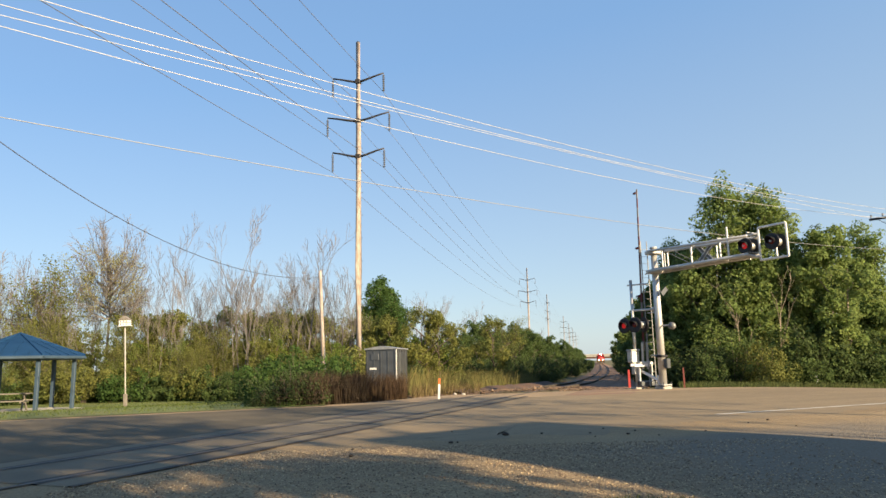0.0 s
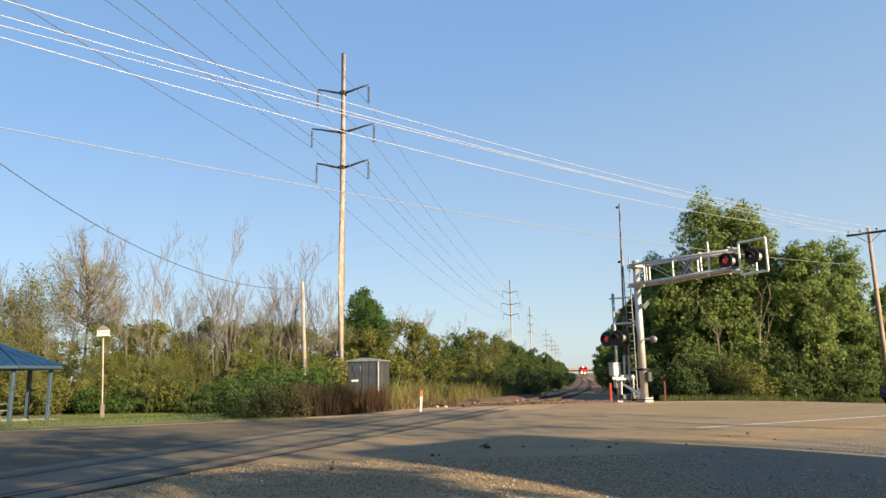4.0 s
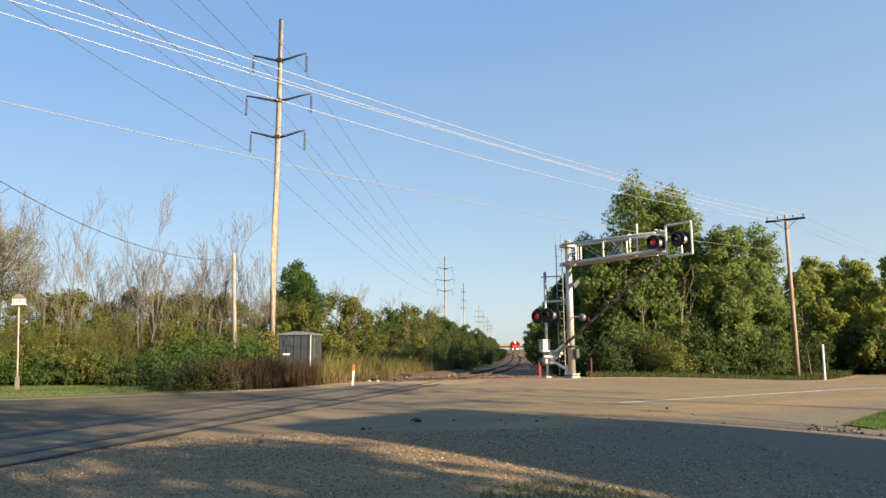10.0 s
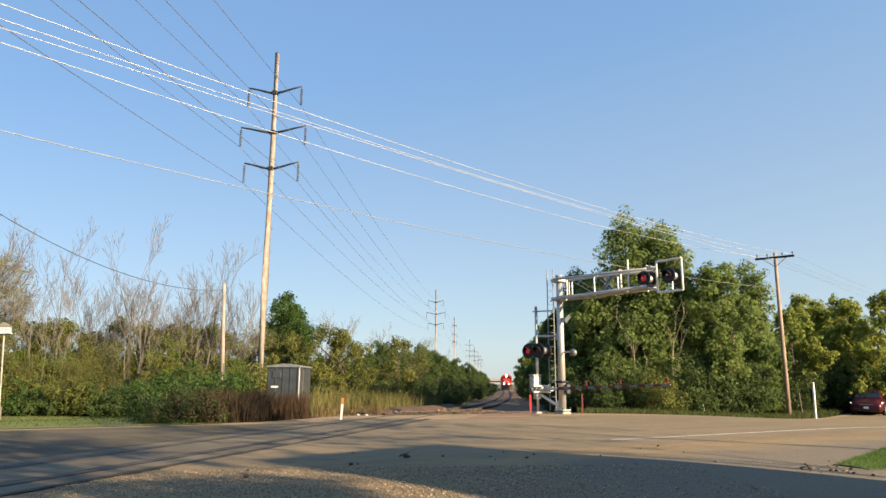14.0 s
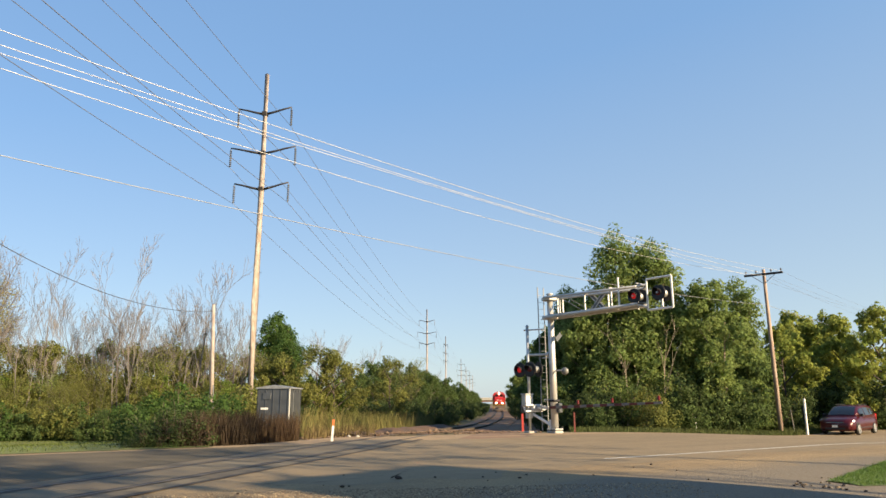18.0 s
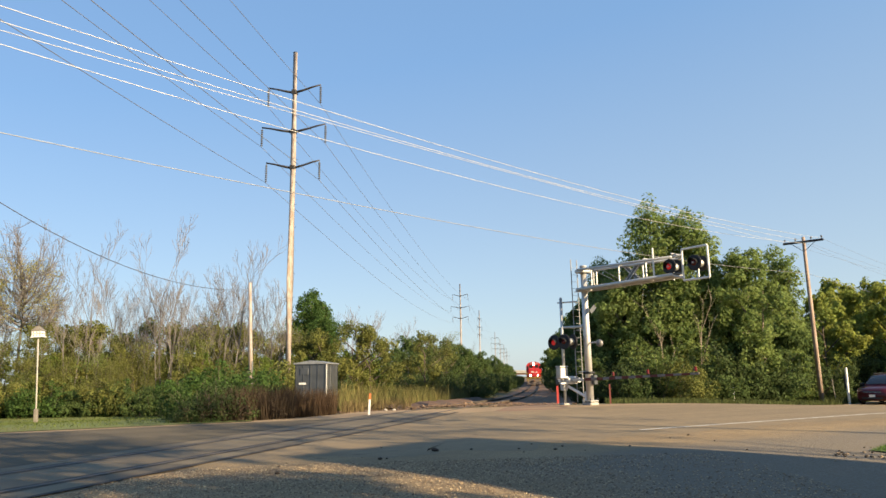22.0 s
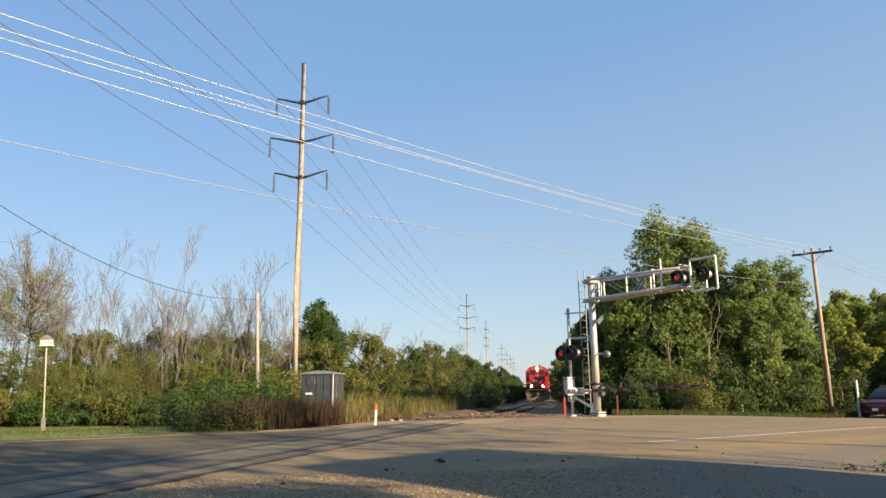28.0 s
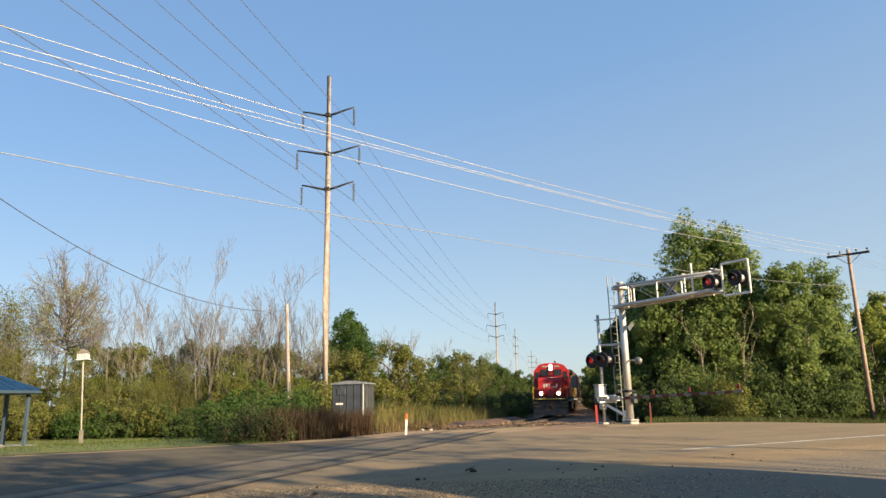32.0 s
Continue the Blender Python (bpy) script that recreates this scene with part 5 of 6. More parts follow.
for az in np.arange(33.3, 41.5, 0.75):               # understorey before the yellowing trees, mostly in the shade-darkened leaves
    copy_thing(shr[rng.choice((0, 0, 1))], wood_spot(az + rng.uniform(-.25, .25), 47, rng.uniform(0, 360), rng.uniform(0.95, 1.35)))

pale = [bare_tree("leaning_snag", 45, 5.2, spot(23.4, 42.8), "pale bare leaning trunk at the wood's edge", None, 0, 0.5, 1, 0.16, WOODS_R, M_PALEBARK, 1, 2),
        bare_tree("leaning_snag", 46, 5.8, spot(25.6, 43), "pale bare leaning trunk at the wood's edge", None, 0, 0.45, 1, 0.12, WOODS_R, M_PALEBARK, 1, 2)]
for k, (az, d, s) in enumerate(((27.8, 44.5, 0.6), (21.4, 42.8, 0.45))):
    copy_thing(pale[k % 2], spot(az, d, k * 77, s))

# -- wood behind the lawn, mostly bare --
bare = [crown_tree("bare_tree", 47, 13.2, 2.6, spot(-25.75, 56), "tall half-bare tree with a rounded crown", L_PALEYEL, 8000, WOODS_L),
        bare_tree("bare_tree", 42, 9.4, spot(-20.6, 52), "thin leafless tree in the thicket", None, 0, 0.44, 1, 0.03, WOODS_L, M_BARE, 2, 4),
        bare_tree("bare_tree", 43, 9.4, spot(-15.8, 49), "thin leafless tree in the thicket", None, 0, 0.40, 1, 0.05, WOODS_L, M_BARE, 3, 4),
        bare_tree("bare_tree", 44, 8.9, spot(-11.6, 47), "thin leafless tree in the thicket", L_OLIVE, 300, 0.48, 1, 0.04, WOODS_L, M_BARE, 2, 4)]
for k, az in enumerate((-36, -33.4, -32.2, -30.6, -29.4, -28.2, -23.6, -22.4, -21.4, -19.6, -18.6, -17.7, -16.9, -16.3, -15.2, -14.6, -13.9, -13.3, -12.7, -12.1, -10.9, -10.2, -9.5, -8.8, -8.2, -7.6)):
    src = bare[1 + rng.randrange(3)]
    d = 53 - (az + 32) * 0.26 if az < -17 else 49
    top = 0.70 if az < -29.8 else (0.68 if az < -20 else 0.75)
    copy_thing(src, spot(az + rng.uniform(-.2, .2), d + rng.uniform(-2, 4), rng.uniform(0, 360), top * rng.uniform(0.78, 1.0)))
copy_thing(bare[0], spot(-30.2, 58, 140, 0.72))
copy_thing(bare[0], spot(-34.5, 57, 40, 0.85))
for az, d, s in ((-1.2, 78, 0.8), (-0.2, 82, 0.85), (0.5, 80, 0.75), (-1.9, 74, 0.75), (2.3, 105, 0.85), (3.0, 108, 0.9), (3.7, 112, 0.8), (6.5, 170, 0.9), (7.3, 175, 0.8), (8.1, 190, 0.9), (-3.0, 66, 0.7)):
    copy_thing(bare[1 + rng.randrange(3)], spot(az, d, rng.uniform(0, 360), s))
lt = [leafy_tree("broadleaf_tree", 51, 5.6, 2.3, spot(-29.4, 55, 0, 1.1), "olive green understorey tree in the thicket", L_OLIVE, 9500, 0.055, 0.02, WOODS_L, M_BARK, 36, 0.35),
      leafy_tree("broadleaf_tree", 52, 5.0, 2.2, spot(-21.5, 51, 0, 0.8), "olive green understorey tree in the thicket", L_OLIVE, 9500, 0.055, 0.02, WOODS_L, M_BARK, 34, 0.35),
      leafy_tree("broadleaf_tree", 53, 4.6, 2.0, spot(-13.4, 45, 0, 0.8), "bright green understorey tree in the thicket", L_BRIGHT, 9500, 0.055, 0.02, WOODS_L, M_BARK, 34, 0.35),
      leafy_tree("broadleaf_tree", 54, 9.5, 1.9, spot(-5.0, 60), "dense dark green tree behind the power pole", L_ROUND, 20000, 0.08, 0.40, WOODS_L, M_BARK, 64, 0.5, 1.9)]
lt.append(leafy_tree("broadleaf_tree", 59, 5.4, 2.4, spot(3.0, 84), "dark green small tree in the railway thicket", L_DARK, 9500, 0.06, 0.02, WOODS_L, M_BARK, 36, 0.35))
sap = [sapling("thicket_sapling", 55, 6.4, 1.2, spot(-30.0, 54), "slim olive green sapling in the thicket", L_OLIVE, 8000, 0.066, WOODS_L),
       sapling("thicket_sapling", 56, 6.0, 1.1, spot(-22.0, 50, 0, 0.55), "slim green sapling in the thicket", L_GREEN, 7500, 0.066, WOODS_L),
       sapling("thicket_sapling", 57, 6.6, 1.1, spot(-14.0, 47, 0, 0.55), "slim yellowing sapling in the thicket", L_YELLOW, 5000, 0.06, WOODS_L),
       sapling("thicket_sapling", 58, 6.2, 1.2, spot(-18.0, 49, 0, 0.55), "slim olive green sapling in the thicket", L_OLIVE, 7500, 0.066, WOODS_L)]
for k, az in enumerate(np.arange(-37.5, -7.0, 0.52)):
    d = 53 - (az + 32) * 0.42 if az < -17 else 46
    s = 0.60 if az < -23 else (0.40 if az < -17 else 0.43)
    copy_thing(sap[rng.choice((0, 0, 1, 3, 3, 2))], spot(az + rng.uniform(-.3, .3), d + rng.uniform(-3.5, 3), rng.uniform(0, 360), s * rng.uniform(0.72, 1.12)))
for k, az in enumerate(np.arange(-37, -7.5, 1.05)):
    d = 56 - (az + 32) * 0.30 if az < -17 else 50
    copy_thing(lt[rng.randrange(3)], spot(az + rng.uniform(-.5, .5), d + rng.uniform(0, 3), rng.uniform(0, 360), (1.15 if az < -23 else 0.95) * rng.uniform(0.8, 1.05)))
for az in np.arange(-25, -7.6, 0.85):
    copy_thing(lt[rng.randrange(3)], spot(az + rng.uniform(-.5, .5), 55 + rng.uniform(0, 3), rng.uniform(0, 360), rng.uniform(0.95, 1.15)))
for az in np.arange(-33, -8, 1.0):
    copy_thing(bare[1 + rng.randrange(3)], spot(az + rng.uniform(-.4, .4), 58 + rng.uniform(0, 4), rng.uniform(0, 360), rng.uniform(0.68, 0.86)))
sl = [shrub("thicket_shrub", 61, 2.6, 1.8, spot(-30, 51), "dense green shrub along the lawn", L_ROUND, 5500, 0.06, WOODS_L),
      shrub("thicket_shrub", 62, 2.9, 1.9, spot(-24, 48), "dense olive shrub along the lawn", L_OLIVE, 5500, 0.06, WOODS_L),
      shrub("thicket_shrub", 63, 2.2, 1.7, spot(-19, 44), "dense dark green shrub along the lawn", L_DARK, 5000, 0.06, WOODS_L)]
for az in np.arange(-37, -9, 0.9):
    d = 51 - (az + 32) * 0.45 if az < -14 else 42
    copy_thing(sl[rng.randrange(3)], spot(az + rng.uniform(-.4, .4), d + rng.uniform(-1.5, 1.2), rng.uniform(0, 360), rng.uniform(0.55, 0.95)))

# -- thicket along the left side of the railway --
for d in list(np.arange(38, 70, 3.2)) + list(np.arange(72, 130, 6)) + list(np.arange(135, 330, 12)):
    p, h, r = track_frame(s_at_distance(d))
    for k in range(3 if d < 130 else 2):
        off = -((7.0 if d < 60 else 4.7) + 3.5 * k + rng.uniform(-0.8, 0.8)) - (3.0 if d < 60 else 0)
        q = p + r * off
        # first rank takes the darkened leaves, for the shade of the wood opposite
        src = (shr[0] if k == 0 or (d < 90 and rng.random() < 0.45) else (lt[4] if d > 75 else (lt[rng.randrange(3)] if rng.random() < 0.4 else sap[rng.randrange(4)])))
        big = 0.95 if k == 0 else min(1.0 + 0.12 * k, 0.62 + d / 150) * (0.72 if src in sap else 1.0)
        copy_thing(src, pose(q.x, q.y, gz(q.x, q.y) - 0.05, 0, 0, rng.uniform(0, 360)) @ Matrix.Diagonal((big, big, big * rng.uniform(0.85, 1.15), 1)))
for az, d, s in ((-4.3, 61, 0.88), (-4.2, 55, 0.72), (4.6, 118, 0.78), (5.4, 126, 0.75), (4.0, 112, 0.7), (6.2, 140, 0.7), (8.6, 220, 0.9)):
    copy_thing(lt[3], spot(az, d, rng.uniform(0, 360), s))


# -- grasses and weeds --
def blades(name, places, h, w, leaf, label, category="grass", lean=0.25, seed=5):
    """Upright blades, each a narrow bent strip, as one growth."""
    r = np.random.default_rng(seed)
    p = np.array(places, float)
    n = len(p)
    hh = h * r.uniform(0.5, 1.25, (n, 1))
    a = r.uniform(0, 6.28, n)
    side = np.stack([np.cos(a), np.sin(a), np.zeros(n)], 1) * w
    tip = np.stack([r.normal(0, lean, n), r.normal(0, lean, n), np.ones(n)], 1)
    mid = p + tip * hh * np.array([0.3, 0.3, 0.55])
    end = p + tip * hh
    q1 = np.stack([p - side, p + side, mid + side * 0.7, mid - side * 0.7], 1)
    q2 = np.stack([mid - side * 0.7, mid + side * 0.7, end + side * 0.12, end - side * 0.12], 1)
    return tagged(new(name, quads(name, np.concatenate([q1, q2]), leaf)), label, category, kind="stuff")


def scatter(n, az0, az1, d0, d1, seed, keep=None):
    r = np.random.default_rng(seed)
    out = []
    while len(out) < n:
        az, d = r.uniform(az0, az1), math.sqrt(r.uniform(d0 * d0, d1 * d1))
        p = polar(az, d)
        if keep is None or keep(p.x, p.y):
            out.append((p.x, p.y, gz(p.x, p.y) - 0.03))
    return out


def off_road(x, y):
    u, v = uv(x, y)
    return v > shoulder_outer(u) + 0.1


def left_bank(x, y):
    if not off_road(x, y):
        return False
    s = min(TR[60:220], key=lambda q: (q.x - x) ** 2 + (q.y - y) ** 2)
    return x < s.x and math.hypot(x - s.x, y - s.y) > 3.5


blades("dry_weeds", scatter(2600, -8.0, -3.0, 25.0, 33.0, 71, lambda x, y: off_road(x, y) and uv(x, y)[1] < shoulder_outer(uv(x, y)[0]) + 3.5), 0.85, 0.009, L_WEED, "brown dead weeds along the road edge by the shed", "weeds", 0.2, 71)
blades("dead_stalks", scatter(3600, -12.2, -6.0, 23.5, 34.0, 70, lambda x, y: off_road(x, y) and uv(x, y)[1] < shoulder_outer(uv(x, y)[0]) + 2.8 and noise.noise((x * 0.7, y * 0.7, 2)) > -0.25), 0.95, 0.010, L_STALK, "dark brown dead stalks along the road edge", "weeds", 0.2, 70)
blades("tawny_reeds", scatter(11000, -3.2, 9.6, 29, 74, 72, left_bank), 1.2, 0.014, L_REED, "tall tawny reeds and grass beside the track", "grass", 0.22, 72)
blades("verge_grass", scatter(13000, 18.5, 48, 33, 58, 73, lambda x, y: off_road(x, y) and uv(x, y)[1] < 29), 0.26, 0.012, L_VERGE, "green verge grass below the trees", "grass", 0.3, 73)
blades("far_verge_grass", scatter(9000, 34, 52, 42, 75, 78, lambda x, y: off_road(x, y) and uv(x, y)[1] < 30), 0.40, 0.016, L_VERGE, "green verge grass along the road's bend", "grass", 0.3, 78)
blades("lawn_grass", scatter(14000, -36, -11, 23, 50, 74, off_road), 0.10, 0.02, L_GRASS, "short park grass", "grass", 0.5, 74)
L_BUSH = leafmat("dull bush leaves", (0.060, 0.095, 0.028), (0.048, 0.062, 0.024), 0.3)


def verge_spot(az, back, rz=0.0, s=1.0):
    """A spot so far behind the shoulder's rim, on a bearing."""
    d = 20.0
    while d < 60 and uv(*polar(az, d).xy)[1] < shoulder_outer(uv(*polar(az, d).xy)[0]) + back:
        d += 0.1
    return spot(az, d, rz, s)


fs = [shrub("roadside_bush", 81, 1.35, 1.2, verge_spot(-12.2, 1.2), "dark brown-green bush at the road edge", L_BUSH, 3600, 0.035, "bushes at the road edge"),
      shrub("roadside_bush", 82, 1.15, 0.9, verge_spot(-9.4, 0.9), "dry brown bush at the road edge", L_STALK, 1500, 0.028, "bushes at the road edge")]
for az, d, k, s in ((-14.0, 0.9, 0, 0.55), (-13.2, 1.3, 0, 0.85), (-11.0, 0.9, 0, 0.9), (-10.2, 0.7, 1, 1.0), (-7.9, 0.6, 1, 0.75), (-13.0, 2.6, 0, 1.0), (-9.4, 2.6, 0, 0.8), (-7.8, 3.5, 0, 0.62), (-11.9, 3.4, 0, 1.05), (-15.0, 0.8, 0, 0.3), (-11.7, 0.6, 1, 0.9), (-12.6, 0.7, 1, 0.9)):
    copy_thing(fs[k], verge_spot(az, d, rng.uniform(0, 360), s))
copy_thing(sl[0], spot(-11.6, 34, 20, 1.15))
copy_thing(sl[0], spot(-12.8, 34.5, 70, 1.0))
copy_thing(sl[0], spot(-9.8, 38, 90, 1.1))
copy_thing(sl[1], spot(-7.6, 39, 90, 1.1))
copy_thing(sl[0], spot(-13.4, 37, 200, 1.0))
copy_thing(lt[2], spot(-8.6, 42, 200, 0.9))
for az in np.arange(-7.2, 0.2, 0.62):
    copy_thing(lt[rng.choice((0, 2, 2))], spot(az + rng.uniform(-.3, .3), rng.uniform(47, 58), rng.uniform(0, 360), rng.uniform(0.78, 1.08)))
for k, az in enumerate(np.arange(0.3, 6.2, 0.55)):
    copy_thing(lt[4 if k > 2 else rng.choice((0, 2, 4))], spot(az + rng.uniform(-.2, .2), 62 + k * 6 + rng.uniform(-4, 4), rng.uniform(0, 360), rng.uniform(0.9, 1.1) if k < 4 else rng.uniform(1.15, 1.4)))

for az in np.arange(-23.5, -7.4, 0.7):               # close ranks of the thicket
    copy_thing(lt[rng.choice((0, 1, 1, 2))], spot(az + rng.uniform(-.3, .3), rng.uniform(49.5, 53.5), rng.uniform(0, 360), rng.uniform(0.86, 1.04)))
for az in np.arange(-7.2, 0.6, 0.6):
    copy_thing(lt[rng.choice((0, 2, 2))], spot(az + rng.uniform(-.3, .3), rng.uniform(48, 57), rng.uniform(0, 360), rng.uniform(0.85, 1.08)))

blades("road_edge_grass", scatter(900, -2.6, 3, 24, 33, 77, lambda x, y: off_road(x, y) and noise.noise((x * 0.5, y * 0.5, 5)) > -0.1), 0.5, 0.012, L_DRY, "straggling dry grass along the road edge", "grass", 0.35, 77)

# near grass island and tufts by the lot
ISLAND_U, ISLAND_V = 11.7, 6.55


def island_half(k):
    return 0.3 + 1.5 * min(1.0, k * 9)


def island_point(k, a):
    u, v = ISLAND_U + 48 * k, ISLAND_V + (2 * a - 1) * island_half(k)
    v += 0.12 * noise.noise((u * 1.7, a * 3, 0))
    return (*xy(u, v), gz(*xy(u, v)) + 0.008 + 0.014 * math.sin(math.pi * a))


island = tagged(new("grass_island", sheet("grass_island", island_point, [(i / 80) ** 1.6 for i in range(81)], span(0, 1, 8), M_TURF)), "strip of green grass between the lot and the road", "lawn", kind="structure")


def on_island(x, y):
    u, v = uv(x, y)
    k = (u - ISLAND_U) / 48
    return k > 0 and abs(v - ISLAND_V) < island_half(k) - 0.05


L_TURF = leafmat("lush turf", (0.12, 0.19, 0.04), (0.09, 0.15, 0.034), 0.3)
blades("island_grass", scatter(26000, 33, 46, 11.0, 24, 75, on_island), 0.085, 0.006, L_TURF, "green grass on the roadside strip", "grass", 0.45, 75)


def tuft_spot(x, y):
    return ((x - 1.9) / 0.85) ** 2 + ((y - 6.2) / 0.9) ** 2 < 1


blades("lot_tuft", scatter(2600, 8, 26, 5, 7.4, 76, tuft_spot), 0.07, 0.006, L_GRASS, "low grass tuft in the gravel", "grass", 0.6, 76)


# ---- crushed stone in the foreground ----
def stones(name, n, x0, x1, y0, y1, size, seed, label):
    r = np.random.default_rng(seed)
    base = np.array([(1, 0, 0), (-1, 0, 0), (0, 1, 0), (0, -1, 0), (0, 0, 1), (0, 0, -1)], float)
    faces = [(0, 2, 4), (2, 1, 4), (1, 3, 4), (3, 0, 4), (2, 0, 5), (1, 2, 5), (3, 1, 5), (0, 3, 5)]
    verts, fs_ = [], []
    k = 0
    while k < n:
        x, y = r.uniform(x0, x1), y0 + (y1 - y0) * r.uniform(0, 1) ** 1.3
        if uv(x, y)[1] > NEAR_EDGE - 0.6 + 0.5 * noise.noise((x, y, 0)) or track_off(x, y) < 1.6:
            continue
        if noise.noise((x * 0.35, y * 0.35, 4)) < r.uniform(-0.5, 0.3):
            continue
        s = size * r.uniform(0.4, 1.3) ** 1.5
        v = base * r.uniform(0.6, 1.2, (6, 1)) * np.array([s, s * r.uniform(0.6, 1), s * r.uniform(0.4, 0.75)])
        a = r.uniform(0, 6.28)
        c, q = math.cos(a), math.sin(a)
        z = gz(x, y) + s * 0.12
        i = len(verts)
        verts += [(x + p[0] * c - p[1] * q, y + p[0] * q + p[1] * c, z + p[2]) for p in v]
        fs_ += [(i + f[0], i + f[1], i + f[2]) for f in faces]
        k += 1
    return tagged(new(name, raw_mesh(name, verts, fs_, M_STONE)), label, "gravel", kind="stuff")


stones("loose_gravel", 42000, -5.0, 5.5, 4.2, 11.0, 0.0145, 91, "loose grey crushed stones in the foreground")


def track_stones(name, n, d0, d1, size, seed, label):
    """Loose ballast and dirt clods strewn along the line."""
    r = np.random.default_rng(seed)
    base = np.array([(1, 0, 0), (-1, 0, 0), (0, 1, 0), (0, -1, 0), (0, 0, 1), (0, 0, -1)], float)
    faces = [(0, 2, 4), (2, 1, 4), (1, 3, 4), (3, 0, 4), (2, 0, 5), (1, 2, 5), (3, 1, 5), (0, 3, 5)]
    verts, tris = [], []
    for k in range(n):
        p, h, side = track_frame(s_at_distance(d0 + (d1 - d0) * r.uniform(0, 1) ** 1.6))
        o = r.normal(0, 2.0)
        q = p + side * o + h * r.uniform(-0.6, 0.6)
        if not off_road(q.x, q.y) or abs(abs(o) - 0.72) < 0.14:
            continue
        s = size * r.lognormal(0, 0.35)
        z = gz(q.x, q.y) + (0.10 if abs(o) < 1.6 else 0.0) + s * 0.25
        i = len(verts)
        v = base * np.array([s, s * r.uniform(0.6, 1), s * r.uniform(0.45, 0.8)]) * r.uniform(0.75, 1.2, (6, 1))
        a = r.uniform(0, 6.28)
        c, e = math.cos(a), math.sin(a)
        verts += [(q.x + w[0] * c - w[1] * e, q.y + w[0] * e + w[1] * c, z + w[2]) for w in v]
        tris += [tuple(i + j for j in f) for f in faces]
    me = bpy.data.meshes.new(name)
    me.from_pydata(verts, [], tris)
    me.materials.append(M_CLOD)
    return tagged(new(name, me), label, "gravel", kind="stuff")


M_CLOD = mat("rusty brown ballast stone", (0.165, 0.11, 0.075), 0.95, var=0.4, scale=5, grain=40, island=0.45)
track_stones("ballast_stones", 8500, 26.5, 75, 0.042, 91, "rust-brown loose ballast along the track")


# ---- what stands behind the camera and shades the lot ----
def corner_house():
    """A plain flat-roofed building; its long roof edge throws the straight shadow over the lot."""
    t = thing("roadside_building", pose(15.1, 2.8, gz(15.1, 2.8), 0, 0, -51.5), "plain pale flat-roofed building at the edge of the lot", "building")
    w, d, h = 17.0, 4.2, 6.55
    for x, y, sx, sy in ((w / 2, -0.1, w, 0.2), (w / 2, -d + 0.1, w, 0.2), (0.1, -d / 2, 0.2, d - 0.4), (w - 0.1, -d / 2, 0.2, d - 0.4)):
        part("wall", bx(sx, sy, h, pose(x, y, h / 2)), M_CONCRETE, t)
    part("roof", bx(w + 0.1, d + 0.1, 0.2, pose(w / 2, -d / 2, h + 0.1)), M_GALV, t)


corner_house()
SHADE = "trees behind the gravel lot"
high = leafy_tree("broadleaf_tree", 95, 15.5, 3.4, pose(12, -5, gz(12, -5)), "tall leafy tree behind the gravel lot", L_GREEN, 3800, 0.17, 0.22, SHADE, M_BARK, 26)
for x, y, s in ((14.5, -9.5, 1.0), (8.0, -8.5, 0.85), (4.5, -7.0, 0.75), (3.0, -11.0, 0.9), (19, -12, 1.05), (-2.0, -9, 0.8), (13, -15, 1.1)):
    copy_thing(high, pose(x, y, gz(x, y), 0, 0, x * 40) @ Matrix.Diagonal((s, s, s, 1)))
tall = leafy_tree("broadleaf_tree", 96, 17.0, 3.2, pose(24.5, -4.5, gz(24.5, -4.5)), "very tall tree with a high open crown behind the lot", L_GREEN, 750, 0.15, 0.68, SHADE, M_BARK, 18)
for x, y, s in ((23.5, 1.0, 1.0), (22.0, -10, 1.05)):
    copy_thing(tall, pose(x, y, gz(x, y), 0, 0, x * 40) @ Matrix.Diagonal((s, s, s, 1)))


# ---- vehicles ----
def carpaint(name, c, rough=0.32, coat=0.7):
    m = mat(name, c, rough, 0.2, var=0.08, scale=2, spec=0.25)
    m.node_tree.nodes["Principled BSDF"].inputs["Coat Weight"].default_value = coat
    m.node_tree.nodes["Principled BSDF"].inputs["Coat Roughness"].default_value = 0.06
    return m


M_VANBLACK = carpaint("black car paint", (0.004, 0.004, 0.004))
M_VANRED = carpaint("dark red car paint", (0.055, 0.005, 0.008), 0.3, 0.3)
M_GLASS = mat("tinted car glass", (0.012, 0.014, 0.016), 0.05, var=0.05, spec=0.6)
M_TYRE = mat("tyre rubber", (0.02, 0.02, 0.02), 0.85, var=0.2)
M_RIM = mat("silver wheel cover", (0.36, 0.36, 0.365), 0.35, 0.6, var=0.1)
M_LAMP = mat("clear lamp glass", (0.6, 0.6, 0.6), 0.12, 0.2, var=0.1)
M_LAMPON = mat("lit headlamp", (0.8, 0.8, 0.75), 0.2, emit=(1.0, 0.93, 0.8, 1.2))
M_TAIL = mat("red tail lamp", (0.42, 0.012, 0.012), 0.2, emit=(1.0, 0.03, 0.02, 0.35))
M_PLASTIC = mat("black plastic", (0.02, 0.02, 0.022), 0.6, var=0.15)
M_CHROME = mat("chrome", (0.6, 0.6, 0.6), 0.15, 1.0, var=0.05)


def loft(rings):
    """A skin through rings of equal count, closed at both ends."""
    bm = bmesh.new()
    vs = [[bm.verts.new(p) for p in ring] for ring in rings]
    n = len(vs[0])
    for a, b in zip(vs, vs[1:]):
        for k in range(n):
            bm.faces.new((a[k], a[(k + 1) % n], b[(k + 1) % n], b[k]))
    bm.faces.new(vs[0][::-1])
    bm.faces.new(vs[-1])
    bmesh.ops.recalc_face_normals(bm, faces=bm.faces)
    return bm


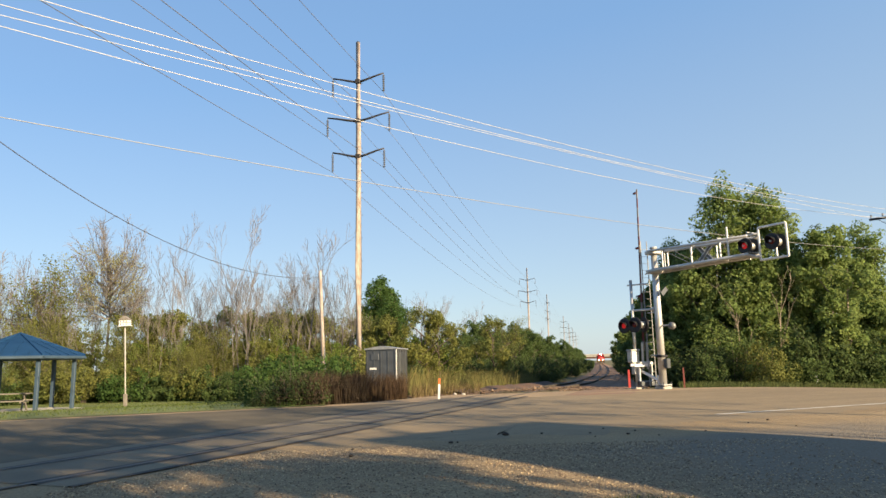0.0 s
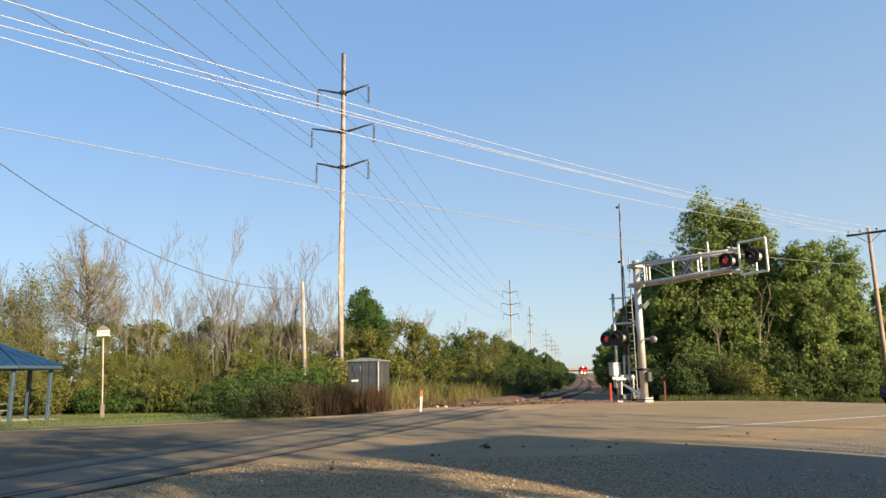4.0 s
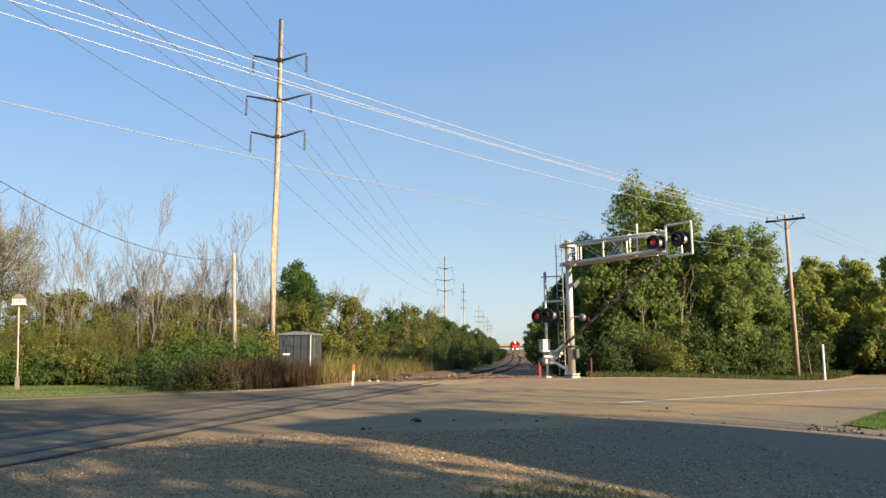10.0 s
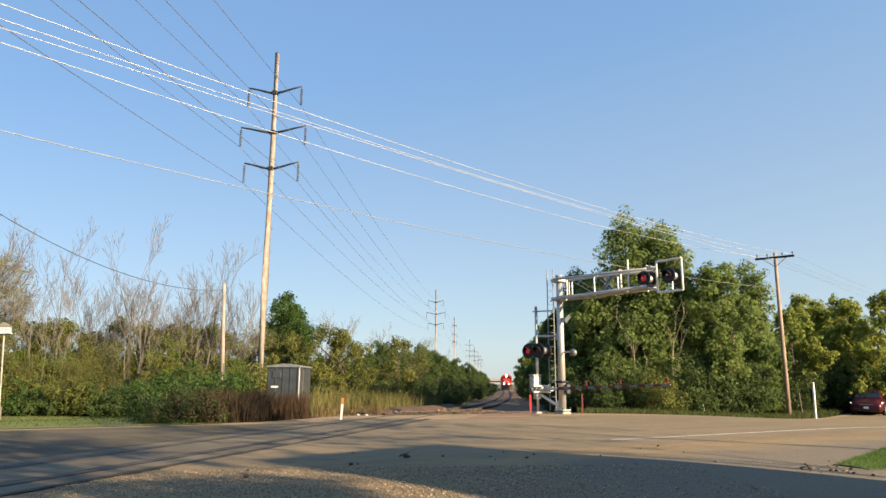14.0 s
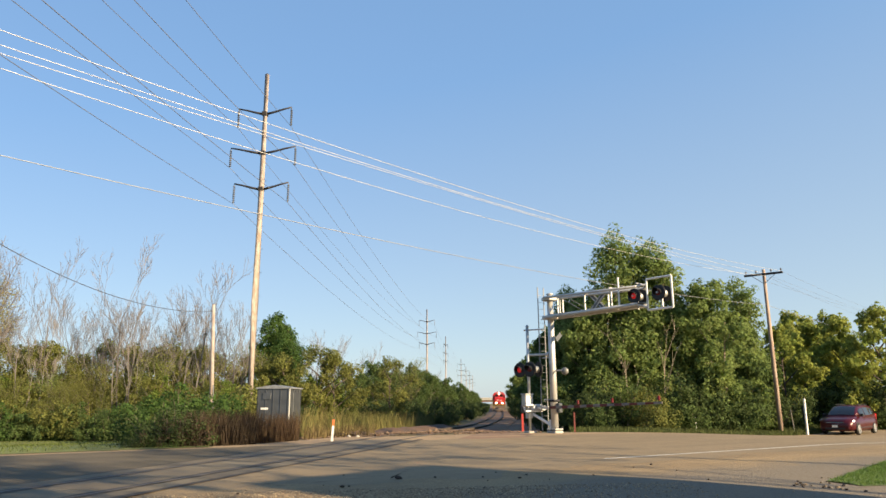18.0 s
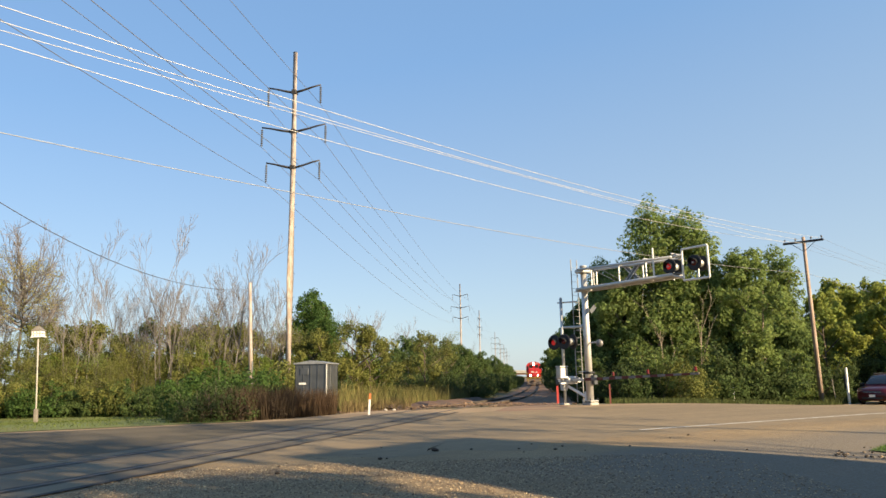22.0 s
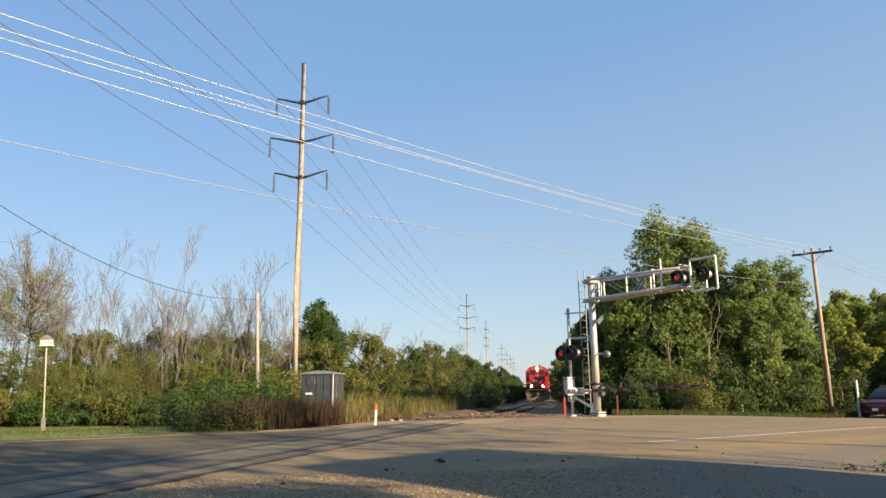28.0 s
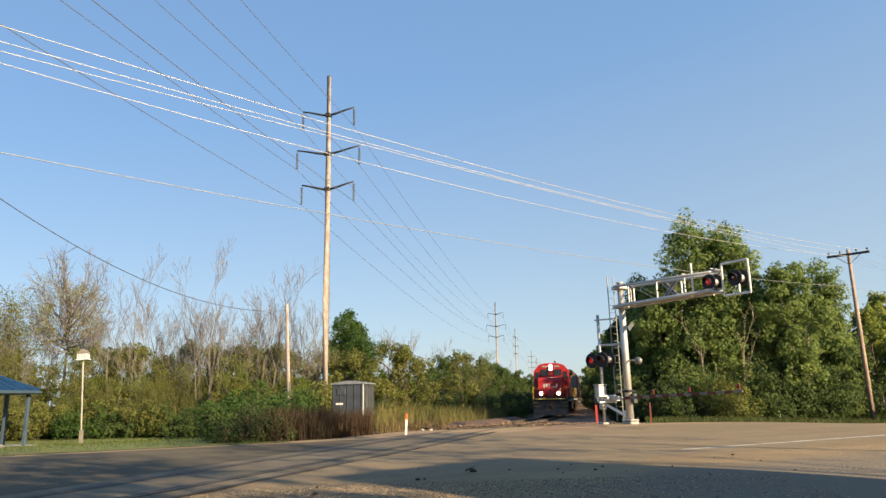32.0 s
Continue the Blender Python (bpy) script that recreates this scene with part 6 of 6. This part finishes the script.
LOWER = [(2.60, .70, .34, .66), (2.52, .84, .26, .80), (2.25, .93, .22, .93), (1.80, .97, .21, 1.00), (1.25, .985, .20, 1.06), (0.3, 1.0, .20, 1.08), (-0.8, 1.0, .20, 1.10), (-1.8, .99, .21, 1.13), (-2.35, .96, .26, 1.14), (-2.53, .88, .36, 1.12)]
UPPER = [(1.38, .86, 1.03, .84, 1.05), (0.90, .93, 1.05, .76, 1.40), (0.38, .95, 1.07, .73, 1.67), (-0.2, .96, 1.08, .74, 1.73), (-0.9, .96, 1.09, .75, 1.75), (-1.9, .95, 1.12, .73, 1.72), (-2.25, .93, 1.13, .71, 1.66), (-2.50, .88, 1.12, .80, 1.20)]


def upper_at(x):
    for a, b in zip(UPPER, UPPER[1:]):
        if a[0] >= x >= b[0]:
            f = (a[0] - x) / (a[0] - b[0])
            return [p + (q - p) * f for p, q in zip(a, b)]
    return UPPER[-1]


def minivan(place, paint, label, lamps_on):
    t = thing("minivan", place, label, "car")
    rings = [[(x, -.86 * w, zb), (x, -w, zb + .16), (x, -w * 1.0, (zb + zt) * .52), (x, -.955 * w, zt), (x, -.5 * w, zt + .035), (x, .5 * w, zt + .035), (x, .955 * w, zt), (x, w, (zb + zt) * .52), (x, w, zb + .16), (x, .86 * w, zb)] for x, w, zb, zt in LOWER]
    part("body", loft(rings), paint, t, smooth=True)
    rings = [[(x, -wb, zb), (x, -wt, zt - .05), (x, -wt * .86, zt), (x, 0, zt + .035), (x, wt * .86, zt), (x, wt, zt - .05), (x, wb, zb)] for x, wb, zb, wt, zt in UPPER]
    part("cabin", loft(rings), paint, t, smooth=True)

    def pane(name, xs, f0, f1, s, parent):
        bm = bmesh.new()
        lo, hi = [], []
        for i, x in enumerate(xs):
            _, wb, zb, wt, zt = upper_at(x)
            zt -= .05
            for f, row in ((f0, lo), (f1, hi)):
                row.append(bm.verts.new((x, s * (wb + (wt - wb) * f + 0.012), zb + (zt - zb) * f)))
        for i in range(len(xs) - 1):
            bm.faces.new((lo[i], lo[i + 1], hi[i + 1], hi[i]))
        bmesh.ops.recalc_face_normals(bm, faces=bm.faces)
        bmesh.ops.solidify(bm, geom=bm.faces[:], thickness=0.008)
        return part(name, bm, M_GLASS, parent, "dark tinted glass")

    for s in (-1, 1):
        pane("side_window", (0.72, 0.38, -0.08), .10, .86, s, t)
        pane("side_window", (-0.18, -0.6, -1.05), .10, .86, s, t)
        pane("side_window", (-1.15, -1.6, -2.1), .12, .84, s, t)
        for x in (1.55, -1.53):
            bm = bmesh.new()
            lathe(bm, [(.375, -.02), (.375, .016), (.35, .02)], pose(x, s * .97, .37, -90 * s, 0, 0), 20)
            part("wheel_arch", bm, M_PLASTIC, t)
        part("mirror", bx(.16, .24, .17, pose(0.92, s * 1.06, 1.16), .04), M_PLASTIC, t)
        for x in (0.15, -0.95):
            part("door_handle", bx(.18, .03, .035, pose(x, s * 1.005, .93), .008), paint, t)
        part("sill_trim", bx(2.3, .03, .05, pose(0, s * 1.0, .42), .01), M_PLASTIC, t)
        bm = bmesh.new()
        bmesh.ops.create_icosphere(bm, subdivisions=3, radius=1.0, matrix=pose(2.19, s * .79, .80, 0, 8, -s * 24) @ Matrix.Diagonal((.31, .13, .095, 1)))
        part("headlight", bm, M_LAMPON if lamps_on else M_LAMP, t, smooth=True)
        part("tail_light", bx(.16, .10, .42, pose(-2.42, s * .87, .98, 0, -4, 0), .03), M_TAIL, t, "red tail lamp")
        part("roof_rail", rd((0.1, s * .62, 1.79), (-1.8, s * .62, 1.80), .018, sides=6), M_PLASTIC, t)
    for name, x0, x1, w0, w1 in (("windscreen", 1.24, .44, .74, .62), ("rear_window", -2.28, -2.44, .66, .72)):
        bm = bmesh.new()
        n = 5
        rows = []
        for i in range(n):
            x = x0 + (x1 - x0) * i / (n - 1)
            zt = upper_at(x)[4]
            w = w0 + (w1 - w0) * i / (n - 1)
            rows.append([bm.verts.new((x + (.012 if x > 0 else -.012), y * w, zt + .035 * (1 - abs(y)) + .012)) for y in (-1, -.5, 0, .5, 1)])
        for a, b in zip(rows, rows[1:]):
            for k in range(4):
                bm.faces.new((a[k], a[k + 1], b[k + 1], b[k]))
        bmesh.ops.recalc_face_normals(bm, faces=bm.faces)
        part(name, bm, M_GLASS, t, "dark tinted glass", smooth=True)
    part("grille", bx(.05, .95, .16, pose(2.57, 0, .70), .02), M_PLASTIC, t)
    part("grille_bar", bx(.06, .9, .025, pose(2.585, 0, .72), .008), M_CHROME, t)
    part("front_bumper", bx(.16, 1.62, .22, pose(2.53, 0, .44), .05), paint, t)
    part("air_intake", bx(.05, 1.1, .12, pose(2.61, 0, .38), .01), M_PLASTIC, t)
    part("number_plate", bx(.02, .31, .15, pose(2.625, 0, .52)), M_WHITE, t, "blank pale plate")
    part("rear_bumper", bx(.16, 1.72, .24, pose(-2.54, 0, .46), .05), paint, t)
    wheels = []
    for x in (1.55, -1.53):
        for s in (-1, 1):
            bm = bmesh.new()
            lathe(bm, [(.24, -.11), (.31, -.11), (.34, -.07), (.34, .07), (.31, .11), (.24, .11)], pose(0, 0, 0, 90, 0, 0), 24)
            w = part("wheel", bm, M_TYRE, t, "black tyre with a silver wheel cover", smooth=False)
            w.matrix_basis = pose(x, s * .925, .34)
            bm = bmesh.new()
            lathe(bm, [(.265, .0), (.265, .03), (.225, .045), (.07, .03), (.05, .05)], pose(0, s * .085, 0, -90 * s, 0, 0), 24)
            rim = part("rim", bm, M_RIM, w)
            for k in range(7):
                a = k * 2 * math.pi / 7
                part("spoke_gap", bx(.07, .01, .03, pose(.145 * math.cos(a), s * .128, .145 * math.sin(a), 0, -math.degrees(a), 0), .003), M_PLASTIC, w)
            wheels.append((w, x, s * .925))
    return t, wheels


def van_pose(u, v, turn=0.0):
    px, py = xy(u, v)
    qx, qy = xy(u - 1.0, v)
    return pose(px, py, gz(px, py) + 0.012, 0, 0, math.degrees(math.atan2(qy - py, qx - px)) - turn)


black_van, black_wheels = minivan(van_pose(60, 18.9), M_VANBLACK, "black minivan with silver wheel covers driving along the road", False)
red_van, red_wheels = minivan(van_pose(60, 20.8), M_VANRED, "dark red minivan with lit headlamps waiting on the road", True)

# ---- train ----
M_TRED = mat("faded red locomotive paint", (0.37, 0.019, 0.021), 0.45, var=0.22, scale=1.2, grain=25)
M_TBLACK = mat("sooty black paint", (0.05, 0.043, 0.038), 0.7, var=0.4, scale=1.5)
M_TDIRT = mat("dusty underframe steel", (0.13, 0.10, 0.08), 0.85, var=0.5, scale=2.5, second=(0.06, 0.048, 0.04))
M_TYELLOW = mat("yellow safety paint", (0.50, 0.33, 0.04), 0.5, var=0.15)
M_TWHITE = mat("dusty white marking", (0.55, 0.52, 0.48), 0.6, var=0.2)
M_TDIM = mat("dim number board", (0.30, 0.24, 0.20), 0.5, var=0.4, scale=9)
M_HEAD = mat("lit locomotive lamp", (0.9, 0.85, 0.7), 0.2, emit=(1.0, 0.86, 0.60, 28.0))
M_CAR1 = mat("rust brown wagon paint", (0.13, 0.065, 0.04), 0.8, var=0.4, scale=0.8, grain=12, rnd=0.2)
M_CAR2 = mat("dusty wagon steel", (0.22, 0.18, 0.15), 0.8, var=0.35, scale=0.8, grain=12)


def bogie(parent, x, axles, gap):
    part("bogie_frame", bx(gap * (axles - 1) + 1.0, 2.2, 0.42, pose(x, 0, .62), .05), M_TBLACK, parent)
    for k in range(axles):
        bm = bmesh.new()
        for s in (-1, 1):
            lathe(bm, [(.46, -.07), (.50, -.05), (.475, .06), (.2, .07)], pose(x + (k - (axles - 1) / 2) * gap, s * .75, .48, 90, 0, 0), 16)
        rod(bm, (x + (k - (axles - 1) / 2) * gap, -.75, .48), (x + (k - (axles - 1) / 2) * gap, .75, .48), .09)
        part("wheelset", bm, M_RUST, parent)


def locomotive():
    t = thing("locomotive", pose(0, 0, 0), "red-fronted diesel locomotive with lit headlights and ditch lights", "locomotive")
    # origin under the front coupler, the engine reaches back along -x
    part("deck", bx(17.6, 3.0, .30, pose(-9.1, 0, 1.45), .03), M_TBLACK, t)
    part("side_sill", bx(17.4, 3.06, .16, pose(-9.1, 0, 1.30), .02), M_TWHITE, t, "pale stripe along the sill")
    part("pilot", extrude_outline([(-.25, .30), (-.02, .30), (-.08, 1.30), (-.25, 1.30)], -1.45, 1.45), M_TDIRT, t)
    part("snow_plough", extrude_outline([(-.1, .16), (.38, .14), (.10, .62), (-.1, .70)], -1.38, 1.38), M_TDIRT, t)
    part("anti_climber", bx(.34, 2.5, .10, pose(-.05, 0, 1.44), .03), M_TYELLOW, t)
    part("coupler", bx(.6, .28, .34, pose(.30, 0, .88), .06), M_RUST, t)
    for s in (-1, 1):
        for k in range(3):
            part("step", bx(.35, .45, .04, pose(-.2, s * 1.24, .55 + .3 * k)), M_TYELLOW, t)
        part("stair_guard", bx(.05, .10, 1.15, pose(-.02, s * 1.46, .85), .01), M_TBLACK, t)
        part("grab_rail", tb([(-.02, s * 1.42, .9), (-.02, s * 1.42, 2.35), (-.25, s * 1.42, 2.42), (-1.9, s * 1.46, 2.42)], .022, 6), M_TYELLOW, t)
        part("front_rail", tb([(.02, s * 1.38, 2.3), (.02, s * .95, 2.32), (.02, s * .55, 1.95), (.02, s * .5, 1.5)], .02, 6), M_TYELLOW, t)
        part("side_rail", tb([(-3.8, s * 1.46, 2.42), (-16.8, s * 1.46, 2.42)], .02, 6), M_TYELLOW, t)
        for k in range(9):
            part("stanchion", rd((-4.0 - k * 1.6, s * 1.46, 1.55), (-4.0 - k * 1.6, s * 1.46, 2.42), .018, sides=6), M_TYELLOW, t)
    nose = [(-.95, 1.6), (-.78, 1.75), (-.70, 2.95), (-.95, 3.22), (-2.35, 3.36), (-2.35, 1.6)]
    part("nose", extrude_outline(nose, -1.02, 1.02), M_TRED, t)
    part("nose_door", bx(.03, .62, 1.35, pose(-.735, .0, 2.30, 0, -3.3, 0), .02), M_TRED, t)
    for y, z, w, h in ((-.56, 2.62, .10, .42), (-.36, 2.79, .34, .09), (-.36, 2.45, .34, .09), (.08, 2.62, .10, .42), (.30, 2.62, .16, .30), (.52, 2.62, .10, .42)):
        part("nose_emblem", bx(.012, w, h, pose(-.712 - (z - 2.57) * .058, -y, z, 0, -3.3, 0), .003), M_TWHITE, t, "pale emblem block")
    roofed = [(-1.52, 1.6), (-1.52, 3.85), (-1.05, 4.38), (-.55, 4.52), (.55, 4.52), (1.05, 4.38), (1.52, 3.85), (1.52, 1.6)]
    bm = extrude_outline(roofed, -1.2, 1.2)
    bmesh.ops.transform(bm, matrix=pose(-3.4, 0, 0, 0, 0, 90), verts=bm.verts)
    part("cab", bm, M_TRED, t)
    for s in (-1, 1):
        part("front_window", bx(.03, .66, .56, pose(-2.19, s * .58, 3.70), .03), M_GLASS, t, "dark cab window")
        part("corner_window", bx(.03, .34, .60, pose(-2.19, s * 1.22, 3.46), .03), M_GLASS, t)
        part("side_window", bx(1.0, .03, .62, pose(-3.3, s * 1.53, 3.35), .03), M_GLASS, t)
        part("number_board", bx(.05, .50, .17, pose(-2.18, s * .52, 4.22), .02), M_TDIM, t, "pale number board with unreadable figures")
        part("ditch_light_box", bx(.2, .30, .34, pose(-.02, s * .74, 1.82), .03), M_TBLACK, t)
        bm = bmesh.new()
        lathe(bm, [(.125, 0), (.12, .03), (.06, .05)], pose(.09, s * .74, 1.90, 0, 90, 0), 14)
        part("ditch_light", bm, M_HEAD, t, "glowing ditch light")
    part("headlight_box", bx(.16, .34, .56, pose(-2.16, 0, 4.12), .04), M_TRED, t)
    for z in (4.27, 4.02):
        bm = bmesh.new()
        lathe(bm, [(.115, 0), (.11, .03), (.05, .045)], pose(-2.07, 0, z, 0, 90, 0), 14)
        part("headlight", bm, M_HEAD, t, "glowing headlight")
    bm = extrude_outline([(-.95, 1.6), (-.95, 4.0), (-.7, 4.3), (.7, 4.3), (.95, 4.0), (.95, 1.6)], -6.1, 6.1)
    bmesh.ops.transform(bm, matrix=pose(-10.7, 0, 0, 0, 0, 90), verts=bm.verts)
    part("long_hood", bm, M_TBLACK, t)
    part("radiator", bx(3.2, 2.5, .55, pose(-15.0, 0, 4.05), .06), M_TBLACK, t)
    for k in range(3):
        bm = bmesh.new()
        lathe(bm, [(.62, 4.3), (.62, 4.46), (.5, 4.5)], pose(-13.9 - k * 1.3, 0, .05), 16)
        part("roof_fan", bm, M_TBLACK, t)
    part("exhaust_stack", bx(.7, .35, .3, pose(-9.5, 0, 4.42), .04), M_TBLACK, t)
    part("horn", rd((-3.2, .35, 4.55), (-2.7, .35, 4.68), .03, .08), M_TBLACK, t)
    part("fuel_tank", bx(4.6, 2.7, .8, pose(-9.1, 0, .80), .12), M_TBLACK, t)
    bogie(t, -3.6, 2, 2.75)
    bogie(t, -14.6, 2, 2.75)
    return t


def hopper_car():
    t = thing("freight_car", pose(0, 0, 0), "rusty brown covered freight car with ribbed sides", "freight car", "cars of the train")
    L = 15.2
    bm = extrude_outline([(-1.15, 1.1), (-1.5, 1.6), (-1.5, 3.95), (-1.1, 4.35), (1.1, 4.35), (1.5, 3.95), (1.5, 1.6), (1.15, 1.1)], -L / 2 + .8, L / 2 - .8)
    bmesh.ops.transform(bm, matrix=pose(0, 0, 0, 0, 0, 90), verts=bm.verts)
    part("body", bm, M_CAR1, t)
    for k in range(12):
        for s in (-1, 1):
            part("side_rib", bx(.11, .10, 2.3, pose(-6.4 + k * 1.165, s * 1.54, 2.76), .015), M_CAR2, t)
    part("centre_sill", bx(L, .8, .4, pose(0, 0, 1.0), .03), M_TBLACK, t)
    for e in (-1, 1):
        part("end_platform", bx(.9, 2.9, .12, pose(e * (L / 2 - .35), 0, 1.25), .02), M_CAR1, t)
        part("end_ladder", bx(.06, .45, 3.0, pose(e * (L / 2 - .78), -1.2, 2.8), .01), M_CAR2, t)
        part("end_sheet", extrude_outline([(-.04, 1.3), (.04, 1.3), (.04, 4.0), (-.04, 4.0)], -1.4, 1.4), M_CAR2, t, at=pose(e * (L / 2 - .76), 0, 0))
        part("coupler", bx(.5, .25, .3, pose(e * (L / 2 + .2), 0, .88), .05), M_RUST, t)
        bogie(t, e * (L / 2 - 2.0), 2, 1.8)
    part("roof_hatch", bx(L - 3, .6, .12, pose(0, 0, 4.4), .02), M_CAR2, t)
    for k in range(3):
        part("hopper_gate", extrude_outline([(-1.3, 1.2), (1.3, 1.2), (.4, .45), (-.4, .45)], -.9, .9), M_CAR1, t, at=pose(-4 + 4 * k, 0, 0))
    return t


loco = locomotive()
cars = [hopper_car()]
for k in range(6):
    cars.append(copy_thing(cars[0], pose(0, 0, 0)))


# ---- what moves ----
VAN_U0, VAN_SPEED = 5.37, 18.5           # where the black van's middle is at 5.5 s, and metres a second
RED_V = 20.8
RED_U = [(0, 151.8), (9, 96.8), (12, 67.8), (13.2, 57.3), (14.5, 49.5), (15.5, 47.5), (17, 46.1), (18, 45.65), (19, 45.2), (20, 44.8), (21, 44.55), (22, 44.4), (23, 44.0), (25, 43.5), (27.5, 43.0), (29, 42.9), (32, 42.8)]


def train_pose(s, tail=None):
    """A pose on the rails: nose at s, carried on two points along the line."""
    a, _ = on_track(s)
    b, _ = on_track(s + (tail or 10.0))
    d = a - b
    rz = math.degrees(math.atan2(d.y, d.x))
    return a, d, rz


def motions():
    # gate arm
    rows = []
    for t, a in ((0, 87.5), (6.4, 87.0), (7.0, 78.0), (7.5, 67.0), (8.0, 56.5), (8.5, 46.8), (9.0, 38.5), (9.5, 31.5), (10.0, 25.5), (10.5, 19.4), (11.0, 14.5), (11.5, 10.0), (12.0, 6.8), (12.6, 4.6), (13.2, 2.4), (14.0, 1.5), (32, 1.5)):
        rows.append((t, pose(0.10, 0.33, 1.05, 0, -a, 0)))
    walk(gate_arm, rows)
    # black van: along the far lane, and away
    t0, t1 = 1.2, 11.0
    rows = [(0, van_pose(VAN_U0 + VAN_SPEED * (5.5 - t0), 18.9))]
    t = t0
    while t < t1:
        rows.append((t, van_pose(VAN_U0 + VAN_SPEED * (5.5 - t), 18.9)))
        t += 0.4
    rows.append((t1, van_pose(VAN_U0 + VAN_SPEED * (5.5 - t1), 18.9)))
    rows.append((32, rows[-1][1]))
    walk(black_van, rows)
    for w, x, y in black_wheels:
        wr = [(0, pose(x, y, .34))]
        n = int((7.0 - 4.0) * FPS)
        for k in range(n + 1):
            wr.append((4.0 + k / FPS, pose(x, y, .34) @ Matrix.Rotation(1.48 * k, 4, "Y")))
        wr.append((32, wr[-1][1]))
        walk(w, wr)
    # red van: slows down and creeps up to the gate
    walk(red_van, [(t, van_pose(u - 0.2, RED_V, 7.0 * step01((t - 13) / 4))) for t, u in RED_U])
    for w, x, y in red_wheels:
        wr = []
        for (ta, ua), (tb, ub) in zip(RED_U, RED_U[1:]):
            n = min(max(1, int(abs(ua - ub) / 0.4)), max(1, int((tb - ta) * FPS)))
            for k in range(n):
                u = ua + (ub - ua) * k / n
                wr.append((ta + (tb - ta) * k / n, pose(x, y, .34) @ Matrix.Rotation((RED_U[0][1] - u) / .34, 4, "Y")))
        wr.append((32, pose(x, y, .34) @ Matrix.Rotation((RED_U[0][1] - RED_U[-1][1]) / .34, 4, "Y")))
        wr = [r for i, r in enumerate(wr) if i == 0 or frame(r[0]) > frame(wr[i - 1][0])]
        walk(w, wr)
    # train: comes on at an even pace
    end = s_at_distance(59.0)
    times = [0, 2, 4, 6, 8, 10, 12, 14, 16, 18, 20, 22, 24, 26, 28, 29, 30, 31, 32]
    rows = []
    for t in times:
        a, d, rz = train_pose(end + TRAIN_SPEED * (32 - t), 17.0)
        rows.append((t, pose(a.x, a.y, a.z, 0, 0, rz)))
    walk(loco, rows)
    for k, c in enumerate(cars):
        rows = []
        for t in times:
            s = end + TRAIN_SPEED * (32 - t) + 18.6 + k * 15.9 + 7.6
            p, d = on_track(s)
            rows.append((t, pose(p.x, p.y, p.z, 0, 0, 180 + math.degrees(math.atan2(d.y, d.x)))))
        walk(c, rows)


TRAIN_SPEED = 7.9
motions()
